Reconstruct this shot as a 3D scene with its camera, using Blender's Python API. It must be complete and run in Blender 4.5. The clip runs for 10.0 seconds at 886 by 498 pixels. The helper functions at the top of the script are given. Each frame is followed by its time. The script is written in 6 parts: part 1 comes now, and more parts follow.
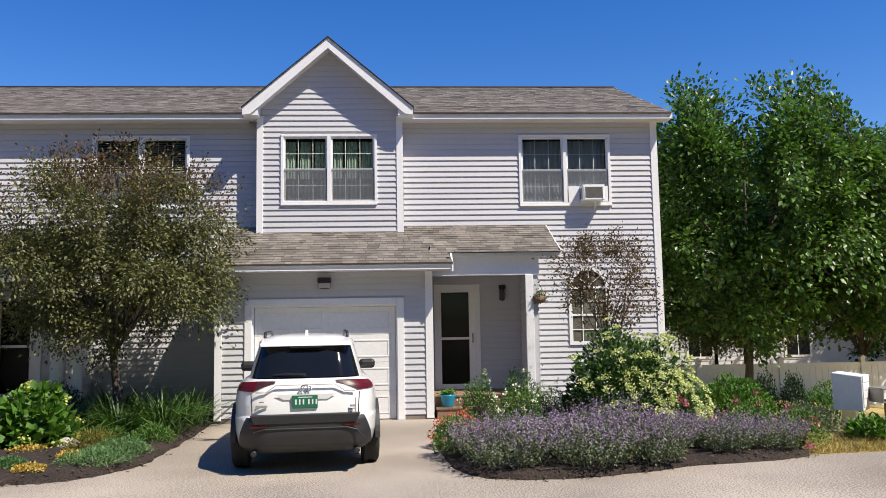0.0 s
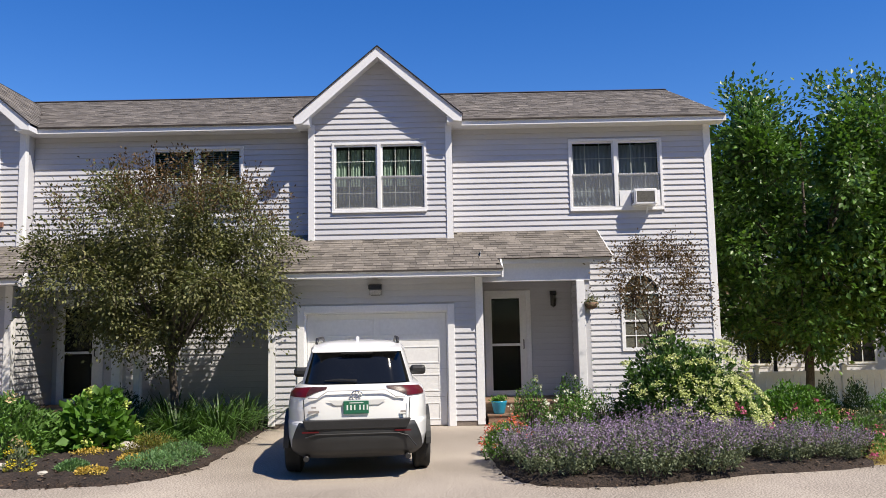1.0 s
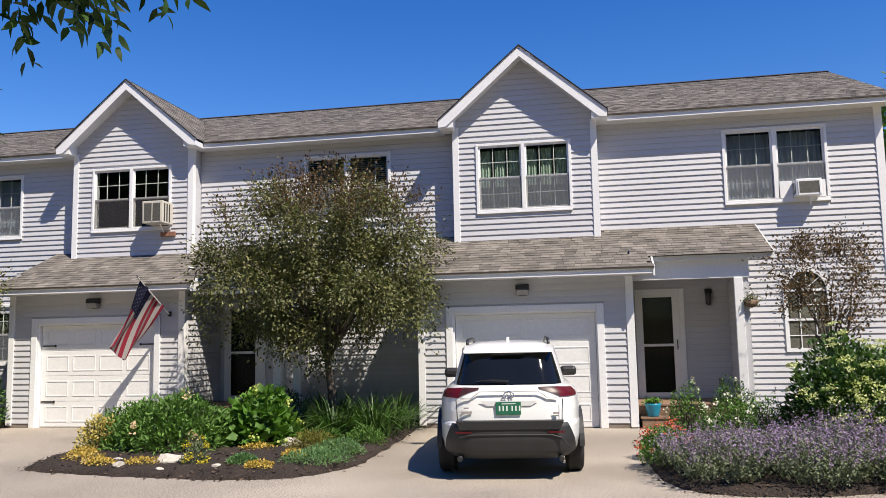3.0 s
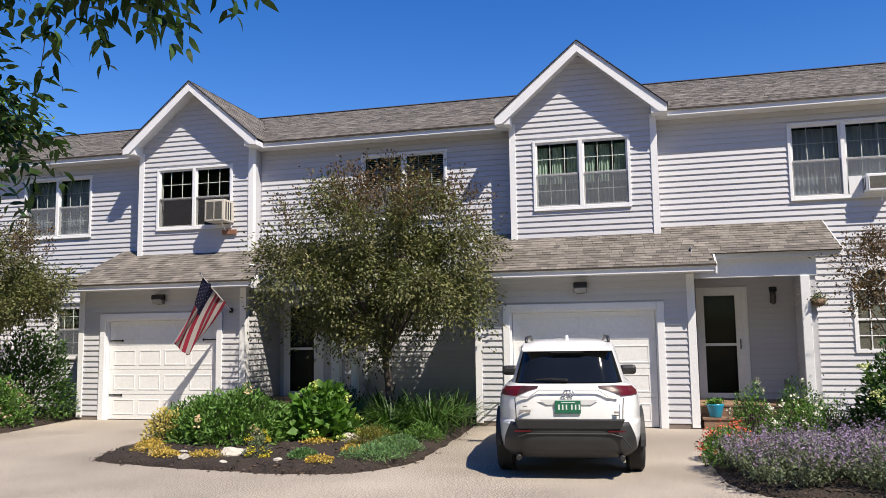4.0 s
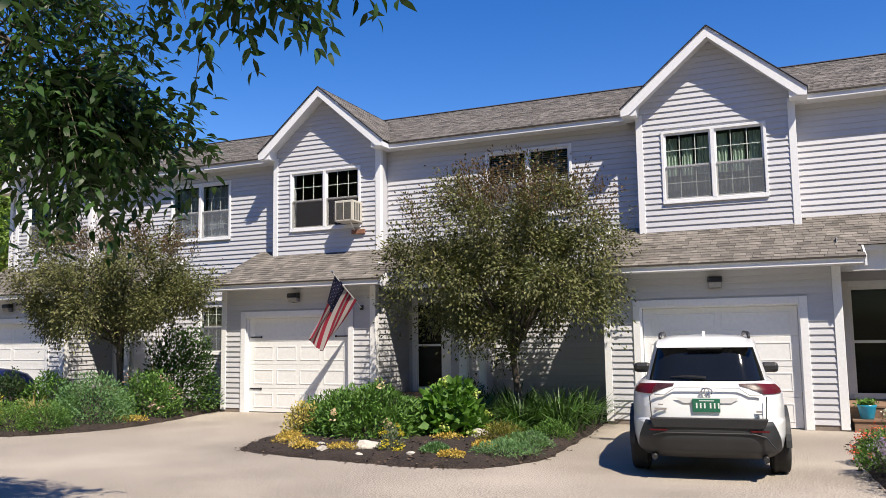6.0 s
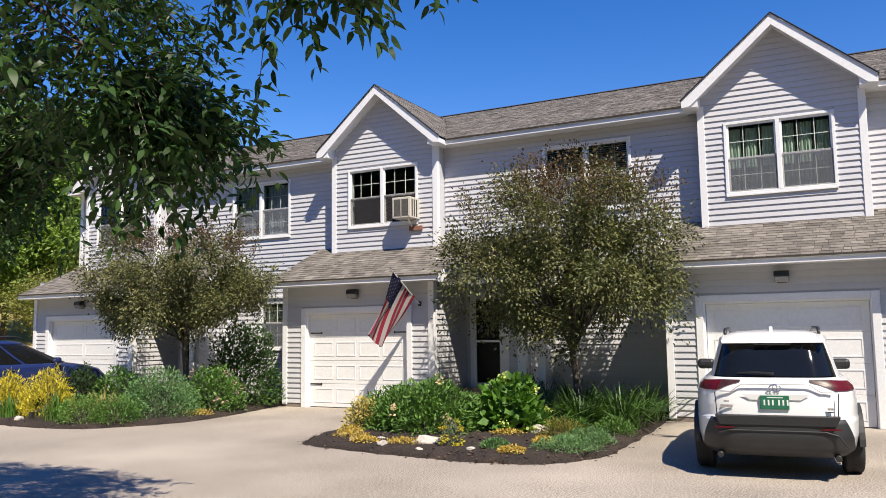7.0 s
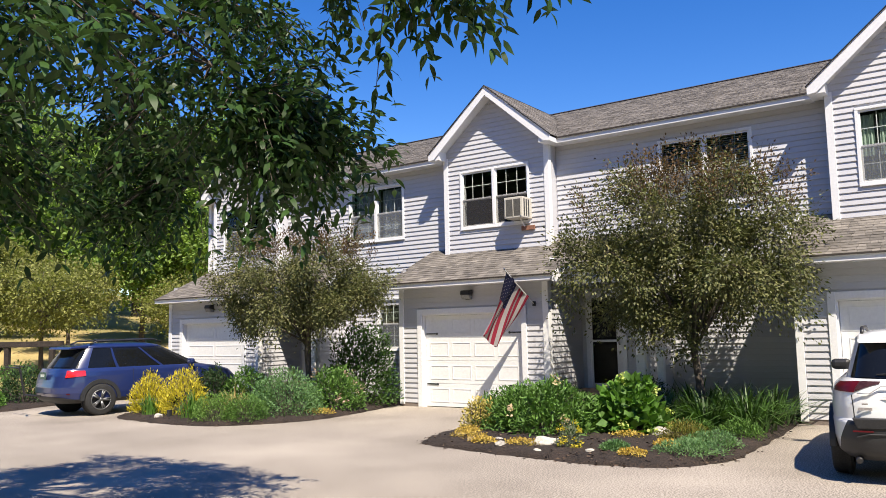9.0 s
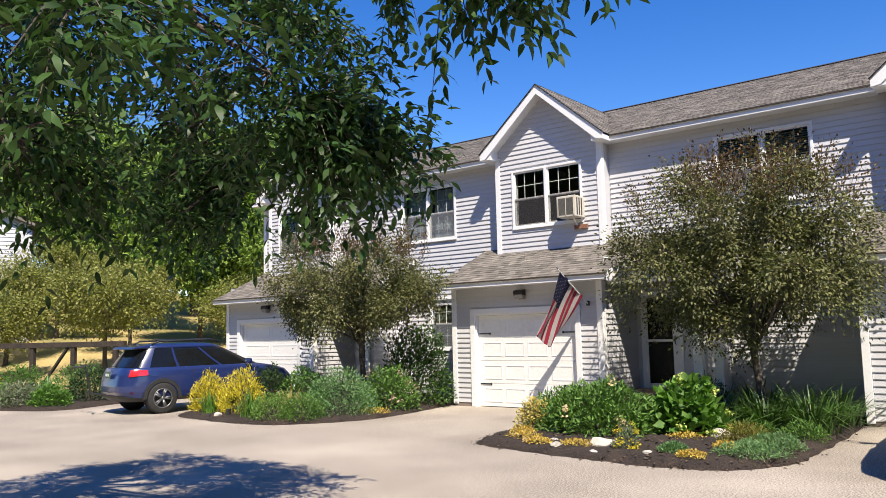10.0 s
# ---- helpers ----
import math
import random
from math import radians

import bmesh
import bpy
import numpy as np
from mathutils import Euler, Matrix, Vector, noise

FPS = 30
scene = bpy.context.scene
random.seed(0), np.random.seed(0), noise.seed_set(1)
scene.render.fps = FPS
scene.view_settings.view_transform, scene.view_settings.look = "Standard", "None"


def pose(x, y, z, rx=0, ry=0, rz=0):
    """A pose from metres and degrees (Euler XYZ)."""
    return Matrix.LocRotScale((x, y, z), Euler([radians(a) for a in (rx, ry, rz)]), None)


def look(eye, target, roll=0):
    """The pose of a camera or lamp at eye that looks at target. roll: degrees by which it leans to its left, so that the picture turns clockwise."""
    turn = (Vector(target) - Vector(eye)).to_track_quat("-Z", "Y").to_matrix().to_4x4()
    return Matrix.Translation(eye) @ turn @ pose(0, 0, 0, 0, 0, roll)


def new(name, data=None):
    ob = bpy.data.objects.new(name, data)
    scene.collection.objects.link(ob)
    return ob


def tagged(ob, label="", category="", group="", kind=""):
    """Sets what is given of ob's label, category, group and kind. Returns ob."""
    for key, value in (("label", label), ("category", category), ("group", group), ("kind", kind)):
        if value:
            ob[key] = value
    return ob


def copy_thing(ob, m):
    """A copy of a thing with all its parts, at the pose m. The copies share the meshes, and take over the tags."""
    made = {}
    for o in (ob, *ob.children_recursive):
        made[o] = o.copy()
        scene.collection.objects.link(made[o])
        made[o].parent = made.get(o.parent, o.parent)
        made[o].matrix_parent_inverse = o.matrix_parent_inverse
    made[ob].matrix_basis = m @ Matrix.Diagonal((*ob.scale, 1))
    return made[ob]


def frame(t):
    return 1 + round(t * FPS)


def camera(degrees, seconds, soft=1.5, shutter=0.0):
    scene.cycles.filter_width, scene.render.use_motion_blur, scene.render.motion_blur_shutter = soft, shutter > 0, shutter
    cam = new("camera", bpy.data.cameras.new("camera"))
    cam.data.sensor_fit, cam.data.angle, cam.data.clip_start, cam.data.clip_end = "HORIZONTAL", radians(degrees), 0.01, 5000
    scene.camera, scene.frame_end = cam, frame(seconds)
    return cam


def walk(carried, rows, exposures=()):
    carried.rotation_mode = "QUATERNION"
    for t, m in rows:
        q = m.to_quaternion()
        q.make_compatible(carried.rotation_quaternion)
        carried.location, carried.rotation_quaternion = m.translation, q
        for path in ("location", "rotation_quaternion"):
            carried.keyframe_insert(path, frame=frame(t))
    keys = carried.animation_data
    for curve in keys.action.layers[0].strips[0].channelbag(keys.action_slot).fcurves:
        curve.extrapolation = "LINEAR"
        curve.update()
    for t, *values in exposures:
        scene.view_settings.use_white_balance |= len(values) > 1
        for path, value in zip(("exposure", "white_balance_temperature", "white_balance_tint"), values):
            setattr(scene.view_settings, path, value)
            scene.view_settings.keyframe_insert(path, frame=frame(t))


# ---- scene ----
cam = camera(58.4, 10.0, soft=0.35)
PATH = [
    (0, (-0.344, -0.659, 1.676), (-0.225, 1.328, 1.87), -1.0),
    (0.5, (-0.337, -0.659, 1.673), (-0.278, 1.33, 1.877), -1.1),
    (1, (-0.318, -0.665, 1.667), (-0.328, 1.324, 1.88), -1.1),
    (1.5, (-0.35, -0.651, 1.663), (-0.441, 1.336, 1.881), -1.1),
    (2, (-0.402, -0.646, 1.67), (-0.586, 1.333, 1.89), -1.2),
    (2.5, (-0.397, -0.634, 1.679), (-0.68, 1.334, 1.899), -1.3),
    (4, (-0.462, -0.629, 1.685), (-0.959, 1.296, 1.9), -0.8),
    (4.5, (-0.488, -0.64, 1.686), (-1.058, 1.265, 1.899), -0.8),
    (5, (-0.502, -0.645, 1.678), (-1.146, 1.236, 1.893), -0.9),
    (5.5, (-0.541, -0.668, 1.669), (-1.255, 1.188, 1.885), -0.8),
    (6, (-0.546, -0.661, 1.668), (-1.331, 1.166, 1.881), -0.8),
    (7.5, (-0.595, -0.661, 1.639), (-1.567, 1.075, 1.845), -0.9),
    (8, (-0.594, -0.66, 1.635), (-1.626, 1.041, 1.842), -1.1),
    (8.5, (-0.594, -0.685, 1.636), (-1.689, 0.975, 1.846), -1.2),
    (9, (-0.592, -0.696, 1.674), (-1.745, 0.925, 1.884), -1.2),
    (9.5, (-0.612, -0.726, 1.69), (-1.817, 0.857, 1.9), -1.3),
    (10, (-0.61, -0.736, 1.697), (-1.864, 0.807, 1.907), -1.3),
]
walk(cam, [(t, look(eye, target, roll)) for t, eye, target, roll in PATH], [(0.0, 0.42, 6950, 10), (4.5, 0.48, 6950, 10), (7.5, 0.60, 7050, 10), (10.0, 0.74, 7080, 10)])
# ---- world and light ----
world = bpy.data.worlds.new("sky")
scene.world = world
world.use_nodes = True
SUN_AZ, SUN_EL = 128.7, 53.0
wn = world.node_tree
sky = wn.nodes.new("ShaderNodeTexSky")
sky.sky_type = "NISHITA"
sky.sun_disc = False
sky.sun_elevation, sky.sun_rotation = radians(SUN_EL), radians(SUN_AZ)
sky.air_density, sky.dust_density, sky.ozone_density = 1.0, 0.0, 4.0
deep = wn.nodes.new("ShaderNodeHueSaturation")
deep.inputs["Hue"].default_value = 0.516
deep.inputs["Saturation"].default_value = 1.36
wn.links.new(sky.outputs[0], deep.inputs["Color"])
wn.links.new(deep.outputs[0], wn.nodes["Background"].inputs[0])
wn.nodes["Background"].inputs[1].default_value = 0.120
sun_data = bpy.data.lights.new("sun", "SUN")
sun_data.energy, sun_data.angle, sun_data.color = 5.0, radians(0.53), (1.0, 0.93, 0.83)
sun_dir = Vector((math.sin(radians(SUN_AZ)) * math.cos(radians(SUN_EL)), math.cos(radians(SUN_AZ)) * math.cos(radians(SUN_EL)), math.sin(radians(SUN_EL))))
sun = new("sun", sun_data)
sun.matrix_world = look(sun_dir * 60, (0, 0, 0))

# ---- materials ----
RNG = np.random.default_rng(7)


def surface(name, a, b, scale=6.0, rough=0.6, bump=0.2, fine=60.0, metal=0.0, island=0.0, objrand=0.0, stretch=(1, 1, 1), spec=0.5, leafy=0.0, coat=0.0, dist=0.01, patch=0.35, tight=0.15):
    """Two colours mixed by coarse and fine noise, fine relief, and variation from piece to piece."""
    m = bpy.data.materials.new(name)
    m.use_nodes = True
    n, l = m.node_tree.nodes, m.node_tree.links
    p = n["Principled BSDF"]
    tc, mp = n.new("ShaderNodeTexCoord"), n.new("ShaderNodeMapping")
    mp.inputs["Scale"].default_value = stretch
    l.new(tc.outputs["Object"], mp.inputs[0])
    n1, n2 = n.new("ShaderNodeTexNoise"), n.new("ShaderNodeTexNoise")
    n1.inputs["Scale"].default_value, n1.inputs["Detail"].default_value = scale, 4
    n2.inputs["Scale"].default_value, n2.inputs["Detail"].default_value = fine, 3
    l.new(mp.outputs[0], n1.inputs[0])
    l.new(mp.outputs[0], n2.inputs[0])
    fac = n.new("ShaderNodeMath")
    fac.operation = "MULTIPLY_ADD"
    fac.inputs[1].default_value = 1 - patch
    l.new(n2.outputs[0], fac.inputs[0])
    sc = n.new("ShaderNodeMath")
    sc.operation = "MULTIPLY"
    sc.inputs[1].default_value = patch
    l.new(n1.outputs[0], sc.inputs[0])
    l.new(sc.outputs[0], fac.inputs[2])
    ramp = n.new("ShaderNodeValToRGB")
    ramp.color_ramp.elements[0].position, ramp.color_ramp.elements[1].position = 0.51 - tight, 0.51 + tight
    ramp.color_ramp.elements[0].color, ramp.color_ramp.elements[1].color = (*a, 1), (*b, 1)
    l.new(fac.outputs[0], ramp.inputs[0])
    col = ramp.outputs[0]
    if island or objrand:
        if island:
            src = n.new("ShaderNodeNewGeometry").outputs["Random Per Island"]
        else:
            src = n.new("ShaderNodeObjectInfo").outputs["Random"]
        k = max(island, objrand)
        ma = n.new("ShaderNodeMapRange")
        ma.inputs["To Min"].default_value, ma.inputs["To Max"].default_value = 1 - k, 1 + k
        l.new(src, ma.inputs[0])
        hsv = n.new("ShaderNodeHueSaturation")
        l.new(col, hsv.inputs["Color"])
        l.new(ma.outputs[0], hsv.inputs["Value"])
        col = hsv.outputs[0]
    l.new(col, p.inputs["Base Color"])
    p.inputs["Roughness"].default_value, p.inputs["Metallic"].default_value = rough, metal
    p.inputs["Specular IOR Level"].default_value = spec
    p.inputs["Coat Weight"].default_value = coat
    p.inputs["Coat Roughness"].default_value = 0.06
    if bump:
        bp = n.new("ShaderNodeBump")
        bp.inputs["Strength"].default_value, bp.inputs["Distance"].default_value = bump, dist
        l.new(fac.outputs[0], bp.inputs["Height"])
        l.new(bp.outputs[0], p.inputs["Normal"])
    if leafy:
        tr, mx = n.new("ShaderNodeBsdfTranslucent"), n.new("ShaderNodeMixShader")
        mx.inputs[0].default_value = leafy
        g = n.new("ShaderNodeMixRGB")
        g.blend_type = "MULTIPLY"
        g.inputs[0].default_value, g.inputs[2].default_value = 1.0, (1.0, 1.15, 0.5, 1)
        l.new(col, g.inputs[1])
        l.new(g.outputs[0], tr.inputs[0])
        l.new(p.outputs[0], mx.inputs[1])
        l.new(tr.outputs[0], mx.inputs[2])
        l.new(mx.outputs[0], n["Material Output"].inputs[0])
    return m


def glass(name, tint, rough=0.02, ior=1.45):
    m = bpy.data.materials.new(name)
    m.use_nodes = True
    n, l = m.node_tree.nodes, m.node_tree.links
    n.remove(n["Principled BSDF"])
    t, g, mx, fr = n.new("ShaderNodeBsdfTransparent"), n.new("ShaderNodeBsdfGlossy"), n.new("ShaderNodeMixShader"), n.new("ShaderNodeFresnel")
    t.inputs[0].default_value = (*tint, 1)
    g.inputs["Roughness"].default_value = rough
    fr.inputs[0].default_value = ior
    l.new(fr.outputs[0], mx.inputs[0])
    l.new(t.outputs[0], mx.inputs[1])
    l.new(g.outputs[0], mx.inputs[2])
    l.new(mx.outputs[0], n["Material Output"].inputs[0])
    return m


SIDING = surface("grey_vinyl_siding", (0.505, 0.51, 0.54), (0.57, 0.575, 0.605), 1.2, 0.5, 0.08, 30, objrand=0.025, stretch=(0.4, 1, 6))
TRIM = surface("white_vinyl_trim", (0.76, 0.77, 0.79), (0.84, 0.85, 0.86), 1.5, 0.45, 0.05, 25)
SOFFIT = surface("white_soffit", (0.68, 0.69, 0.71), (0.76, 0.77, 0.79), 2, 0.6, 0.1, 20)
DOORPAINT = surface("white_door_paint", (0.76, 0.765, 0.765), (0.83, 0.835, 0.835), 1.0, 0.4, 0.05, 18)
SHINGLE = surface("weathered_brown_shingle", (0.112, 0.100, 0.088), (0.222, 0.200, 0.175), 3, 0.92, 0.5, 150, island=0.34, patch=0.5)
SHEATH = surface("roof_underlay", (0.06, 0.055, 0.05), (0.1, 0.09, 0.08), 4, 0.9, 0.2)
ASPHALT = surface("pale_gravel_asphalt", (0.165, 0.142, 0.118), (0.50, 0.44, 0.372), 0.45, 0.92, 0.03, 52, patch=0.25, dist=0.003, tight=0.075)
EARTH = surface("dry_earth_and_lawn", (0.19, 0.18, 0.06), (0.52, 0.38, 0.17), 0.25, 0.95, 0.4, 12, patch=0.7, dist=0.03)
MULCH = surface("dark_bark_mulch", (0.008, 0.006, 0.005), (0.055, 0.037, 0.028), 3, 0.95, 1.0, 45, patch=0.3, dist=0.04)
CHIP = surface("bark_chip", (0.02, 0.013, 0.010), (0.12, 0.08, 0.055), 9, 0.9, 0.3, 40, island=0.6)
def mesh_screen(name, colour, cover):
    """Fine wire mesh: part bare wire, part open."""
    m = bpy.data.materials.new(name)
    m.use_nodes = True
    n, l = m.node_tree.nodes, m.node_tree.links
    n.remove(n["Principled BSDF"])
    t, d, mx = n.new("ShaderNodeBsdfTransparent"), n.new("ShaderNodeBsdfDiffuse"), n.new("ShaderNodeMixShader")
    d.inputs[0].default_value, mx.inputs[0].default_value = (*colour, 1), cover
    l.new(t.outputs[0], mx.inputs[1])
    l.new(d.outputs[0], mx.inputs[2])
    l.new(mx.outputs[0], n["Material Output"].inputs[0])
    return m


# SCREEN's grey leans blue: some of the panes' sky reflection is in its colour
SCREEN = mesh_screen("sky_tinted_wire_screen", (0.155, 0.17, 0.195), 0.42)
DARKSCREEN = mesh_screen("dark_wire_screen", (0.05, 0.05, 0.055), 0.4)
GLASS = glass("window_glass", (0.86, 0.9, 0.9))
DOORGLASS = glass("storm_door_glass", (0.75, 0.77, 0.76), ior=1.16)
# blue-grey tint of NET stands in for sky reflected in the glass
NET = surface("sky_tinted_net_curtain", (0.28, 0.33, 0.42), (0.38, 0.44, 0.54), 5, 0.8, 0.2, stretch=(8, 1, 0.3))
NETDIM = surface("dim_net_curtain", (0.055, 0.07, 0.065), (0.10, 0.12, 0.11), 5, 0.8, 0.2, stretch=(8, 1, 0.3))
# low wall colour carries the gloom of the rooms
ROOM = surface("room_gloom_wall", (0.10, 0.095, 0.09), (0.16, 0.15, 0.14), 1.5, 0.8, 0.05)
BLIND = surface("white_blind_slat", (0.60, 0.62, 0.60), (0.7, 0.72, 0.7), 3, 0.5, 0.0)
CURTAIN = surface("pale_green_curtain", (0.30, 0.40, 0.33), (0.42, 0.52, 0.44), 5, 0.8, 0.2, stretch=(8, 1, 0.3))
BLACK = surface("black_metal", (0.012, 0.012, 0.013), (0.03, 0.03, 0.032), 8, 0.4, 0.1)
WOOD = surface("weathered_deck_wood", (0.17, 0.10, 0.065), (0.32, 0.205, 0.135), 3, 0.75, 0.3, 30, objrand=0.15, stretch=(0.6, 8, 8))
BARK = surface("grey_brown_bark", (0.045, 0.036, 0.03), (0.13, 0.105, 0.085), 5, 0.9, 0.9, 30, stretch=(2, 2, 0.5), dist=0.03)
STONE = surface("pale_garden_stone", (0.36, 0.33, 0.29), (0.56, 0.53, 0.48), 5, 0.85, 0.5, 30, objrand=0.2)


def leafmat(name, a, b, var=0.3, tr=0.28, rough=0.55, spec=0.3):
    return surface(name, a, b, 1.3, rough, 0.0, 9, island=var, leafy=tr, spec=spec)


# ---- mesh helpers ----
class Build:
    """Collects plain faces for one mesh."""

    def __init__(self):
        self.v, self.f = [], []

    def poly(self, *pts):
        k = len(self.v)
        self.v += [tuple(p) for p in pts]
        self.f.append(tuple(range(k, k + len(pts))))
        return self

    def box(self, x0, x1, y0, y1, z0, z1):
        k = len(self.v)
        self.v += [(x, y, z) for z in (z0, z1) for y in (y0, y1) for x in (x0, x1)]
        self.f += [tuple(k + i for i in q) for q in ((0, 2, 3, 1), (4, 5, 7, 6), (0, 1, 5, 4), (2, 6, 7, 3), (0, 4, 6, 2), (1, 3, 7, 5))]
        return self

    def prism(self, pts, axis, a, b):
        """A polygon of two coordinates drawn out along axis from a to b."""
        k, n = len(self.v), len(pts)
        for w in (a, b):
            for p, q in pts:
                self.v.append((w, p, q) if axis == "x" else (p, w, q) if axis == "y" else (p, q, w))
        self.f.append(tuple(range(k, k + n)))
        self.f.append(tuple(range(k + 2 * n - 1, k + n - 1, -1)))
        self.f += [(k + i, k + n + i, k + n + (i + 1) % n, k + (i + 1) % n) for i in range(n)]
        return self

    def tube(self, pts, radii, sides=6):
        rings = []
        pts = [Vector(p) for p in pts]
        for i, p in enumerate(pts):
            d = (pts[min(i + 1, len(pts) - 1)] - pts[max(i - 1, 0)]).normalized()
            s = d.cross(Vector((0.31, 0.17, 0.93)) if abs(d.z) < 0.9 else Vector((1, 0.1, 0))).normalized()
            t = d.cross(s)
            k = len(self.v)
            r = radii[i] if hasattr(radii, "__len__") else radii
            self.v += [tuple(p + (s * math.cos(6.2832 * j / sides) + t * math.sin(6.2832 * j / sides)) * r) for j in range(sides)]
            rings.append(k)
        for a, b in zip(rings, rings[1:]):
            self.f += [(a + j, a + (j + 1) % sides, b + (j + 1) % sides, b + j) for j in range(sides)]
        self.f += [tuple(range(rings[0] + sides - 1, rings[0] - 1, -1)), tuple(range(rings[-1], rings[-1] + sides))]
        return self

    def disc(self, c, r, axis, depth, sides=20):
        """A short round drum centred on c, drawn out by depth along axis."""
        k = {"x": 0, "y": 1, "z": 2}[axis]
        a, b = list(c), list(c)
        a[k] -= depth / 2
        b[k] += depth / 2
        return self.tube([a, b], r, sides)

    def mesh(self, name, mat=None, smooth=False, fix=True):
        me = bpy.data.meshes.new(name)
        me.from_pydata(self.v, [], self.f)
        if fix:
            bm = bmesh.new()
            bm.from_mesh(me)
            bmesh.ops.recalc_face_normals(bm, faces=bm.faces)
            bm.to_mesh(me)
            bm.free()
        if mat:
            me.materials.append(mat)
        if smooth:
            me.polygons.foreach_set("use_smooth", [True] * len(me.polygons))
        me.update()
        return me


def part(name, b, mat, parent=None, label="", smooth=False, bevel=0.0, m=None):
    """Links a Build or a mesh as one object under a thing or a part."""
    ob = new(name, b.mesh(name, mat, smooth) if isinstance(b, Build) else b)
    if parent is not None:
        ob.parent = parent
    if m is not None:
        ob.matrix_basis = m
    if bevel:
        mod = ob.modifiers.new("edge", "BEVEL")
        mod.width, mod.segments, mod.limit_method = bevel, 2, "ANGLE"
    if label:
        ob["label"] = label
    return ob


def thing(name, label, category, group="", m=None, kind=""):
    ob = new(name)
    if m is not None:
        ob.matrix_basis = m
    return tagged(ob, label, category, group, kind)


# ---- ground ----
def ground_z(x, y):
    """The ground falls away past the house's right end and rises to a hill behind its left end."""
    d = max(0.0, x - 5.8) * 0.09 * min(1.0, max(0.0, (y - 9.5) / 4))
    h = max(0.0, -x - 22.0) * 0.10 * min(1.0, max(0.0, (y - 11) / 6))
    far = max(0.0, math.hypot(x + 8, y - 5) - 45) * 0.05
    return -min(d, 0.75) + min(h, 4.5) + min(far, 4.0)


def grid_sheet(x0, x1, y0, y1, nx, ny, zf):
    b = Build()
    for j in range(ny + 1):
        for i in range(nx + 1):
            x, y = x0 + (x1 - x0) * i / nx, y0 + (y1 - y0) * j / ny
            b.v.append((x, y, zf(x, y)))
    b.f = [(j * (nx + 1) + i, j * (nx + 1) + i + 1, (j + 1) * (nx + 1) + i + 1, (j + 1) * (nx + 1) + i) for j in range(ny) for i in range(nx)]
    return b


g = part("ground", grid_sheet(-160, 140, -120, 180, 150, 150, lambda x, y: ground_z(x, y) - 0.03), EARTH, smooth=True)
tagged(g, "dry tan and green lawn earth", "ground", kind="structure")
rb = Build()
rb.v = [(-70, -14, 0), (60, -14, 0), (60, 10.4, 0.0), (14, 9.9, 0), (5.8, 9.25, 0), (4.6, 9.1, 0), (4.8, 12.0, 0), (5.2, 15.5, 0), (-21.4, 15.5, 0), (-21.8, 9.5, 0), (-23, 7.9, 0), (-70, 6.0, 0)]
rb.f = [tuple(range(len(rb.v)))]
road = part("road", rb, ASPHALT)
tagged(road, "pale tan worn gravelly asphalt drive", "road", kind="structure")

# ---- townhouses ----
DRIP = surface("dark_brown_drip_edge", (0.03, 0.024, 0.02), (0.06, 0.05, 0.042), 4, 0.6, 0.1)
FOOTING = surface("concrete_footing", (0.16, 0.13, 0.11), (0.26, 0.22, 0.19), 5, 0.9, 0.4)
X0 = -3.61
OFFSET, STEP = (0.0, 8.70, 17.54), (8.70, 8.70, 8.84)
YG, YB, YM = 14.0, 15.2, 15.55
EXPO = 0.114


def cut_rows(x0, x1, z0, z1, holes, limits=None):
    """Courses of siding between z0 and z1, broken by holes (x0, x1, z0, z1)."""
    z, out = z0, []
    while z < z1 - 0.02:
        top = min(z + EXPO, z1)
        a, b = (x0, x1) if limits is None else limits(z + 0.03)
        segs = [(a, b)] if b - a > 0.08 else []
        for h in holes:
            if h[2] < top - 0.03 and h[3] > z + 0.03:
                segs = [s for p, q in segs for s in ((p, min(q, h[0])), (max(p, h[1]), q)) if s[1] - s[0] > 0.02]
        out += [(p, q, z, top) for p, q in segs]
        z = top
    return out


def board_mesh(length, height):
    b = Build()
    L, H = length, height
    b.v = [(x, y, z) for x in (0, L) for y, z in ((-0.003, 0.0), (-0.025, 0.0), (-0.0255, H * 0.06), (-0.015, H * 0.5), (-0.003, H))]
    b.f = [(0, 1, 6, 5), (1, 2, 7, 6), (2, 3, 8, 7), (3, 4, 9, 8), (0, 4, 3, 2, 1), (5, 6, 7, 8, 9)]
    me = b.mesh("siding_board", SIDING)
    return me


BOARDS = {}


def clad(wall, rows, y, ends=0, turn=None):
    """Hangs one siding board for each course on the wall."""
    for p, q, z, t in rows:
        key = (round(q - p, 2), round(t - z, 3))
        if key not in BOARDS:
            BOARDS[key] = board_mesh(q - p, t - z)
        ob = new("siding_board", BOARDS[key])
        ob.parent = wall
        ob.matrix_basis = (pose(p, y, z) if turn is None else turn(p, z))


def wall_mesh(x0, x1, y0, y1, z0, z1, holes):
    """A wall with real openings, made of slabs."""
    b = Build()
    xs = sorted({x0, x1, *[min(max(h[i], x0), x1) for h in holes for i in (0, 1)]})
    for a, c in zip(xs, xs[1:]):
        cuts = sorted([(h[2], h[3]) for h in holes if h[0] < (a + c) / 2 < h[1]])
        z = z0
        for lo, hi in cuts:
            if lo > z + 0.001:
                b.box(a, c, y0, y1, z, lo)
            z = max(z, hi)
        if z < z1:
            b.box(a, c, y0, y1, z, z1)
    return b


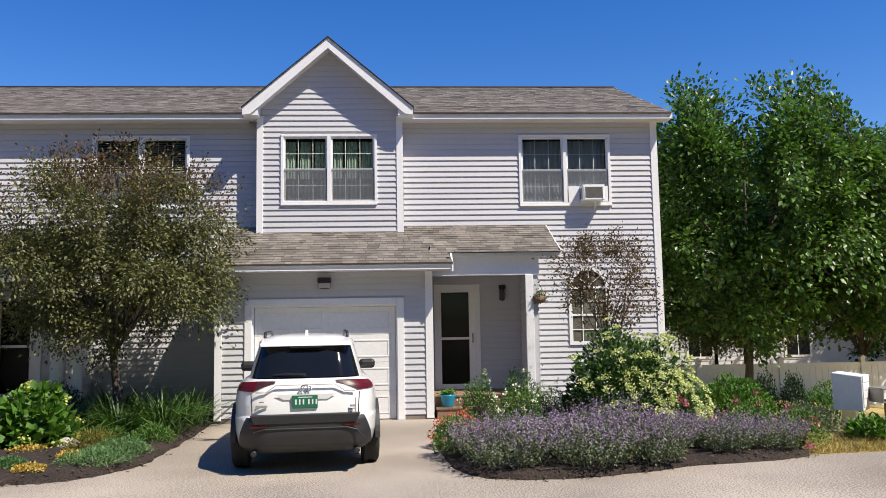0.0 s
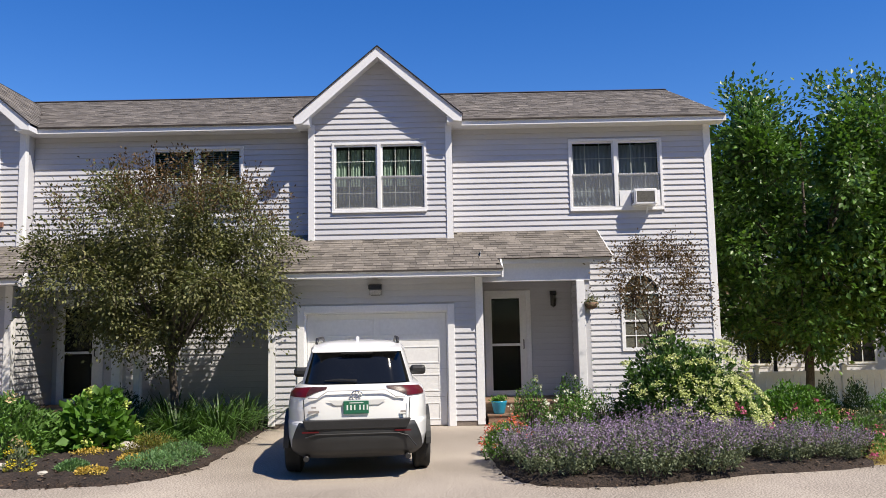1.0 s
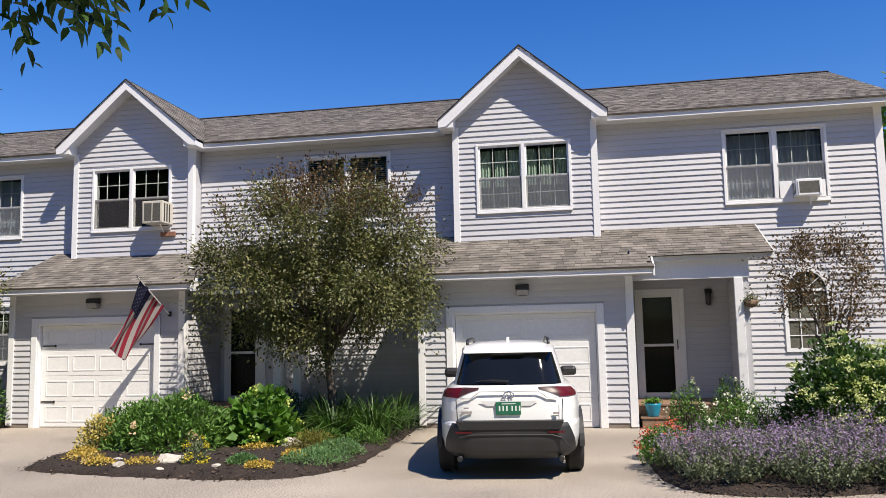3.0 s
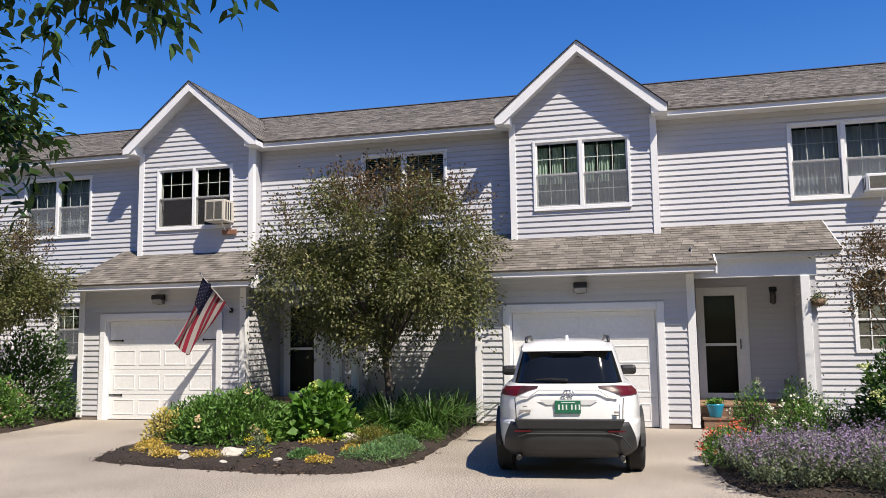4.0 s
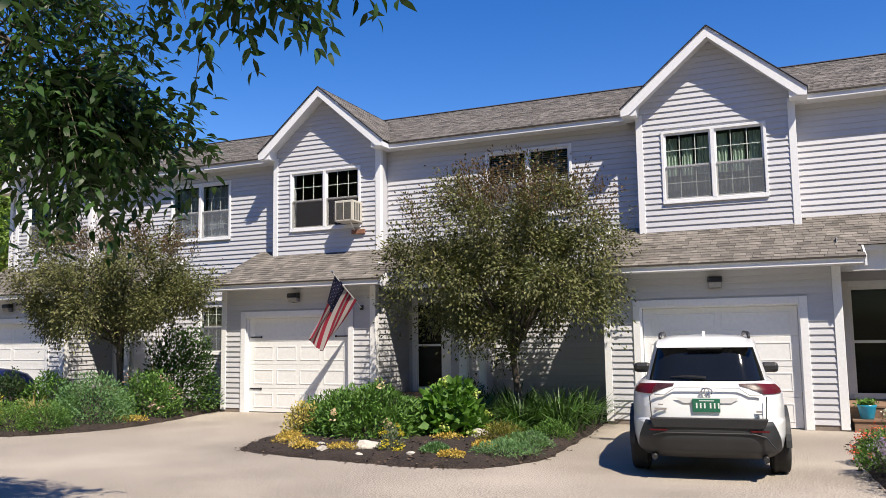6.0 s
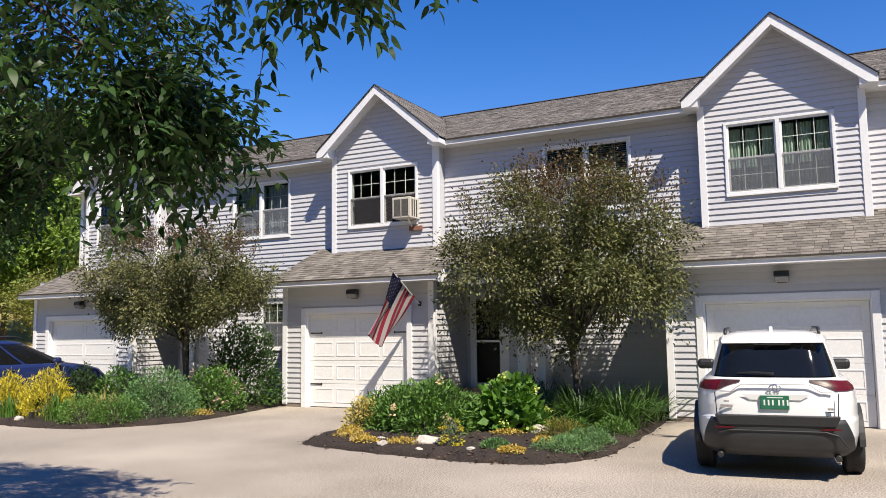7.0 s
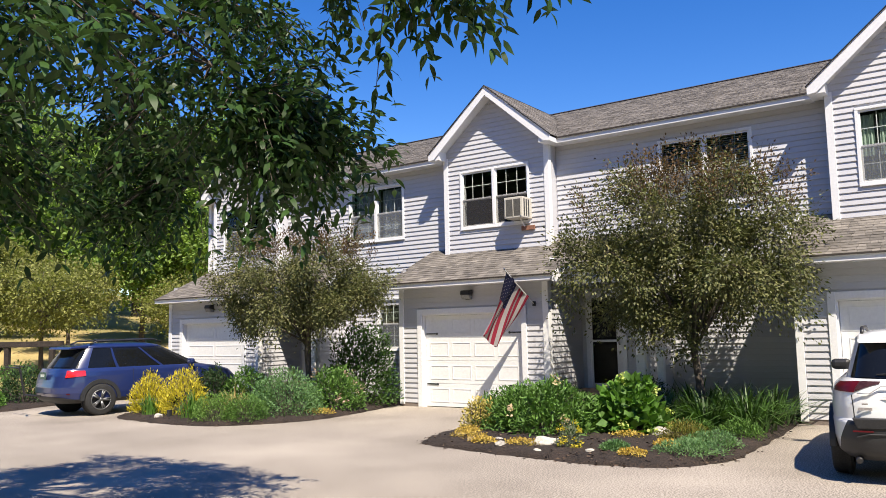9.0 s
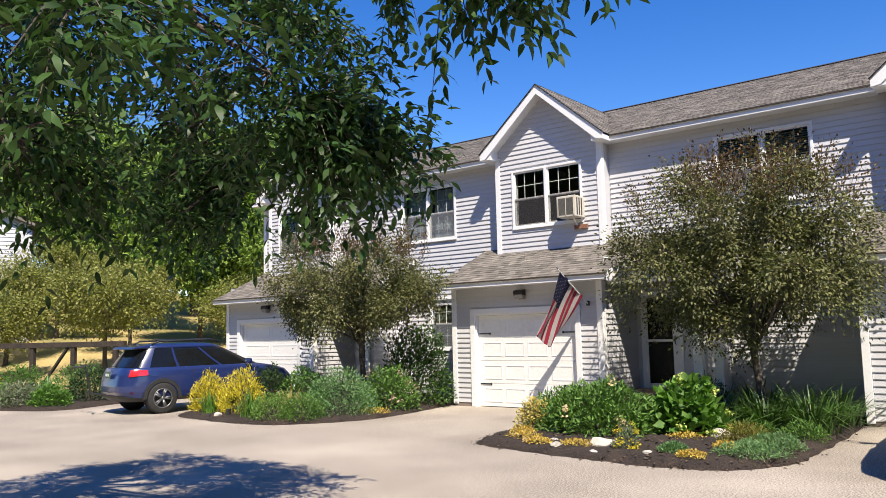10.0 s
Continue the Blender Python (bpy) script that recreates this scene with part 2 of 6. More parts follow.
def welded(b, mat):
    """One joined mesh of a wall's slabs."""
    me = b.mesh("wall", mat)
    bm = bmesh.new()
    bm.from_mesh(me)
    bmesh.ops.remove_doubles(bm, verts=bm.verts, dist=0.0005)
    bm.to_mesh(me)
    bm.free()
    return me


def window(house, x0, x1, z0, z1, y, blind="", lights=2, screen=True, low_grid=True):
    """A wide opening of two sashes side by side, each with an upper pane of six lights."""
    w = part("window", Build().box(x0, x1, y - 0.045, y - 0.006, z0, z0 + 0.06).box(x0, x1, y - 0.045, y - 0.006, z1 - 0.055, z1).box(x0, x0 + 0.055, y - 0.045, y - 0.006, z0 + 0.06, z1 - 0.055)
             .box(x1 - 0.055, x1, y - 0.045, y - 0.006, z0 + 0.06, z1 - 0.055), TRIM, house, "white vinyl double-hung window", bevel=0.006)
    part("window_sill", Build().box(x0 + 0.004, x1 - 0.004, y - 0.06, y - 0.003, z0 - 0.022, z0 - 0.002), TRIM, w)
    n = lights
    span = (x1 - x0 - 0.11) / n
    mid = (z0 + z1) / 2
    for i in range(n):
        a, c = x0 + 0.055 + i * span, x0 + 0.055 + (i + 1) * span
        if i:
            part("mullion", Build().box(a - 0.036, a + 0.036, y - 0.048, y + 0.03, z0 + 0.06, z1 - 0.055), TRIM, w)
        a2, c2 = a + (0.036 if i else 0), c - (0.036 if i < n - 1 else 0)
        f = Build()
        for lo, hi, yy in ((z0 + 0.06, mid, y + 0.02), (mid - 0.02, z1 - 0.055, y)):
            f.box(a2, a2 + 0.035, yy - 0.01, yy + 0.02, lo, hi).box(c2 - 0.035, c2, yy - 0.01, yy + 0.02, lo, hi)
            f.box(a2 + 0.035, c2 - 0.035, yy - 0.01, yy + 0.02, lo, lo + 0.035).box(a2 + 0.035, c2 - 0.035, yy - 0.01, yy + 0.02, hi - 0.035, hi)
            if lo < mid - 0.1 and not low_grid:
                continue
            for k in (1, 2):
                xm = a2 + (c2 - a2) * k / 3
                f.box(xm - 0.007, xm + 0.007, yy + 0.009, yy + 0.017, lo + 0.035, hi - 0.035)
            zm = (lo + hi) / 2
            f.box(a2 + 0.035, c2 - 0.035, yy + 0.0105, yy + 0.0155, zm - 0.007, zm + 0.007)
        part("sash", f, TRIM, w)
        if screen:
            part("insect_screen", Build().box(a2 + 0.01, c2 - 0.01, y - 0.022, y - 0.02, z0 + 0.065, mid + 0.01), SCREEN if low_grid else DARKSCREEN, w, "grey insect screen").visible_shadow = False
        for lo, hi, yy in ((z0 + 0.06, mid - 0.02, y + 0.026), (mid, z1 - 0.055, y + 0.006)):
            pane = part("pane", Build().box(a2 + 0.02, c2 - 0.02, yy - 0.003, yy + 0.001, lo, hi), GLASS, w)
            pane.visible_shadow = False
        if blind == "slats" or (blind == "half" and i == 1):
            for k in range(int((z1 - z0 - 0.2) / 0.045)):
                zz = z1 - 0.1 - k * 0.045
                if blind == "slats" and zz < mid - 0.45:
                    break
                part("blind_slat", Build().poly((a2 + 0.03, y + 0.055, zz), (c2 - 0.03, y + 0.055, zz), (c2 - 0.03, y + 0.1, zz + 0.028), (a2 + 0.03, y + 0.1, zz + 0.028)), BLIND, w)
        if blind in ("sheer", "curtain"):
            net = Build()
            pts = [(a2 + (c2 - a2) * j / 40, y + 0.24 + 0.012 * math.sin(j * 1.7)) for j in range(41)]
            for (xp, yp), (xq, yq) in zip(pts, pts[1:]):
                net.poly((xp, yp, z0 + 0.055), (xq, yq, z0 + 0.055), (xq, yq, z1 - 0.08), (xp, yp, z1 - 0.08))
            part("net_curtain", net, NET if blind == "sheer" else NETDIM, w, "grey gathered net curtain", smooth=True)
        if blind == "curtain":
            for s in range(3):
                cu = Build()
                xa, xb = a2 + (c2 - a2) * (0.02 + 0.34 * s), a2 + (c2 - a2) * (0.26 + 0.34 * s)
                zs = (z0 + 0.55, z1 - 0.12)
                pts = [(xa + (xb - xa) * j / 12, y + 0.16 + 0.018 * math.sin(j * 1.9)) for j in range(13)]
                for (xp, yp), (xq, yq) in zip(pts, pts[1:]):
                    cu.poly((xp, yp, zs[0]), (xq, yq, zs[0]), (xq, yq, zs[1]), (xp, yp, zs[1]))
                part("curtain", cu, CURTAIN, w, "pale green gathered curtain", smooth=True)
    return w


def shingles(name, parent, corner, across, up, width, length, inside=None, tab=0.21, expo=0.135, thick=0.009, seed=1):
    """Overlapping shingle tabs on a slope; kept as one mesh of many small pieces."""
    rs = np.random.default_rng(seed)
    corner, across, up = Vector(corner), Vector(across).normalized(), Vector(up).normalized()
    nrm = across.cross(up)
    if nrm.z < 0:
        nrm = -nrm
    b = Build()
    row, v = 0, 0.0
    while v < length:
        u = -tab * float(rs.random())
        while u < width:
            tw = tab * float(rs.choice([0.55, 0.75, 1.0, 1.0, 1.3]))
            a, c = max(0.0, u), min(width, u + tw - 0.006)
            if c - a > 0.03 and (inside is None or inside((a + c) / 2, v + expo / 2)):
                th = thick * (0.7 + 0.8 * float(rs.random()))
                lo, hi = v - 0.004 * float(rs.random()), min(v + expo + 0.04, length)
                p = [corner + across * a + up * lo, corner + across * c + up * lo, corner + across * c + up * hi, corner + across * a + up * hi]
                k = len(b.v)
                b.v += [tuple(q + nrm * h) for q, h in zip(p, (th, th, 0.001, 0.001))] + [tuple(q) for q in p[:2]]
                b.f += [(k, k + 1, k + 2, k + 3), (k + 4, k + 5, k + 1, k), (k + 4, k, k + 3), (k + 1, k + 5, k + 2)]
            u += tw
        v += expo
        row += 1
    ob = part(name, b.mesh(name, SHINGLE, fix=False), None, parent)
    ob["kind"] = "stuff"
    return ob


RIDGE_Y, RIDGE_Z, EAVE_Y, EAVE_Z = 19.4, 7.87, 15.2, 6.05
BACK_Y = 2 * RIDGE_Y - YM
PITCH = (RIDGE_Z - EAVE_Z) / (RIDGE_Y - EAVE_Y)
LOW_Y, LOW_Z, LOW_P = 13.55, 2.84, 0.46


def garage_door(house, x0, x1, z1, style):
    d = part("garage_door", Build().box(x0 + 0.004, x1 - 0.004, YG + 0.10, YG + 0.14, 0.012, z1 - 0.004), DOORPAINT, house, "white panelled overhead garage door")
    rows, h = 4, (z1 - 0.012) / 4
    for r in range(rows):
        za, zb = 0.012 + r * h, 0.012 + (r + 1) * h
        part("door_section", Build().box(x0 + 0.01, x1 - 0.01, YG + 0.085, YG + 0.099, za + 0.004, zb - 0.004), DOORPAINT, d, bevel=0.004)
        n = 4 if style == "panel" else 2
        for k in range(n):
            wa = x0 + 0.08 + k * (x1 - x0 - 0.16) / n + 0.05
            wb = x0 + 0.08 + (k + 1) * (x1 - x0 - 0.16) / n - 0.05
            t = 0.022
            zc, zd = za + 0.1, zb - 0.1
            rim = Build().box(wa, wb, YG + 0.077, YG + 0.0845, zc, zc + t).box(wa, wb, YG + 0.077, YG + 0.0845, zd - t, zd)
            rim.box(wa, wa + t, YG + 0.077, YG + 0.0845, zc + t, zd - t).box(wb - t, wb, YG + 0.077, YG + 0.0845, zc + t, zd - t)
            part("door_panel", rim, DOORPAINT, d, bevel=0.003)
    if style == "panel":
        for r in (0.25, 0.80):
            for s in (0, 1):
                z = z1 * r
                xa = x0 + 0.03 if s == 0 else x1 - 0.33
                tip = xa + 0.3 if s == 0 else xa
                hb = Build().box(xa, xa + 0.3, YG + 0.07, YG + 0.0765, z - 0.013, z + 0.013)
                hb.disc((tip, YG + 0.072, z), 0.026, "y", 0.006, 10)
                part("strap_hinge", hb, BLACK, d, "black iron strap hinge")
    part("weather_strip", Build().box(x0 + 0.01, x1 - 0.01, YG + 0.09, YG + 0.13, 0.001, 0.011), BLACK, d)
    return d


def wall_lamp(x, y, z, w, h, name, label, cage):
    lamp = thing(name, label, "lamp", m=pose(x, y, z))
    part("back_plate", Build().box(-w * 0.35, w * 0.35, -0.025, 0.0, -h * 0.4, h * 0.4), BLACK, lamp, bevel=0.006)
    if cage:
        part("hood", Build().prism([(-0.09, h * 0.25), (-0.05, h * 0.5), (-0.02, h * 0.5), (0.0, h * 0.25)], "x", -w * 0.45, w * 0.45), BLACK, lamp, bevel=0.006)
        part("globe", Build().tube([(0, -0.06, -h * 0.45), (0, -0.06, -h * 0.1), (0, -0.06, h * 0.24)], [0.03, 0.05, 0.045], 10), surface("smoked_globe", (0.05, 0.045, 0.04), (0.09, 0.085, 0.08), 5, 0.15, 0), lamp, smooth=True)
        part("bracket", Build().tube([(0, -0.02, -h * 0.2), (0, -0.06, -h * 0.5)], 0.008, 6), BLACK, lamp)
    else:
        part("hood", Build().prism([(-0.19, 0.01), (-0.17, h * 0.42), (-0.02, h * 0.5), (-0.026, 0.0)], "x", -w * 0.5, w * 0.5), BLACK, lamp, bevel=0.015)
        part("lens", Build().prism([(-0.185, 0.005), (-0.13, -h * 0.36), (-0.03, -h * 0.36), (-0.028, -0.002)], "x", -w * 0.46, w * 0.46), surface("prismatic_lens", (0.20, 0.20, 0.20), (0.34, 0.34, 0.34), 20, 0.2, 0.3), lamp, bevel=0.01)
    return lamp


def arched_window(house, ar):
    """A round-topped window: frame, glazing bars and pane."""
    cx, rr = (ar[0] + ar[1]) / 2, (ar[1] - ar[0]) / 2
    arc = [(cx + rr * math.cos(math.pi * i / 16), 2.42 + rr * math.sin(math.pi * i / 16)) for i in range(17)]
    inn = [(cx + (rr - 0.07) * math.cos(math.pi * i / 16), 2.42 + (rr - 0.07) * math.sin(math.pi * i / 16)) for i in range(17)]
    fr = Build()
    for i in range(16):
        fr.prism([arc[i], arc[i + 1], inn[i + 1], inn[i]], "y", YM - 0.045, YM - 0.001)
    fr.box(ar[0], ar[0] + 0.07, YM - 0.045, YM - 0.001, ar[2], 2.42).box(ar[1] - 0.07, ar[1], YM - 0.045, YM - 0.001, ar[2], 2.42).box(ar[0] + 0.07, ar[1] - 0.07, YM - 0.045, YM - 0.001, ar[2], ar[2] + 0.07)
    aw = part("arched_window", fr, TRIM, house, "white round-topped window")
    bars = Build().box(ar[0] + 0.07, ar[1] - 0.07, YM - 0.03, YM - 0.01, 2.40, 2.45).box(ar[0] + 0.07, ar[1] - 0.07, YM - 0.03, YM - 0.01, 1.84, 1.88)
    for q in (1, 2):
        xx = ar[0] + (ar[1] - ar[0]) * q / 3
        bars.box(xx - 0.009, xx + 0.009, YM - 0.026, YM - 0.014, ar[2] + 0.07, 2.40)
    for zz in (1.56, 2.14):
        bars.box(ar[0] + 0.07, ar[1] - 0.07, YM - 0.0245, YM - 0.0155, zz - 0.009, zz + 0.009)
    for an in (45, 90, 135):
        bars.tube([(cx, YM - 0.02, 2.45), (cx + (rr - 0.07) * math.cos(radians(an)), YM - 0.02, 2.42 + (rr - 0.07) * math.sin(radians(an)))], 0.009, 4)
    part("glazing_bar", bars, TRIM, aw)
    pane = part("pane", Build().prism([(ar[0] + 0.03, ar[2] + 0.03), (ar[1] - 0.03, ar[2] + 0.03)] + inn, "y", YM - 0.013, YM - 0.010), GLASS, aw)
    pane.visible_shadow = False
    # flat sheet just behind the pane, its dark colour standing in for room shade
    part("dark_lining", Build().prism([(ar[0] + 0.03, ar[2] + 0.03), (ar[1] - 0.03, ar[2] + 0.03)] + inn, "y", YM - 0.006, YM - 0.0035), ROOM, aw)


def townhouse(k, first=False, last=False, style="plain", blinds=("curtain", "half"), arch=True):
    """One unit of the row; k counts from the right-hand end."""
    o, wid = -OFFSET[k], STEP[k]
    house = thing("townhouse", "two-storey grey vinyl-sided townhouse with white trim and a front gable", "house", "row of townhouses", m=pose(o, 0, 0))
    gx0, gx1 = X0, 0.30
    dx0, dx1, dz = -2.97, -0.335, 2.09
    bx0, bx1 = -3.09, -0.20
    mx0 = bx1
    mx1 = 5.17 if first else 5.17 + (bx0 - X0)
    # garage front
    low_top = LOW_Z + LOW_P * (YG + 0.1 - LOW_Y) - 0.06
    w = part("garage_wall", welded(wall_mesh(gx0, gx1, YG, YG + 0.15, 0.0, low_top, [(dx0, dx1, 0, dz)]), SIDING), None, house)
    clad(w, cut_rows(gx0 + 0.11, gx1 - 0.12, 0.09, 2.70, [(dx0 - 0.13, dx1 + 0.13, -1, dz + 0.13)]), YG)
    for side, xx in (("left", gx0), ("right", gx1)):
        s = part("side_wall", Build().prism([(YG + 0.15, 0), (YM, 0), (YM, LOW_Z + LOW_P * (YM - LOW_Y) - 0.06), (YG + 0.15, low_top)], "x", xx if side == "left" else xx - 0.15, xx + 0.15 if side == "left" else xx), SIDING, house)
        if side == "left":
            clad(s, cut_rows(0, YM - YG - 0.12, 0.09, 3.2, []), 0, turn=lambda p, z, xx=xx: pose(xx, YM - p, z, 0, 0, -90))
        else:
            clad(s, cut_rows(0, YM - YG - 0.12, 0.09, 3.2, []), 0, turn=lambda p, z, xx=xx: pose(xx, YG + 0.12 + p, z, 0, 0, 90))
    part("corner_trim", Build().box(gx0 - 0.025, gx0 + 0.105, YG - 0.038, YG - 0.002, 0.05, 2.7).box(gx0 - 0.025, gx0 - 0.002, YG - 0.002, YG + 0.1, 0.05, 2.7), TRIM, house, bevel=0.006)
    part("corner_trim", Build().box(gx1 - 0.115, gx1 + 0.025, YG - 0.038, YG - 0.002, 0.02, 2.7).box(gx1 + 0.002, gx1 + 0.025, YG - 0.002, YG + 0.11, 0.02, 2.7), TRIM, house, bevel=0.006)
    casing = Build().box(dx0 - 0.13, dx0, YG - 0.045, YG - 0.001, 0.0, dz + 0.13).box(dx1, dx1 + 0.13, YG - 0.045, YG - 0.001, 0.0, dz + 0.13).box(dx0, dx1, YG - 0.045, YG - 0.001, dz, dz + 0.13)
    part("door_casing", casing, TRIM, house, bevel=0.008)
    part("door_jamb", Build().box(dx0 - 0.001, dx0 + 0.025, YG, YG + 0.15, 0.0, dz).box(dx1 - 0.025, dx1 + 0.001, YG, YG + 0.15, 0, dz).box(dx0 + 0.025, dx1 - 0.025, YG, YG + 0.15, dz - 0.025, dz + 0.001), TRIM, house)
    for fa, fb in ((gx0 - 0.01, dx0 - 0.14), (dx1 + 0.14, gx1 + 0.01)):
        part("foundation", Build().box(fa, fb, YG - 0.012, YG - 0.001, 0, 0.085), FOOTING, house)
    garage_door(house, dx0 + 0.026, dx1 - 0.026, dz - 0.025, style)
    # upper gable
    rise = (7.49 - 6.05) / 1.68
    gxm = (bx0 + bx1) / 2
    gab = lambda z: (bx0 + 0.0, bx1) if z < 5.85 else (bx0 - 0.25 + (z + 0.15 - 6.05) / rise, bx1 + 0.25 - (z + 0.15 - 6.05) / rise)
    gw = (-2.63, -0.70, 4.155, 5.585)
    zt = LOW_Z + LOW_P * (YB - LOW_Y) - 0.03
    gh = [(gw[0] + 0.06, gw[1] - 0.06, gw[2] + 0.05, gw[3] - 0.06)]
    b = wall_mesh(bx0, bx1, YB, YB + 0.15, zt - 0.3, 5.93, gh)
    b.prism([(bx0, 5.93), (bx1, 5.93), (bx1, 6.21), (gxm, 7.40), (bx0, 6.21)], "y", YB, YB + 0.15)
    b.box(bx0, bx0 + 0.15, YB + 0.15, YM + 0.3, zt - 0.3, 6.2).box(bx1 - 0.15, bx1, YB + 0.15, YM + 0.3, zt - 0.3, 6.2)
    w = part("gable_wall", welded(b, SIDING), None, house)
    clad(w, cut_rows(bx0, bx1, zt + 0.02, 7.28, [(*gw[:2], *gw[2:])], lambda z: (max(bx0 + 0.1, gab(z)[0]), min(bx1 - 0.1, gab(z)[1]))), YB)
    for xa, xb in ((bx0 - 0.02, bx0 + 0.11), (bx1 - 0.11, bx1 + 0.02)):
        part("corner_trim", Build().box(xa, xb, YB - 0.038, YB - 0.002, zt - 0.05, 5.96).box(xa if xa < -2 else bx1 + 0.002, bx0 - 0.002 if xa < -2 else xb, YB - 0.002, YB + 0.09, zt - 0.05, 5.96), TRIM, house, bevel=0.006)
    window(house, *gw, YB, blinds[0], low_grid=blinds[0] != "none")
    # main wall
    rw, dr = (2.24, 4.18, 4.15, 5.64), (0.42, 1.36, 0.40, 2.52)
    ar = (3.20, 4.05, 1.25, 2.86)
    mh = [(rw[0] + 0.06, rw[1] - 0.06, rw[2] + 0.05, rw[3] - 0.06), (dr[0] + 0.02, dr[1] - 0.02, dr[2], dr[3] - 0.02), (ar[0] + 0.05, ar[1] - 0.05, ar[2] + 0.05, 2.42)]
    if not arch:
        mh.pop()
    b = wall_mesh(mx0 - 0.1, mx1, YM, YM + 0.15, -0.6, EAVE_Z + 0.12, mh)
    w = part("wall", welded(b, SIDING), None, house)
    top = EAVE_Z - 0.14
    rows = cut_rows(bx1 + 0.03, mx1 - (0.12 if first else 0), 3.74, top, [rw]) + cut_rows(2.42, mx1 - (0.12 if first else 0), -0.02, 3.74, [(*ar[:3], 2.62) if last else ar] if arch else [])
    rows += cut_rows(gx1 + 0.02, 2.42, 0.40, 2.72, [dr])
    clad(w, rows, YM)
    if first:
        part("corner_trim", Build().box(mx1 - 0.12, mx1 + 0.025, YM - 0.038, YM - 0.002, -0.4, top).box(mx1 + 0.002, mx1 + 0.025, YM - 0.002, YM + 0.1, -0.4, top), TRIM, house, bevel=0.006)
    if last:
        ex = -3.78
        w2 = part("wall", Build().box(ex, bx0 + 0.1, YM, YM + 0.15, 0, EAVE_Z + 0.12), SIDING, house)
        clad(w2, cut_rows(ex + 0.1, bx0, 3.74, top, []), YM)
        part("corner_trim", Build().box(ex - 0.02, ex + 0.11, YM - 0.038, YM - 0.002, 3.6, top), TRIM, house)
    window(house, *rw, YM, blinds[1])
    if arch and not last:
        arched_window(house, ar)
    elif arch:
        window(house, *ar[:3], 2.62, YM, "", lights=1)
    # front door
    d = part("front_door", Build().box(dr[0], dr[0] + 0.1, YM - 0.04, YM - 0.001, dr[2], dr[3]).box(dr[1] - 0.1, dr[1], YM - 0.04, YM - 0.001, dr[2], dr[3]).box(dr[0] + 0.1, dr[1] - 0.1, YM - 0.04, YM - 0.001, dr[3] - 0.1, dr[3]), TRIM, house, "white glazed storm door", bevel=0.006)
    sx0, sx1, sz0, sz1 = dr[0] + 0.1, dr[1] - 0.1, dr[2] + 0.01, dr[3] - 0.1
    st = Build().box(sx0, sx0 + 0.045, YM - 0.03, YM, sz0, sz1).box(sx1 - 0.13, sx1, YM - 0.03, YM, sz0, sz1).box(sx0 + 0.045, sx1 - 0.13, YM - 0.03, YM, sz1 - 0.06, sz1).box(sx0 + 0.045, sx1 - 0.13, YM - 0.03, YM, sz0, sz0 + 0.1).box(sx0 + 0.045, sx1 - 0.13, YM - 0.03, YM, 1.40, 1.45)
    part("storm_door", st, DOORPAINT, d, bevel=0.004)
    for lo, hi in ((sz0 + 0.1, 1.40), (1.45, sz1 - 0.06)):
        pn = part("pane", Build().box(sx0 + 0.045, sx1 - 0.13, YM - 0.018, YM - 0.014, lo, hi), DOORGLASS, d)
        pn.visible_shadow = False
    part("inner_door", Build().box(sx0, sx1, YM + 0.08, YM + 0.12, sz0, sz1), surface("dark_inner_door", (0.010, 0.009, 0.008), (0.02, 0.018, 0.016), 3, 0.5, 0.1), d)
    part("door_handle", Build().tube([(sx1 - 0.06, YM - 0.03, 1.34), (sx1 - 0.06, YM - 0.075, 1.36), (sx1 - 0.06, YM - 0.075, 1.50), (sx1 - 0.06, YM - 0.03, 1.52)], 0.011, 6), BLACK, d)
    # room linings behind the openings, coloured dark to stand for unlit rooms
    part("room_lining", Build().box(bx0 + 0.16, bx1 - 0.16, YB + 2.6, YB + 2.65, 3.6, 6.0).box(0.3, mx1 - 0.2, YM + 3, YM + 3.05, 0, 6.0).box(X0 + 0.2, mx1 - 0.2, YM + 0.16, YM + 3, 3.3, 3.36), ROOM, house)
    # lower roof over garage and porch
    le, re, pe = gx0 - 0.12, 0.66, 2.76
    PY = 14.08
    zl = lambda y: LOW_Z + LOW_P * (y - LOW_Y)
    rf = Build().prism([(LOW_Y + 0.02, zl(LOW_Y) - 0.02), (YM, zl(YM) - 0.02), (YM, zl(YM) - 0.12), (LOW_Y + 0.02, zl(LOW_Y) - 0.05)], "x", le + 0.01, re - 0.01)
    rf.prism([(PY + 0.02, zl(PY) - 0.02), (YM, zl(YM) - 0.02), (YM, zl(YM) - 0.12), (PY + 0.02, zl(PY) - 0.05)], "x", re - 0.01, pe - 0.01)
    roof = part("lower_roof", rf, SHEATH, house, "weathered brown asphalt shingle roof")
    sl = math.hypot(1, LOW_P)
    shingles("shingle_field", roof, (le, LOW_Y - 0.03, zl(LOW_Y - 0.03) - 0.012), (1, 0, 0), (0, 1, LOW_P), pe - le, (YM - LOW_Y + 0.03) * sl,
             lambda u, v: (le + u < re or v > (PY - LOW_Y) * sl) and (not (bx0 < le + u < bx1) or v < (YB - LOW_Y) * sl + 0.02), seed=11 + k)
    part("fascia", Build().box(le, re, LOW_Y, LOW_Y + 0.02, 2.70, zl(LOW_Y) - 0.03), TRIM, house, bevel=0.004)
    part("gutter_edge", Build().box(le - 0.01, re + 0.01, LOW_Y - 0.02, LOW_Y - 0.002, zl(LOW_Y) - 0.05, zl(LOW_Y) - 0.026), TRIM, house)
    part("fascia", Build().box(re, pe, PY, PY + 0.02, 2.95, zl(PY) - 0.03), TRIM, house, bevel=0.004)
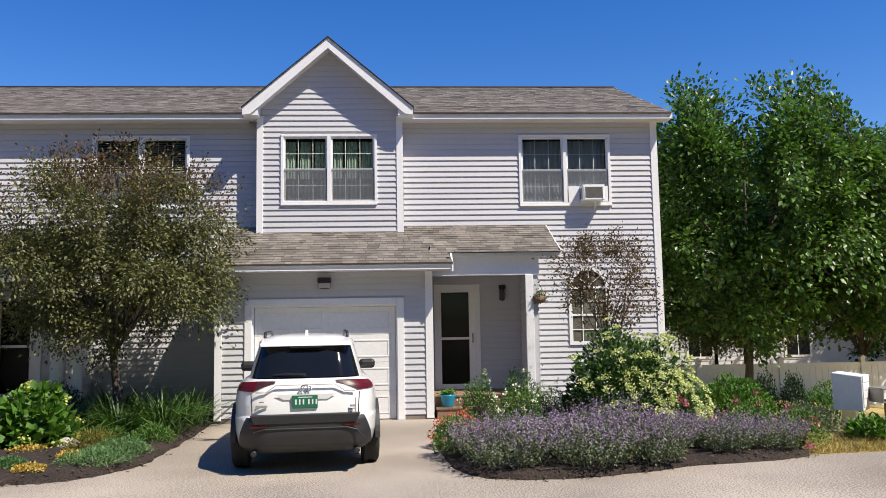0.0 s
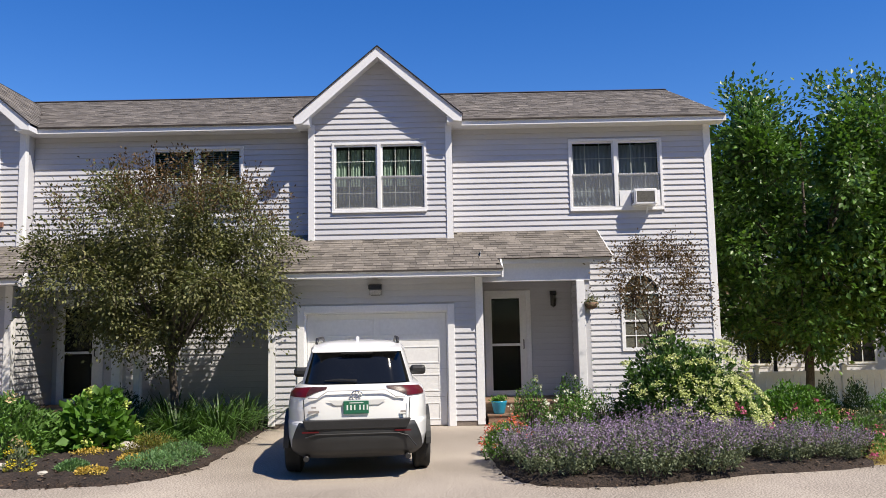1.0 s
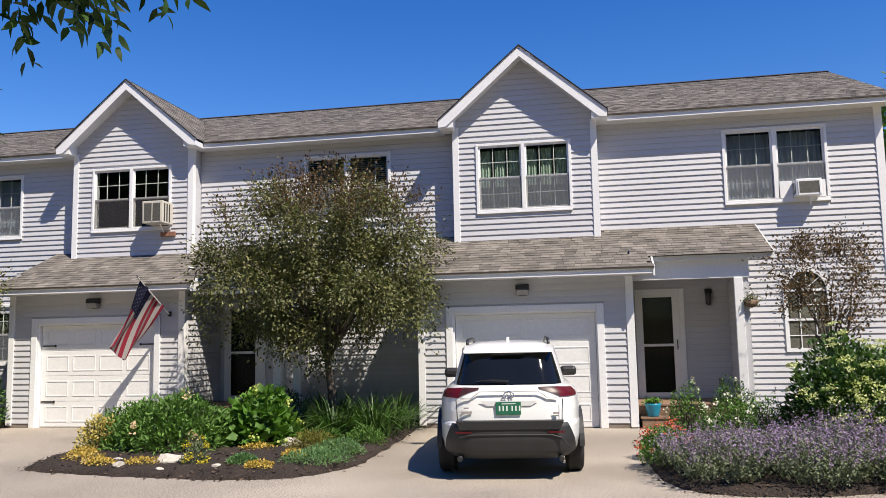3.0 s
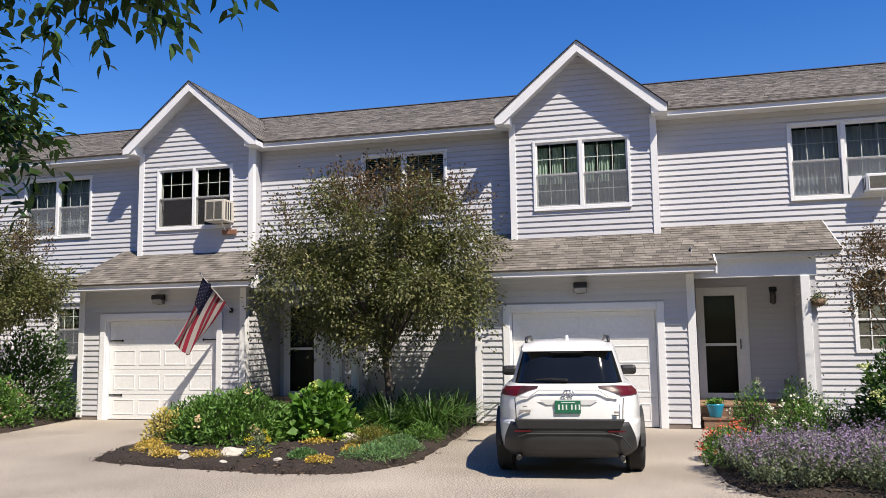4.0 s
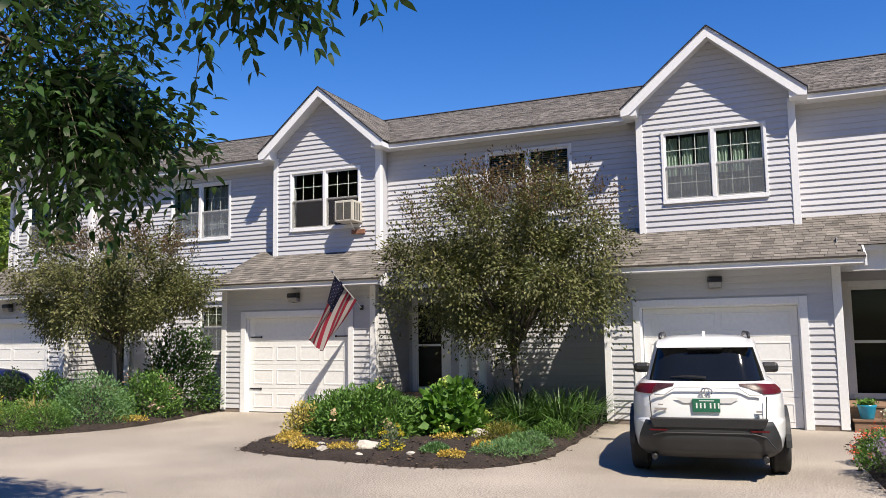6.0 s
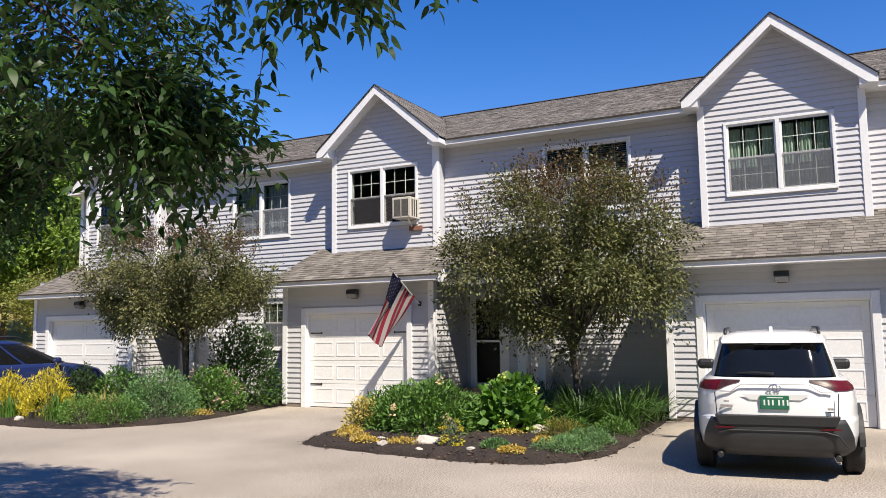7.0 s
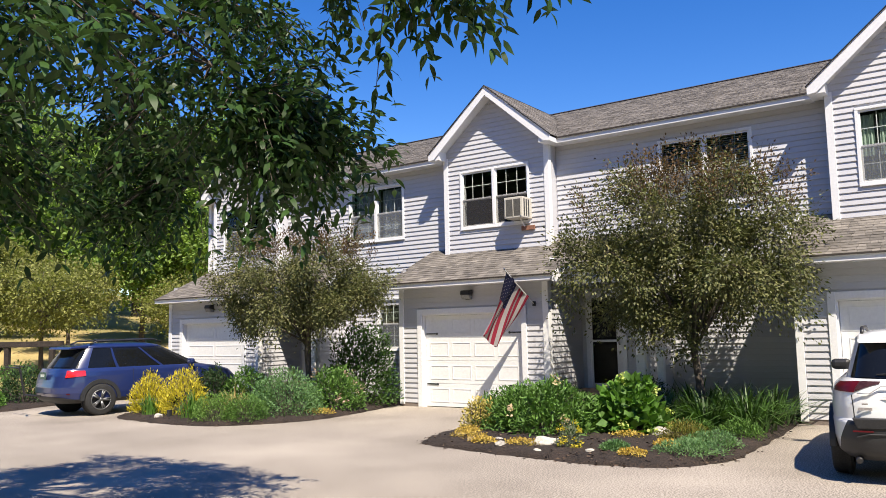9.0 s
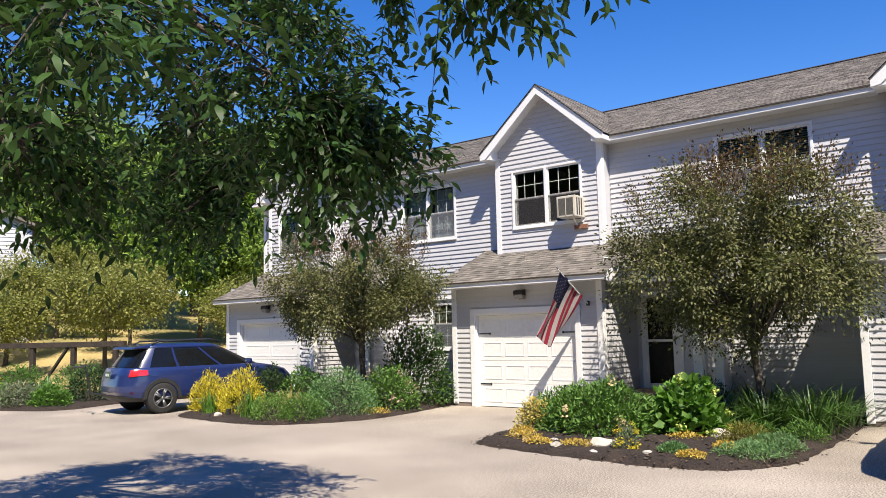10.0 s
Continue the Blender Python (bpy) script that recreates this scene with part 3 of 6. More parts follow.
    part("rake_board", Build().prism([(LOW_Y - 0.02, 2.66), (LOW_Y - 0.02, zl(LOW_Y) - 0.02), (PY, zl(PY) - 0.02), (PY, zl(PY) - 0.16), (LOW_Y + 0.12, 2.66)], "x", re, re + 0.03), TRIM, house)
    part("rake_board", Build().prism([(LOW_Y, 2.70), (LOW_Y, zl(LOW_Y) - 0.02), (YM, zl(YM) - 0.02), (YM, zl(YM) - 0.16)], "x", le - 0.025, le - 0.002), TRIM, house)
    part("rake_board", Build().prism([(PY, 2.95), (PY, zl(PY) - 0.02), (YM, zl(YM) - 0.02), (YM, zl(YM) - 0.15)], "x", pe - 0.001, pe + 0.022), TRIM, house)
    part("drip_edge", Build().box(le - 0.02, re + 0.02, LOW_Y - 0.035, LOW_Y - 0.021, zl(LOW_Y) - 0.045, zl(LOW_Y) - 0.012), DRIP, house)
    part("drip_edge", Build().box(re + 0.03, pe, PY - 0.03, PY - 0.001, zl(PY) - 0.05, zl(PY) - 0.015), DRIP, house)
    part("soffit", Build().box(le, re, LOW_Y + 0.02, YG - 0.001, 2.702, 2.72), SOFFIT, house)
    part("porch_beam", Build().box(0.33, 2.36, PY + 0.12, PY + 0.30, 2.62, 2.96), TRIM, house, bevel=0.006)
    part("porch_ceiling", Build().box(0.31, 2.40, PY + 0.30, YM - 0.03, 2.74, 2.77), SOFFIT, house)
    part("porch_soffit", Build().box(re, pe, PY + 0.02, PY + 0.30, 2.961, 2.975), SOFFIT, house)
    part("porch_side", Build().prism([(PY + 0.30, 2.66), (YM - 0.03, 2.66), (YM - 0.03, zl(YM) - 0.14), (PY + 0.30, zl(PY + 0.3) - 0.14)], "x", 2.27, 2.36), TRIM, house)
    wing = part("porch_wing_wall", Build().box(2.21, 2.33, PY + 0.16, YM - 0.03, 0.0, 2.66), SIDING, house)
    clad(wing, cut_rows(0, YM - PY - 0.22, 0.40, 2.62, []), 0, turn=lambda p, z: pose(2.21, YM - 0.05 - p, z, 0, 0, -90))
    clad(wing, cut_rows(0, YM - PY - 0.22, 0.0, 2.62, []), 0, turn=lambda p, z: pose(2.33, PY + 0.17 + p, z, 0, 0, 90))
    post = part("porch_post", Build().box(2.09, 2.24, PY + 0.10, PY + 0.155, 0.0, 2.62), TRIM, house, "white square porch post", bevel=0.008)
    part("post_base", Build().box(2.08, 2.25, PY + 0.08, PY + 0.099, 0.40, 0.56), TRIM, post, bevel=0.008)
    # main eave
    ex1 = 5.42 if first else mx1
    exl = bx1 - 0.05
    rend = ex1 if first else wid + bx0 - 0.24
    part("fascia", Build().box(exl + 0.2, rend, EAVE_Y, EAVE_Y + 0.02, EAVE_Z - 0.15, EAVE_Z - 0.01), TRIM, house, bevel=0.004)
    part("soffit", Build().box(exl, rend, EAVE_Y + 0.02, YM - 0.001, EAVE_Z - 0.148, EAVE_Z - 0.13), SOFFIT, house)
    part("drip_edge", Build().box(exl + 0.25, rend, EAVE_Y - 0.04, EAVE_Y - 0.001, EAVE_Z - 0.045, EAVE_Z - 0.016), DRIP, house)
    # gable eave, rakes and roof
    fy = 14.85
    ge0, ge1, gz, ga = -3.34, 0.03, 6.05, 7.49
    gm = (ge0 + ge1) / 2
    for s, e in ((-1, ge0), (1, ge1)):
        rk = Build().prism([(e, gz), (gm, ga), (gm, ga - 0.225), (e - s * 0.16, gz - 0.15 + 0.02), (e, gz - 0.15)], "y", fy, fy + 0.03)
        part("rake_board", rk, TRIM, house)
        up = (ga - gz) / (gm - ge0)
        part("eave_return", Build().prism([(e, gz - 0.15), (e - s * 0.30, gz - 0.15), (e - s * 0.30, gz + 0.30 * up - 0.05), (e, gz - 0.05)], "y", fy + 0.031, YB + 0.04), TRIM, house)
        part("eave_return", Build().box(min(e, e - s * 0.2), max(e, e - s * 0.2), YB + 0.04, YB + 0.2, gz - 0.15, gz - 0.06), TRIM, house)
        part("rake_soffit", Build().prism([(e - s * 0.1, gz - 0.11), (gm, ga - 0.195), (gm, ga - 0.175), (e - s * 0.1, gz - 0.09)], "y", fy + 0.03, YB - 0.001), SOFFIT, house)
    L = math.hypot(gm - ge0, ga - gz)
    ylen = EAVE_Y + (ga - EAVE_Z) / PITCH - fy + 0.1
    back = lambda z: EAVE_Y + (z - EAVE_Z) / PITCH
    gr = Build()
    for s, e in ((-1, ge0), (1, ge1)):
        gr.poly((e, fy, gz), (gm, fy, ga), (gm, back(ga) + 0.1, ga), (e, back(gz) + 0.1, gz))
        gr.poly((e, fy, gz - 0.03), (gm, fy, ga - 0.03), (gm, back(ga), ga - 0.03), (e, back(gz), gz - 0.03))
    groof = part("gable_roof", gr, SHEATH, house)
    for s, e in ((-1, ge0), (1, ge1)):
        ux = (gm - e) / L
        shingles("shingle_field", groof, (e - ux * 0.02, fy - 0.025, gz - 0.01), (0, 1, 0), (ux, 0, (ga - gz) / L), ylen, L + 0.03,
                 lambda u, v: fy + u < back(gz + v * (ga - gz) / L) + 0.05, seed=31 + k)
    part("drip_edge", Build().tube([(ge0 - 0.02, fy - 0.02, gz - 0.005), (gm, fy - 0.02, ga + 0.002)], 0.014, 4).tube([(ge1 + 0.02, fy - 0.02, gz - 0.005), (gm, fy - 0.02, ga + 0.002)], 0.014, 4), BLACK, house)
    # main roof
    ra, rb2 = X0, (5.42 if first else wid + X0)
    if last:
        ra = -3.98
    rm = Build().prism([(EAVE_Y + 0.02, EAVE_Z - 0.03), (RIDGE_Y, RIDGE_Z - 0.02), (2 * RIDGE_Y - EAVE_Y, EAVE_Z - 0.03), (2 * RIDGE_Y - EAVE_Y, EAVE_Z - 0.12), (RIDGE_Y, RIDGE_Z - 0.14), (EAVE_Y + 0.02, EAVE_Z - 0.11)], "x", ra, rb2 - 0.01)
    mroof = part("main_roof", rm, SHEATH, house, "weathered brown asphalt shingle roof")
    sl2 = math.hypot(1, PITCH)
    def free(u, v):
        x, z = ra + u, EAVE_Z + v / sl2 * PITCH
        if x > ge0 + wid:
            x -= wid
        return not (ge0 < x < ge1 and z < gz + (1 - abs(x - gm) / (ge1 - gm)) * (ga - gz) - 0.03)
    shingles("shingle_field", mroof, (ra, EAVE_Y - 0.03, EAVE_Z - 0.03 * PITCH - 0.01), (1, 0, 0), (0, 1, PITCH), rb2 - ra, (RIDGE_Y - EAVE_Y + 0.03) * sl2, free, seed=51 + k)
    part("ridge_cap", Build().prism([(RIDGE_Y - 0.14, RIDGE_Z - 0.04), (RIDGE_Y, RIDGE_Z + 0.02), (RIDGE_Y + 0.14, RIDGE_Z - 0.04), (RIDGE_Y, RIDGE_Z - 0.03)], "x", ra, rb2), DRIP, mroof)
    if first:
        part("rake_board", Build().prism([(EAVE_Y, EAVE_Z - 0.15), (EAVE_Y, EAVE_Z - 0.02), (RIDGE_Y, RIDGE_Z - 0.02), (2 * RIDGE_Y - EAVE_Y, EAVE_Z - 0.02), (2 * RIDGE_Y - EAVE_Y, EAVE_Z - 0.17), (RIDGE_Y, RIDGE_Z - 0.19)], "x", 5.411, 5.44), TRIM, house)
        part("end_wall", Build().prism([(YM + 0.15, -0.8), (BACK_Y, -0.8), (BACK_Y, 6.02), (RIDGE_Y, RIDGE_Z - 0.22), (YM + 0.15, 6.02)], "x", 5.02, 5.17), SIDING, house)
        part("back_wall", Build().box(-21.2, 5.0, BACK_Y - 0.15, BACK_Y, -0.8, 6.02), SIDING, house)
    if last:
        part("end_wall", Build().prism([(YM + 0.15, 0), (BACK_Y, 0), (BACK_Y, 6.02), (RIDGE_Y, RIDGE_Z - 0.22), (YM + 0.15, 6.02)], "x", -3.78, -3.63), SIDING, house)
        part("rake_board", Build().prism([(EAVE_Y, EAVE_Z - 0.15), (EAVE_Y, EAVE_Z - 0.02), (RIDGE_Y, RIDGE_Z - 0.02), (RIDGE_Y, RIDGE_Z - 0.19)], "x", -4.01, -3.985), TRIM, house)
        part("fascia", Build().box(-3.98, ge0, EAVE_Y, EAVE_Y + 0.02, EAVE_Z - 0.15, EAVE_Z - 0.01), TRIM, house)
        part("soffit", Build().box(-3.98, ge0, EAVE_Y + 0.02, YM - 0.001, EAVE_Z - 0.148, EAVE_Z - 0.13), SOFFIT, house)
    # wooden porch floor and steps
    for i in range(9):
        yy = YM - 0.06 - i * 0.142
        part("deck_board", Build().box(0.34, 2.20, yy - 0.137, yy, 0.365, 0.40), WOOD, house, bevel=0.004)
    part("porch_skirt", Build().box(0.34, 2.20, 14.23, 14.26, 0.0, 0.36), WOOD, house)
    for i, (ya, yb, zz) in enumerate(((13.92, 14.225, 0.20),)):
        part("step_tread", Build().box(0.36, 2.05, ya, yb, zz - 0.035, zz), WOOD, house, bevel=0.005)
        part("step_riser", Build().box(0.38, 2.03, ya + 0.02, ya + 0.045, 0.0, zz - 0.036), WOOD, house)
    lamp = wall_lamp(o - 1.65, YG - 0.02, 2.49, 0.24, 0.24, "garage_lamp", "black hooded flood lamp on the wall over a garage door", False)
    sconce = wall_lamp(o + 1.82, YM - 0.02, 2.33, 0.15, 0.34, "porch_lantern", "black lantern on the wall beside a front door", True)
    return house


townhouse(0, first=True, style="plain", blinds=("curtain", "sheer"))
townhouse(1, style="panel", blinds=("none", "slats"), arch=False)
townhouse(2, last=True, style="plain", blinds=("sheer", "sheer"))

# ---- plants ----
def unit_rows(a):
    return a / np.maximum(np.linalg.norm(a, axis=1, keepdims=True), 1e-6)


def leaf_mesh(name, P, D, L, ratio, mat, rs, fold=0.25, fine=False):
    """Pointed folded leaves: P roots, D directions, L lengths."""
    n = len(P)
    D = unit_rows(D)
    R = unit_rows(np.cross(D, unit_rows(rs.normal(size=(n, 3)) * np.array([0.7, 0.7, 0.5]) + np.array([0, 0, 1.2]))))
    N = np.cross(R, D)
    L = np.asarray(L).reshape(-1, 1) * np.ones((n, 1))
    W = L * ratio * 0.5
    if fine:
        V = np.stack([P, P + D * L * 0.28 - R * W * 0.85 + N * W * fold, P + D * L * 0.6 - R * W * 0.8 + N * W * fold * 0.7, P + D * L - N * L * 0.12,
                      P + D * L * 0.6 + R * W * 0.8 + N * W * fold * 0.7, P + D * L * 0.28 + R * W * 0.85 + N * W * fold], 1)
        tris = np.array([[0, 5, 1], [5, 4, 1], [4, 2, 1], [4, 3, 2]])
    else:
        V = np.stack([P, P + D * L * 0.45 - R * W + N * W * fold, P + D * L - N * L * 0.08, P + D * L * 0.45 + R * W + N * W * fold], 1)
        tris = np.array([[0, 3, 2], [0, 2, 1]])
    k, m = V.shape[1], len(tris)
    F = (np.arange(n)[:, None, None] * k + tris[None]).reshape(-1)
    me = bpy.data.meshes.new(name)
    me.vertices.add(n * k)
    me.vertices.foreach_set("co", V.reshape(-1).astype(np.float32))
    me.loops.add(n * m * 3)
    me.loops.foreach_set("vertex_index", F.astype(np.int32))
    me.polygons.add(n * m)
    me.polygons.foreach_set("loop_start", np.arange(0, n * m * 3, 3, dtype=np.int32))
    me.update(calc_edges=True)
    me.materials.append(mat)
    return me


def tree(name, label, seed, height, base, centre, radii, trunk_r, limbs, twigs, per, leaf, ratio, mat, group="", spread=0.28, hollow=0.45, droop=0.0, bark=None, fine=False, rough=0.25, at=None, low=False, shoots=0, clumps=0, pull=0.4, fork_z=None, cut=-0.75, thin_top=0.0):
    """A tapered trunk with limbs and twigs, and leaves along the twigs. Local coordinates; base is the trunk's foot."""
    rs = np.random.default_rng(seed)
    t = thing(name, label, "tree", group, m=at if at is not None else pose(*base))
    c, r = np.array(centre, float), np.array(radii, float)
    fork = np.array([c[0] * 0.5, c[1] * 0.5, fork_z or max(0.35, (c[2] - r[2]) * 0.9)])
    b = Build()
    knots = [(0, 0, -0.1), (0.02, 0.01, 0.15), tuple(fork * [0.5, 0.5, 0.6] + [0.03, -0.02, 0]), tuple(fork), tuple(c * [0.8, 0.8, 0.85] + (np.array([0.25, -0.1, -0.2]) if low else 0)), tuple(c + ([0.45, 0.1, r[2] * 0.5] if low else [0, 0, r[2] * 0.75]))]
    b.tube(knots, [trunk_r * 1.35, trunk_r * 1.05, trunk_r * 0.9, trunk_r * 0.8, trunk_r * 0.45, trunk_r * 0.08], 9)
    part("trunk", b, bark or BARK, t, smooth=True)
    line = []
    for i in range(limbs):
        a = i * 2.399 + rs.uniform(-0.3, 0.3)
        h = rs.uniform(-0.55, 0.75)
        k = math.sqrt(max(0.1, 1 - h * h)) * rs.uniform(0.6, 0.85)
        end = c + r * [math.cos(a) * k, math.sin(a) * k, h * 0.85]
        f = rs.uniform(0.0, 0.30 if low else 0.75)
        start = fork * (1 - f) + (c + [0, 0, r[2] * 0.3]) * f
        mid = (start + end) / 2 + rs.normal(size=3) * 0.06 * r + [0, 0, 0.1 * r[2]]
        pts = [start, start * 0.6 + mid * 0.4, mid, mid * 0.5 + end * 0.5 + rs.normal(size=3) * 0.03 * r, end]
        part("limb", Build().tube(pts, [trunk_r * 0.45, trunk_r * 0.36, trunk_r * 0.27, trunk_r * 0.16, trunk_r * 0.05], 6), bark or BARK, t, smooth=True)
        for p, q in zip(pts, pts[1:]):
            line += [p + (q - p) * s for s in (0.0, 0.5)]
        line.append(end)
    line = np.array(line)
    tb, P, D = Build(), [], []
    g = rs.normal(size=(max(clumps, 1), 3))
    heads = c + r * unit_rows(g) * rs.uniform(0.45, 1.06, size=(len(g), 1))
    k = 0
    while k < twigs:
        v = rs.normal(size=3)
        v = v / np.linalg.norm(v) * rs.uniform(hollow ** 3, 1) ** (1 / 3)
        lump = 1 + rough * noise.noise(Vector(v * 2.3 + seed))
        if v[2] < cut or rs.random() < thin_top * max(0.0, v[2] + 0.1) * 1.5:
            continue
        tip = c + r * v * lump
        if clumps:
            tip = tip + (heads[np.argmin(((heads - tip) ** 2).sum(1))] - tip) * pull
        near = line[np.argmin(((line - tip) ** 2).sum(1))]
        k += 1
        seg = tip - near
        bend = near + seg * 0.55 + [0, 0, 0.08 * np.linalg.norm(seg)]
        tip = tip - [0, 0, droop * rs.uniform(0.4, 1.2)]
        if np.linalg.norm(seg) > 0.02:
            tb.tube([near, bend, tip], [trunk_r * 0.07, trunk_r * 0.045, trunk_r * 0.015], 3)
        s = rs.uniform(0.25 if not low else 0.35, 1.05, size=(per, 1))
        q = np.where(s < 0.55, near + (bend - near) * s / 0.55, bend + (tip - bend) * (s - 0.55) / 0.45)
        off = rs.normal(size=(per, 3)) * spread
        P.append(q + off)
        D.append(off * 1.5 + (tip - near) * 0.2 + rs.normal(size=(per, 3)) * spread - [0, 0, droop + (0.0 if low else spread * 0.35)])
    P2, D2 = [], []
    for i in range(shoots):
        a, q = rs.uniform(0, 6.28), rs.uniform(0.1, 0.85)
        foot = c + r * [math.cos(a) * q, math.sin(a) * q, 0.55 * math.sqrt(1 - q * q)]
        tip = foot + np.array([math.cos(a) * 0.35 + rs.normal() * 0.1, math.sin(a) * 0.35, rs.uniform(0.6, 1.3)]) * r[2] * 0.36
        mid = (foot + tip) / 2 + rs.normal(size=3) * 0.05
        tb.tube([foot, mid, tip], [0.008, 0.005, 0.002], 3)
        s = rs.uniform(0, 1, size=(46, 1))
        off = rs.normal(size=(46, 3)) * 0.06
        P2.append(foot + (tip - foot) * s + off)
        D2.append(off * 3 + (tip - foot) * 0.3)
    if shoots:
        part("new_growth", leaf_mesh("new_growth", np.concatenate(P2), np.concatenate(D2), leaf * 0.85, ratio, PLUM, rs), None, t, "reddish young leaves")["kind"] = "stuff"
    part("twig_work", tb.mesh("twig_work", bark or BARK, fix=False), None, t)["kind"] = "stuff"
    P, D = np.concatenate(P), np.concatenate(D)
    cr = part("crown", leaf_mesh("crown", P, D, leaf * rs.uniform(0.65, 1.25, size=len(P)), ratio, mat, rs, fine=fine), None, t)
    cr["kind"] = "stuff"
    return t


def bush(name, label, seed, radii, n, leaf, ratio, mat, at, category="shrub", group="", flowers=None, upright=0.3, stem=True, hollow=0.55):
    """A rounded shrub: stems from the ground, leaves thickest near the outside; flowers = (count, size, material, label, petals)."""
    rs = np.random.default_rng(seed)
    t = thing(name, label, category, group, m=at)
    r = np.array(radii, float)
    v = unit_rows(rs.normal(size=(n, 3)))
    v[:, 2] = np.abs(v[:, 2]) * 1.0
    rad = rs.uniform(hollow ** 3, 1, size=(n, 1)) ** (1 / 3)
    lump = np.array([1 + 0.22 * noise.noise(Vector(q * 2.2 + seed * 1.7)) for q in v]).reshape(-1, 1)
    P = v * rad * lump * r + [0, 0, 0.02]
    P[:, 2] = np.maximum(P[:, 2], 0.02)
    D = v * 0.6 + rs.normal(size=(n, 3)) * 0.55 + [0, 0, upright]
    if stem:
        b = Build()
        for i in range(14):
            a = rs.uniform(0, 6.28)
            e = np.array([math.cos(a), math.sin(a), 0]) * r * rs.uniform(0.2, 0.7) + [0, 0, r[2] * rs.uniform(0.6, 0.9)]
            b.tube([(0.05 * math.cos(a), 0.05 * math.sin(a), 0), e * [0.45, 0.45, 0.55], e], [0.012, 0.009, 0.004], 4)
        part("stalk_work", b, BARK, t)["kind"] = "stuff"
    f = part("foliage", leaf_mesh("foliage", P, D, leaf * rs.uniform(0.6, 1.25, size=n), ratio, mat, rs), None, t)
    f["kind"] = "stuff"
    if flowers:
        count, size, fm, fl, petals = flowers[:5]
        v = unit_rows(rs.normal(size=(count, 3)) + ([0.35, -0.3, 0.3] if petals < 30 else [0.75, -0.75, 0.6]))
        v[:, 2] = np.abs(v[:, 2])
        C = v * r * np.array([1 + 0.22 * noise.noise(Vector(q * 2.2 + seed * 1.7)) for q in v]).reshape(-1, 1) * 1.07 + [0, 0, 0.03]
        head = rs.normal(size=(count * petals, 3)) * size * (0.55 if petals < 30 else 1.0)
        if petals >= 30:
            up = np.repeat(unit_rows(v + [0, 0, 0.6]), petals, 0)
            head -= up * (head * up).sum(1, keepdims=True) * 0.8
        C = np.repeat(C, petals, 0) + head
        d = unit_rows(rs.normal(size=(len(C), 3)) + np.repeat(v, petals, 0) * 0.8)
        fo = part("bloom", leaf_mesh("bloom", C, d, size * rs.uniform(0.7, 1.1, size=len(C)), 0.8, fm, rs), None, t, fl)
        fo["kind"] = "stuff"
    return t


def blades(name, label, seed, n, length, width, mat, at, spread=0.25, arch=0.5, category="plant", group="", flowers=None):
    """A clump of arching strap leaves."""
    rs = np.random.default_rng(seed)
    t = thing(name, label, category, group, m=at)
    b = Build()
    for i in range(n):
        a, lean = rs.uniform(0, 6.28), rs.uniform(0.15, 1.0)
        L = length * rs.uniform(0.6, 1.15)
        d = np.array([math.cos(a), math.sin(a), 0])
        s = np.array([-d[1], d[0], 0]) * width * rs.uniform(0.7, 1.2) / 2
        p0 = d * spread * rs.uniform(0, 1)
        pts = [p0 + d * L * lean * arch * u * u * 1.3 + np.array([0, 0, L * (u - 0.72 * lean * u ** 3)]) for u in (0, 0.35, 0.7, 1.0)]
        k = len(b.v)
        for q, w in zip(pts, (0.8, 1.0, 0.75, 0.06)):
            b.v += [tuple(q - s * w), tuple(q + s * w)]
        b.f += [(k + 2 * j, k + 2 * j + 1, k + 2 * j + 3, k + 2 * j + 2) for j in range(3)]
    part("leaves", b.mesh("leaves", mat, fix=False), None, t)["kind"] = "stuff"
    return t


def spikes(name, label, seed, radius, height, n, at, leafm, flowerm, group=""):
    """A mound of grey-green leaves with upright flower spikes."""
    rs = np.random.default_rng(seed)
    t = thing(name, label, "flower", group, m=at)
    a, q = rs.uniform(0, 6.28, n), np.sqrt(rs.uniform(0, 1, n))
    base = np.stack([np.cos(a) * q * radius * 0.6, np.sin(a) * q * radius * 0.6, np.zeros(n)], 1)
    h = height * (0.70 + 0.3 * (1 - q ** 2)) * rs.uniform(0.8, 1.12, n)
    out = np.stack([np.cos(a) * q, np.sin(a) * q, np.zeros(n)], 1) * radius * 0.55 + rs.normal(size=(n, 3)) * 0.035
    tip = base + out + np.stack([np.zeros(n), np.zeros(n), h], 1)
    st = Build()
    for i in range(0, n, 3):
        st.tube([base[i], base[i] * 0.4 + tip[i] * 0.6 + [0, 0, 0.02], tip[i]], [0.003, 0.0025, 0.0015], 3)
    part("stalk_work", st.mesh("stalk_work", leafm, fix=False), None, t)["kind"] = "stuff"
    kl = 15
    u = rs.uniform(0.15, 0.80, size=(n * kl, 1))
    P = np.repeat(base, kl, 0) * (1 - u) + np.repeat(tip, kl, 0) * u + rs.normal(size=(n * kl, 3)) * 0.022
    D = rs.normal(size=(n * kl, 3)) + [0, 0, 0.4]
    part("foliage", leaf_mesh("foliage", P, D, 0.042 * rs.uniform(0.6, 1.2, n * kl), 0.6, leafm, rs), None, t)["kind"] = "stuff"
    kf = 10
    u = rs.uniform(0.66, 1.04, size=(n * kf, 1))
    P = np.repeat(base, kf, 0) * (1 - u) + np.repeat(tip, kf, 0) * u + rs.normal(size=(n * kf, 3)) * 0.011
    D = rs.normal(size=(n * kf, 3)) + [0, 0, 0.2]
    part("bloom", leaf_mesh("bloom", P, D, 0.024 * rs.uniform(0.7, 1.2, n * kf), 0.8, flowerm, rs), None, t, "violet flower spikes")["kind"] = "stuff"
    return t


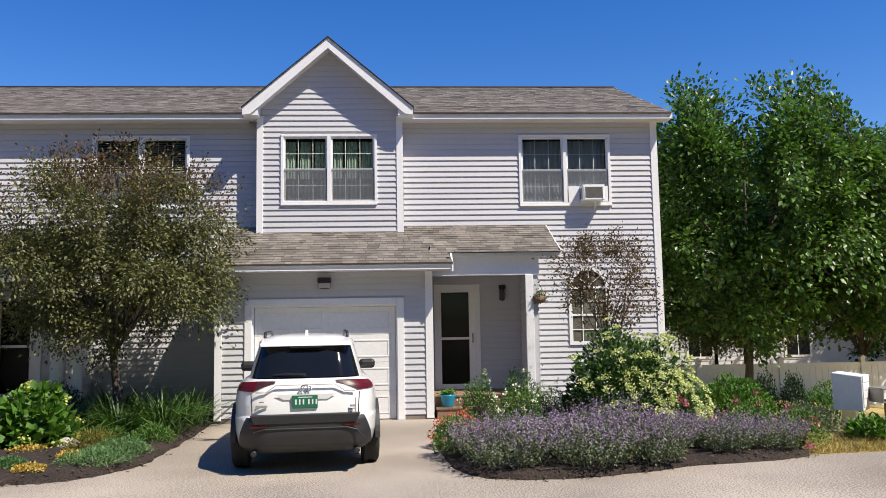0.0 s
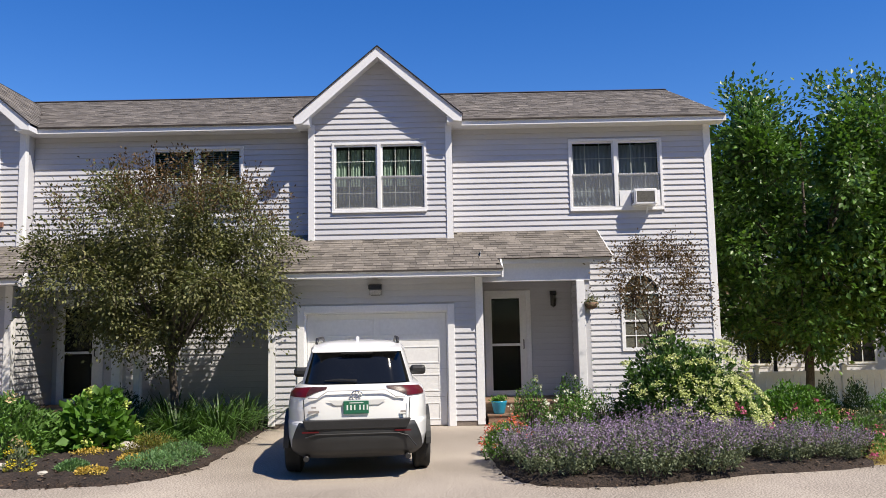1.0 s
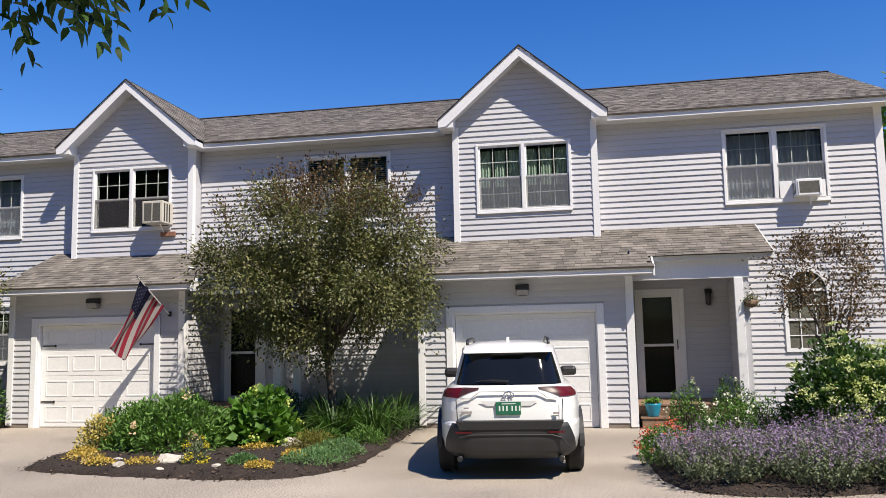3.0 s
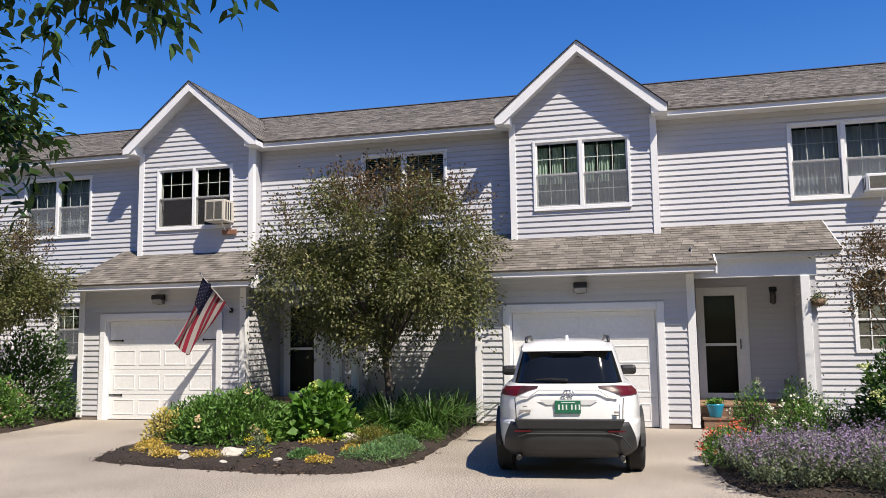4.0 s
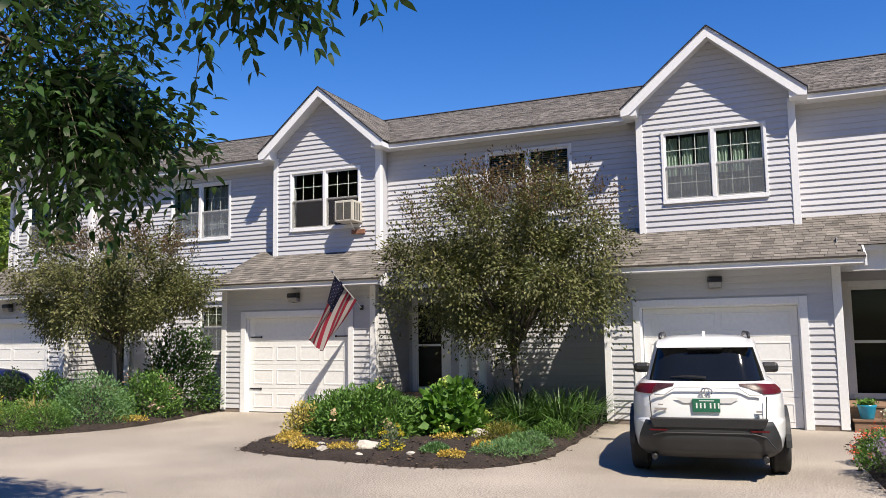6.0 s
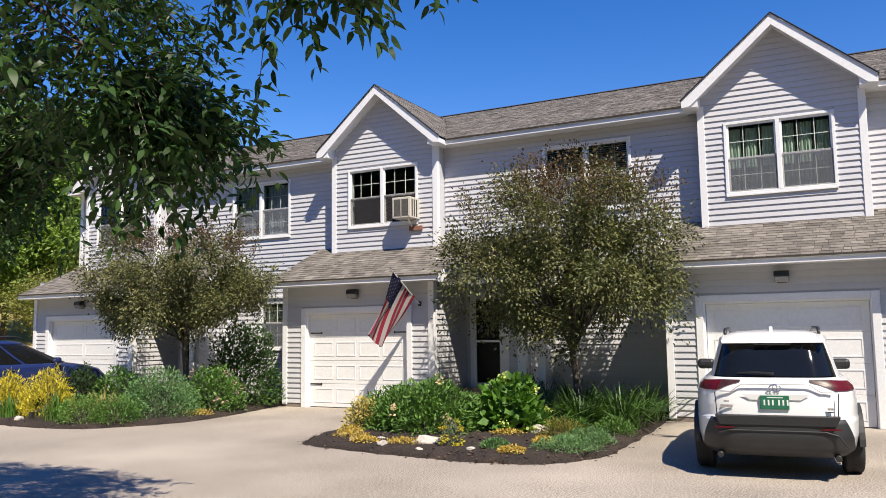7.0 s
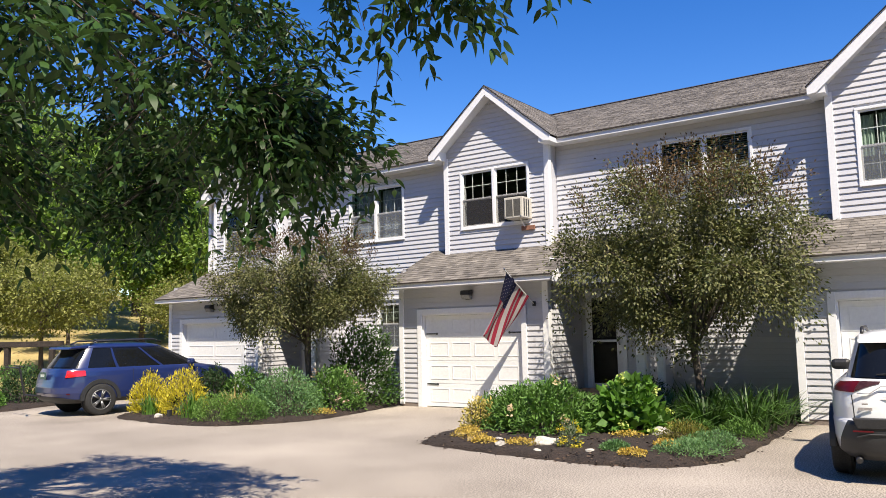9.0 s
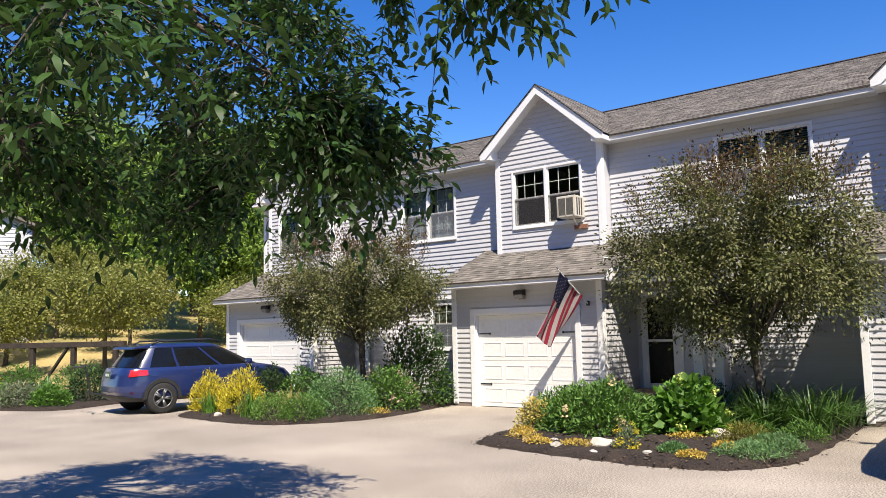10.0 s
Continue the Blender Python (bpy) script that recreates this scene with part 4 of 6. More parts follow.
def bed(name, label, outline, seed, height=0.11, chips=900):
    """A mounded planting bed of bark mulch."""
    rs = np.random.default_rng(seed)
    o = []
    for i in range(len(outline)):
        p0, p1, p2, p3 = [np.array(outline[(i + j) % len(outline)], float) for j in (-1, 0, 1, 2)]
        for s in np.linspace(0, 1, 6, endpoint=False):
            o.append(0.5 * (2 * p1 + (p2 - p0) * s + (2 * p0 - 5 * p1 + 4 * p2 - p3) * s * s + (3 * p1 - p0 - 3 * p2 + p3) * s ** 3))
    o = np.array(o)
    cen = o.mean(0)
    b = Build()
    n = len(o)
    prof = ((1.0, 0.0), (0.985, 0.03), (0.95, 0.06), (0.88, 0.085), (0.7, 0.10), (0.45, height), (0.2, height), (0.02, height))
    for k, (s, z) in enumerate(prof):
        for p in o:
            q = cen + (p - cen) * s
            jit = rs.normal() * 0.012 if 0 < k else 0.0
            e = rs.normal(size=2) * (0.02 if k < 3 else 0.0)
            b.v.append((q[0] + e[0], q[1] + e[1], (z + jit if k else -0.02) + 0.006))
    for k in range(len(prof) - 1):
        b.f += [(k * n + i, k * n + (i + 1) % n, (k + 1) * n + (i + 1) % n, (k + 1) * n + i) for i in range(n)]
    b.f.append(tuple((len(prof) - 1) * n + i for i in range(n)))
    ob = part(name, b, MULCH, smooth=True)
    tagged(ob, label, "flower bed", kind="structure")
    P = []
    for i in range(chips):
        p = o[rs.integers(n)]
        s = 1.035 - abs(rs.normal()) * 0.09 if i % 2 else 1 - rs.uniform(0, 0.6)
        q = cen + (p - cen) * s
        P.append((q[0], q[1], 0.012 if s > 1 else 0.022 + float(np.interp(1 - s, [0, 0.05, 0.12, 0.3, 0.6], [0.0, 0.06, 0.085, 0.1, height]))))
    P = np.array(P)
    D = rs.normal(size=(len(P), 3)) * [1, 1, 0.15]
    part("bark_chips", leaf_mesh("bark_chips", P, D, rs.uniform(0.02, 0.07, len(P)), 0.45, CHIP, rs, fold=0.1), None, ob)["kind"] = "stuff"
    return ob


CRAB = leafmat("bronze_green_leaf", (0.070, 0.092, 0.030), (0.20, 0.190, 0.082), 0.5, 0.22, 0.5, 0.3)
PLUM = leafmat("reddish_leaf", (0.080, 0.046, 0.022), (0.165, 0.105, 0.045), 0.4, 0.25)
MAPLE = leafmat("deep_green_leaf", (0.052, 0.12, 0.022), (0.125, 0.235, 0.05), 0.5, 0.30, 0.4, 0.5)
ASH = leafmat("dark_glossy_leaf", (0.020, 0.052, 0.014), (0.050, 0.105, 0.026), 0.45, 0.26, 0.45, 0.3)
WOODS = leafmat("sunny_wood_leaf", (0.15, 0.235, 0.05), (0.27, 0.39, 0.10), 0.4, 0.4)
BRIGHT = leafmat("bright_green_leaf", (0.06, 0.15, 0.02), (0.13, 0.26, 0.05), 0.3, 0.3)
MID = leafmat("mid_green_leaf", (0.068, 0.15, 0.03), (0.145, 0.27, 0.062), 0.35, 0.25)
GREY = leafmat("grey_green_leaf", (0.105, 0.14, 0.08), (0.20, 0.235, 0.145), 0.3, 0.15)
BLUEG = leafmat("blue_green_leaf", (0.105, 0.215, 0.085), (0.20, 0.34, 0.15), 0.25, 0.35)
DEEP = leafmat("deep_shrub_leaf", (0.035, 0.085, 0.018), (0.085, 0.165, 0.04), 0.4, 0.25, 0.45, 0.4)
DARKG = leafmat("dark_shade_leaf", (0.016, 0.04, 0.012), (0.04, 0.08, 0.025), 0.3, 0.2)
YELLOW = leafmat("golden_leaf", (0.50, 0.41, 0.03), (0.76, 0.64, 0.09), 0.2, 0.35)
VIOLET = leafmat("violet_petal", (0.21, 0.15, 0.26), (0.36, 0.275, 0.42), 0.3, 0.2)
CREAM = leafmat("cream_petal", (0.52, 0.57, 0.24), (0.74, 0.76, 0.46), 0.15, 0.25)
WHITEP = leafmat("white_petal", (0.72, 0.70, 0.62), (0.82, 0.81, 0.74), 0.1, 0.25)
REDP = leafmat("coral_red_petal", (0.55, 0.06, 0.03), (0.72, 0.22, 0.12), 0.3, 0.2)
PINKP = leafmat("pink_petal", (0.5, 0.08, 0.2), (0.65, 0.2, 0.35), 0.2, 0.2)
STRAW = leafmat("straw_blade", (0.35, 0.26, 0.09), (0.52, 0.42, 0.18), 0.3, 0.2)

BED_MID = [(-8.5, 14.0), (-8.75, 12.4), (-8.45, 10.4), (-8.1, 9.2), (-7.2, 8.86), (-6.1, 8.68), (-5.24, 8.58), (-4.6, 8.62), (-4.0, 8.85), (-3.57, 9.7), (-3.55, 11.6), (-3.68, 13.9), (-3.72, 15.5), (-6.4, 15.5), (-6.6, 14.2)]
BED_RIGHT = [(0.32, 12.7), (0.22, 11.2), (0.22, 9.8), (0.40, 8.55), (0.85, 8.10), (1.46, 8.05), (2.13, 8.2), (3.2, 8.62), (4.45, 8.9), (4.85, 9.3), (5.0, 10.4), (5.4, 13.0), (5.2, 15.4), (2.5, 15.4), (2.2, 13.9), (1.2, 13.6)]
BED_LEFT = [(-16.6, 9.45), (-15.03, 9.05), (-13.84, 9.0), (-12.96, 9.22), (-12.35, 9.95), (-12.0, 10.8), (-12.05, 12.0), (-12.4, 13.9), (-12.5, 15.4), (-15.2, 15.4), (-16.9, 14.0), (-17.05, 11.5)]
BED_FAR = [(-20.6, 8.5), (-20.9, 10.2), (-21.6, 12.5), (-25, 12.5), (-28.5, 10), (-27, 7.3), (-23, 7.6)]
bed("planting_bed", "dark bark mulch bed with pale stones", BED_MID, 3, chips=1500)
bed("planting_bed", "dark bark mulch bed along the drive", BED_RIGHT, 4, chips=1500)
bed("planting_bed", "dark bark mulch bed between two drives", BED_LEFT, 5, chips=900)
bed("planting_bed", "dark mulch bed past the blue car", BED_FAR, 6, chips=400)

# trees
tree("crabapple_tree", "bronze-green crabapple tree in a mulch bed", 21, 5.2, (-5.0, 13.0, 0.05), (-0.15, 0.0, 2.9), (2.15, 2.05, 2.0), 0.075, 20, 820, 78, 0.068, 0.55, CRAB, "crabapple trees", spread=0.115, hollow=0.25, rough=0.9, droop=0.06, low=True, shoots=130, clumps=62, pull=0.46, fork_z=1.2, cut=-0.72, thin_top=0.62)
tree("crabapple_tree", "bronze-green crabapple tree between two drives", 22, 4.6, (-13.9, 12.6, 0.05), (-0.1, -0.1, 2.75), (2.65, 1.9, 1.5), 0.075, 18, 620, 74, 0.068, 0.55, CRAB, "crabapple trees", spread=0.115, hollow=0.25, rough=0.9, droop=0.06, low=True, shoots=90, clumps=58, pull=0.46, fork_z=1.25, cut=-0.72, thin_top=0.7)
tree("ornamental_plum", "thin young tree with sparse reddish leaves", 23, 3.4, (3.2, 12.6, 0.05), (0.0, 0, 2.2), (1.0, 0.75, 1.05), 0.035, 16, 130, 38, 0.056, 0.5, PLUM, spread=0.06, hollow=0.15, rough=0.7, low=True, shoots=34, fork_z=0.9)
big = tree("shade_tree", "tall dense deep green shade tree behind a fence", 24, 8.4, (8.5, 19.3, -0.6), (0.3, 0, 4.95), (4.0, 3.4, 3.55), 0.12, 15, 950, 72, 0.14, 0.66, MAPLE, "shade trees", spread=0.15, hollow=0.6, rough=0.55, clumps=95, pull=0.42)
for x, y, s, a in ((12.6, 20.8, 0.9, 80), (19, 21, 1.0, 200), (8.0, 31, 1.1, 140), (25, 30, 1.2, 20), (16, 36, 1.25, 300)):
    copy_thing(big, pose(x, y, ground_z(x, y) - 0.05, 0, 0, a) @ Matrix.Scale(s, 4))
# tree belt across the road: out of view, enlarged to block skylight and darken reflections
for i in range(12):
    x, y = -46 + i * 7.6, -16.5 - 1.5 * (i % 3)
    copy_thing(big, pose(x, y, -0.05, 0, 0, i * 67) @ Matrix.Scale(1.95 + 0.3 * (i % 4) / 3, 4))
wood = tree("woodland_tree", "sunlit green woodland tree on a hillside", 25, 11, (-31, 26, 0.8), (0, 0, 6.0), (3.6, 3.6, 4.9), 0.16, 12, 700, 42, 0.24, 0.55, WOODS, "woodland trees", spread=0.28, hollow=0.45, rough=0.5)
rs0 = np.random.default_rng(5)
for x, y, s in ((-36, 23, 1.0), (-40, 29, 1.15), (-34, 33, 1.2), (-46, 24, 1.2), (-52, 33, 1.4), (-45, 40, 1.4), (-60, 22, 1.3), (-58, 44, 1.6), (-68, 32, 1.6),
                (36, 8, 1.1), (45, 22, 1.3)):
    copy_thing(wood, pose(x, y, ground_z(x, y) - 0.1, 0, 0, float(rs0.uniform(0, 360))) @ Matrix.Scale(s, 4))
small = tree("apple_tree", "small spreading yellow-green apple tree on dry grass", 26, 4, (-29.5, 14.5, 0.5), (0, 0, 2.6), (2.5, 2.3, 1.5), 0.09, 10, 320, 44, 0.12, 0.6, leafmat("olive_leaf", (0.17, 0.19, 0.05), (0.32, 0.32, 0.11), 0.4, 0.4), "apple trees", spread=0.18, hollow=0.35, rough=0.4)
for x, y, s in ((-27.5, 19.5, 0.9), (-34, 18, 1.0), (-32.5, 11.5, 0.9), (-37, 14, 1.1), (-28.5, 24, 1.0), (-25.5, 21, 0.8), (-41, 18, 1.2), (-39, 9, 1.2), (12, 27, 1.0), (17, 25, 1.1), (9.5, 23.5, 0.8)):
    copy_thing(small, pose(x, y, ground_z(x, y) - 0.05, 0, 0, x * 7) @ Matrix.Scale(s, 4))

# the tree over the road: leaflets in pairs along each leaf stalk
def road_tree():
    rs = np.random.default_rng(44)
    t = thing("ash_tree", "dark leafy ash tree reaching over the road", "tree", m=pose(-7.7, 1.3, 0))
    o = np.array([-7.7, 1.3, 0])
    b = Build().tube([(0, 0, -0.1), (0.02, 0, 0.4), (0.08, 0.05, 1.6), (0.2, 0.2, 3.2), (0.6, 0.5, 5.0), (0.9, 0.8, 7.4)], [0.22, 0.17, 0.15, 0.13, 0.09, 0.02], 10)
    part("trunk", b, BARK, t, smooth=True)
    c, r = np.array([-6.45, 2.1, 4.25]) - o, np.array([2.4, 2.4, 2.4])
    line = []
    ends = [c + r * [math.cos(a) * k, math.sin(a) * k, h] for a, k, h in ((0.2, 0.75, -0.3), (1.0, 0.8, 0.0), (1.9, 0.8, -0.35), (2.8, 0.8, 0.1), (3.9, 0.8, -0.2), (4.8, 0.8, 0.1), (5.6, 0.8, -0.45), (0.6, 0.6, 0.6), (2.4, 0.6, 0.6), (4.2, 0.6, 0.55), (-0.3, 0.85, 0.15), (1.4, 0.7, -0.6), (-0.7, 0.6, -0.65))]
    ends.append(np.array([-2.6, 2.35, 3.5]) - o)
    ends.append(np.array([-4.2, 2.7, 3.0]) - o)
    ends.append(np.array([-3.8, 0.9, 3.1]) - o)
    for e in ends:
        f = rs.uniform(0.35, 0.8)
        s = np.array([0.2, 0.2, 3.2]) * (1 - f) + np.array([0.7, 0.6, 5.6]) * f
        mid = (s + e) / 2 + [0, 0, 0.35] + rs.normal(size=3) * 0.12
        pts = [s, s * 0.5 + mid * 0.5 + rs.normal(size=3) * 0.05, mid, mid * 0.5 + e * 0.5 + [0, 0, 0.08], e]
        part("limb", Build().tube(pts, [0.055, 0.045, 0.034, 0.02, 0.006], 6), BARK, t, smooth=True)
        for p, q in zip(pts, pts[1:]):
            line += [p + (q - p) * u for u in (0, 0.33, 0.66)]
    line = np.array(line)
    tips = []
    while len(tips) < 700:
        v = rs.normal(size=3)
        v = v / np.linalg.norm(v) * rs.uniform(0.15, 1) ** (1 / 3)
        if v[2] < -0.92:
            continue
        tips.append(c + r * v * (1 + 0.35 * noise.noise(Vector(v * 2.0 + 3.1))))
    far = np.array([-2.55, 2.3, 3.32]) - o
    tips += [far + rs.normal(size=3) * [0.20, 0.15, 0.08] for _ in range(22)]
    lobe = np.array([-4.2, 2.78, 2.74]) - o
    tips += [lobe + rs.normal(size=3) * [0.38, 0.34, 0.28] for _ in range(70)]
    near_spray = np.array([-3.6, 0.85, 2.85]) - o
    tips += [near_spray + rs.normal(size=3) * [0.25, 0.25, 0.17] for _ in range(16)]
    tips += [far + np.array([-0.9, 0.0, 0.35]) + rs.normal(size=3) * [0.3, 0.25, 0.2] for _ in range(16)]
    tb, P, D, L = Build(), [], [], []
    for tip in tips:
        near = line[np.argmin(((line - tip) ** 2).sum(1))]
        seg = tip - near
        if np.linalg.norm(seg) > 0.9:
            tip = near + seg * 0.9 / np.linalg.norm(seg)
            seg = tip - near
        bend = near + seg * 0.5 + [0, 0, 0.1 * np.linalg.norm(seg)]
        tb.tube([near, bend, tip], [0.007, 0.004, 0.002], 4)
        for j in range(7):
            u = 0.3 + 0.7 * j / 6
            root = bend + (tip - bend) * (u - 0.5) / 0.5 if u > 0.5 else near + (bend - near) * u / 0.5
            d = unit_rows((seg / (np.linalg.norm(seg) + 0.01) * 0.6 + rs.normal(size=3) * 0.75 + [0, 0, -0.25]).reshape(1, 3))[0]
            s = unit_rows(np.cross(d, rs.normal(size=3) * 0.5 + [0, 0, 1]).reshape(1, 3))[0]
            K = 0.22 * rs.uniform(0.7, 1.2)
            for m in range(3):
                q = root + d * K * (0.35 + 0.3 * m) - [0, 0, 0.02 * m * m]
                for sg in (-1, 1):
                    P.append(q)
                    D.append(d * 0.55 + s * sg + [0, 0, -0.3])
                    L.append(0.098 * rs.uniform(0.7, 1.15))
            P.append(root + d * K)
            D.append(d + [0, 0, -0.3])
            L.append(0.102)
    part("twig_work", tb.mesh("twig_work", BARK, fix=False), None, t)["kind"] = "stuff"
    part("crown", leaf_mesh("crown", np.array(P), np.array(D), np.array(L), 0.38, ASH, rs, fold=0.3, fine=True), None, t)["kind"] = "stuff"
    return t


road_tree()

# right-hand bed
cm = [spikes("catmint_plant", "grey-green catmint in full violet flower", 60 + i, 0.58, 0.58, 250, pose(*p, 0.05, 0, 0, i * 50), GREY, VIOLET, "catmint plants") for i, p in enumerate(((0.92, 8.66), (1.9, 8.55), (2.62, 8.78)))]
for i, (x, y, s) in enumerate(((1.35, 9.2, 0.92), (0.72, 9.25, 0.8), (2.3, 9.35, 1.08), (3.75, 9.25, 0.82), (4.4, 9.3, 0.7), (3.3, 9.6, 0.75))):
    copy_thing(cm[i % 3], pose(x, y, 0.07, 0, 0, i * 77) @ Matrix.Scale(s, 4))
bush("red_rose_bush", "low rose bush with coral-red flowers", 70, (0.36, 0.36, 0.42), 1500, 0.045, 0.6, MID, pose(0.45, 9.7, 0.06), "shrub", flowers=(60, 0.03, REDP, "coral-red flowers", 7))
bush("red_rose_bush", "low rose bush with coral-red flowers", 71, (0.3, 0.3, 0.36), 1000, 0.045, 0.6, MID, pose(0.42, 10.5, 0.06), "shrub", flowers=(40, 0.03, REDP, "coral-red flowers", 7))
bush("elderberry_shrub", "large dark green shrub covered in cream flower heads", 72, (1.08, 0.95, 1.42), 8000, 0.10, 0.5, DEEP, pose(3.22, 11.6, 0.04), "shrub", flowers=(160, 0.04, CREAM, "flat cream flower heads", 40))
for i, (x, y, w, h) in enumerate(((0.98, 12.3, 0.36, 0.78), (1.55, 11.9, 0.42, 0.6), (2.05, 12.1, 0.45, 0.6), (1.75, 12.9, 0.4, 0.85))):
    bush("white_rose_bush", "leggy rose bush with white flowers beside porch steps", 73 + i, (w, w, h), 1300, 0.05, 0.6, MID, pose(x, y, 0.04), "shrub", "white roses", flowers=(11, 0.042, WHITEP, "white rose flowers", 14))
bush("potentilla_shrub", "bright green leafy shrub by a house", 78, (0.75, 0.6, 0.72), 4200, 0.075, 0.5, BRIGHT, pose(5.15, 12.3, 0.0), "shrub")
for i, (x, y, h) in enumerate(((5.75, 12.4, 0.85), (6.15, 12.2, 0.85))):
    bush("arborvitae", "small dark cone-shaped evergreen", 80 + i, (0.24, 0.24, h), 2600, 0.05, 0.35, DARKG, pose(x, y, -0.05), "shrub", "small evergreens", upright=0.9, stem=False)
bush("green_shrub", "soft light green shrub near a fence", 83, (0.6, 0.5, 0.7), 3200, 0.06, 0.4, BRIGHT, pose(6.75, 12.2, -0.1), "shrub")
bush("green_shrub", "dull green low shrub by the mailboxes", 84, (0.5, 0.45, 0.4), 2200, 0.06, 0.4, GREY, pose(5.85, 11.2, 0.0), "shrub")
for i, (x, y) in enumerate(((6.35, 10.35), (6.8, 10.3), (7.3, 10.5))):
    bush("hosta_plant", "low yellow-green leafy plant", 86 + i, (0.34, 0.3, 0.28), 420, 0.12, 0.55, BRIGHT, pose(x, y, -0.02), "plant", "hostas", stem=False)
for i, (x, y) in enumerate(((3.9, 10.9), (4.9, 9.6), (4.75, 10.7))):
    bush("pink_rose_bush", "green bush with a few pink flowers", 90 + i, (0.35, 0.35, 0.5), 900, 0.05, 0.55, MID, pose(x, y, 0.04), "shrub", "pink roses", flowers=(7, 0.05, PINKP, "pink flowers", 12))

# middle bed
bush("peony_bush", "broad mid-green peony bush", 100, (1.05, 0.8, 0.78), 5200, 0.11, 0.32, MID, pose(-6.75, 10.7, 0.06), "shrub", flowers=(3, 0.07, leafmat("faded_petal", (0.6, 0.42, 0.25), (0.75, 0.62, 0.42), 0.1), "faded cream flowers", 16))
bush("peony_bush", "mid-green leafy peony bush in mulch", 101, (0.7, 0.6, 0.6), 2600, 0.11, 0.32, MID, pose(-7.6, 11.1, 0.06), "shrub")
bush("hydrangea_bush", "bright green hydrangea with broad leaves", 102, (0.62, 0.55, 0.78), 900, 0.17, 0.72, BRIGHT, pose(-5.55, 11.2, 0.06), "shrub", flowers=(9, 0.06, leafmat("lime_petal", (0.35, 0.45, 0.1), (0.55, 0.62, 0.2), 0.1), "lime flower heads", 24))
lily = blades("daylily_clump", "clump of arching green daylily leaves", 103, 130, 0.74, 0.034, DEEP, pose(-4.9, 13.1, 0.06), 0.4, 1.25, group="daylilies")
for i, (x, y, s) in enumerate(((-4.3, 12.8, 1.1), (-5.5, 12.6, 1.0), (-4.0, 12.2, 1.0), (-4.65, 12.1, 1.0), (-5.2, 13.3, 1.1), (-3.95, 13.4, 1.0))):
    copy_thing(lily, pose(x, y, 0.06, 0, 0, 61 * i) @ Matrix.Scale(s, 4))
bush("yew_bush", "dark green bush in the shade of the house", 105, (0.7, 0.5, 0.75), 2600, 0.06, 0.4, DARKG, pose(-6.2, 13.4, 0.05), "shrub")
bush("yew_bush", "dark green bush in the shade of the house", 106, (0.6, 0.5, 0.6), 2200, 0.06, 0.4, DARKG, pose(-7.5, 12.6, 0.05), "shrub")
for i, (x, y, w, h, m, lab) in enumerate(((-4.05, 9.5, 0.48, 0.16, BLUEG, "spreading blue-green creeping juniper"), (-3.98, 10.2, 0.42, 0.2, BLUEG, "spreading blue-green creeping juniper"), (-4.45, 10.5, 0.4, 0.27, leafmat("olive_gold_leaf", (0.12, 0.13, 0.02), (0.24, 0.2, 0.05), 0.3), "low olive-gold ground cover in mulch"), (-4.95, 9.25, 0.2, 0.12, BLUEG, "small blue-green tuft in mulch"), (-3.9, 11.3, 0.35, 0.25, MID, "low green ground cover in mulch"), (-4.7, 11.6, 0.4, 0.2, MID, "low green ground cover in mulch"))):
    bush("ground_cover", lab, 110 + i, (w, w * 0.75, h), 1500, 0.05, 0.3, m, pose(x, y, 0.07), "plant", "ground cover", stem=False, hollow=0.2)
for i, (x, y, w, h) in enumerate(((-7.45, 9.55, 0.32, 0.09), (-7.0, 9.2, 0.25, 0.07), (-6.35, 9.2, 0.3, 0.08), (-5.3, 10.5, 0.3, 0.1), (-4.62, 9.0, 0.2, 0.08), (-4.5, 9.9, 0.2, 0.1), (-7.75, 10.0, 0.25, 0.1))):
    bush("stonecrop_patch", "golden stonecrop mat in mulch", 120 + i, (w, w * 0.7, h), 420, 0.035, 0.6, leafmat("dry_gold_leaf", (0.46, 0.30, 0.05), (0.66, 0.50, 0.14), 0.35) if i == 0 else bpy.data.materials["dry_gold_leaf"], pose(x, y, 0.07), "plant", "stonecrop", stem=False, hollow=0.1)
bush("yellow_flower_clump", "upright clump with flat yellow flower heads", 130, (0.17, 0.17, 0.34), 420, 0.06, 0.3, GREY, pose(-5.62, 9.25, 0.06), "flower", flowers=(16, 0.035, YELLOW, "yellow flower heads", 16), upright=1.2, stem=False)
bush("golden_shrub", "small golden-leaved bush at the bed's edge", 131, (0.34, 0.3, 0.5), 900, 0.07, 0.45, leafmat("pale_gold_leaf", (0.42, 0.34, 0.08), (0.6, 0.5, 0.2), 0.25), pose(-7.95, 10.6, 0.05), "shrub")

# left-hand bed
for i, (x, y, w, h) in enumerate(((-16.2, 9.95, 0.42, 0.85), (-15.0, 9.95, 0.5, 0.98))):
    bush("golden_cypress", "feathery golden yellow evergreen shrub", 140 + i, (w, w, h), 2200, 0.09, 0.25, YELLOW, pose(x, y, 0.05), "shrub", "golden shrubs", upright=0.8)
blades("ornamental_grass", "fine bright green grass clump", 143, 170, 0.62, 0.012, BRIGHT, pose(-15.65, 9.6, 0.05), 0.22, 0.35)
blades("straw_grass", "tuft of bleached straw-coloured grass", 144, 70, 0.75, 0.018, STRAW, pose(-13.95, 10.4, 0.05), 0.2, 0.5)
blades("daylily_clump", "clump of arching green daylily leaves", 145, 130, 0.65, 0.022, BRIGHT, pose(-14.15, 9.55, 0.05), 0.3, group="daylilies")
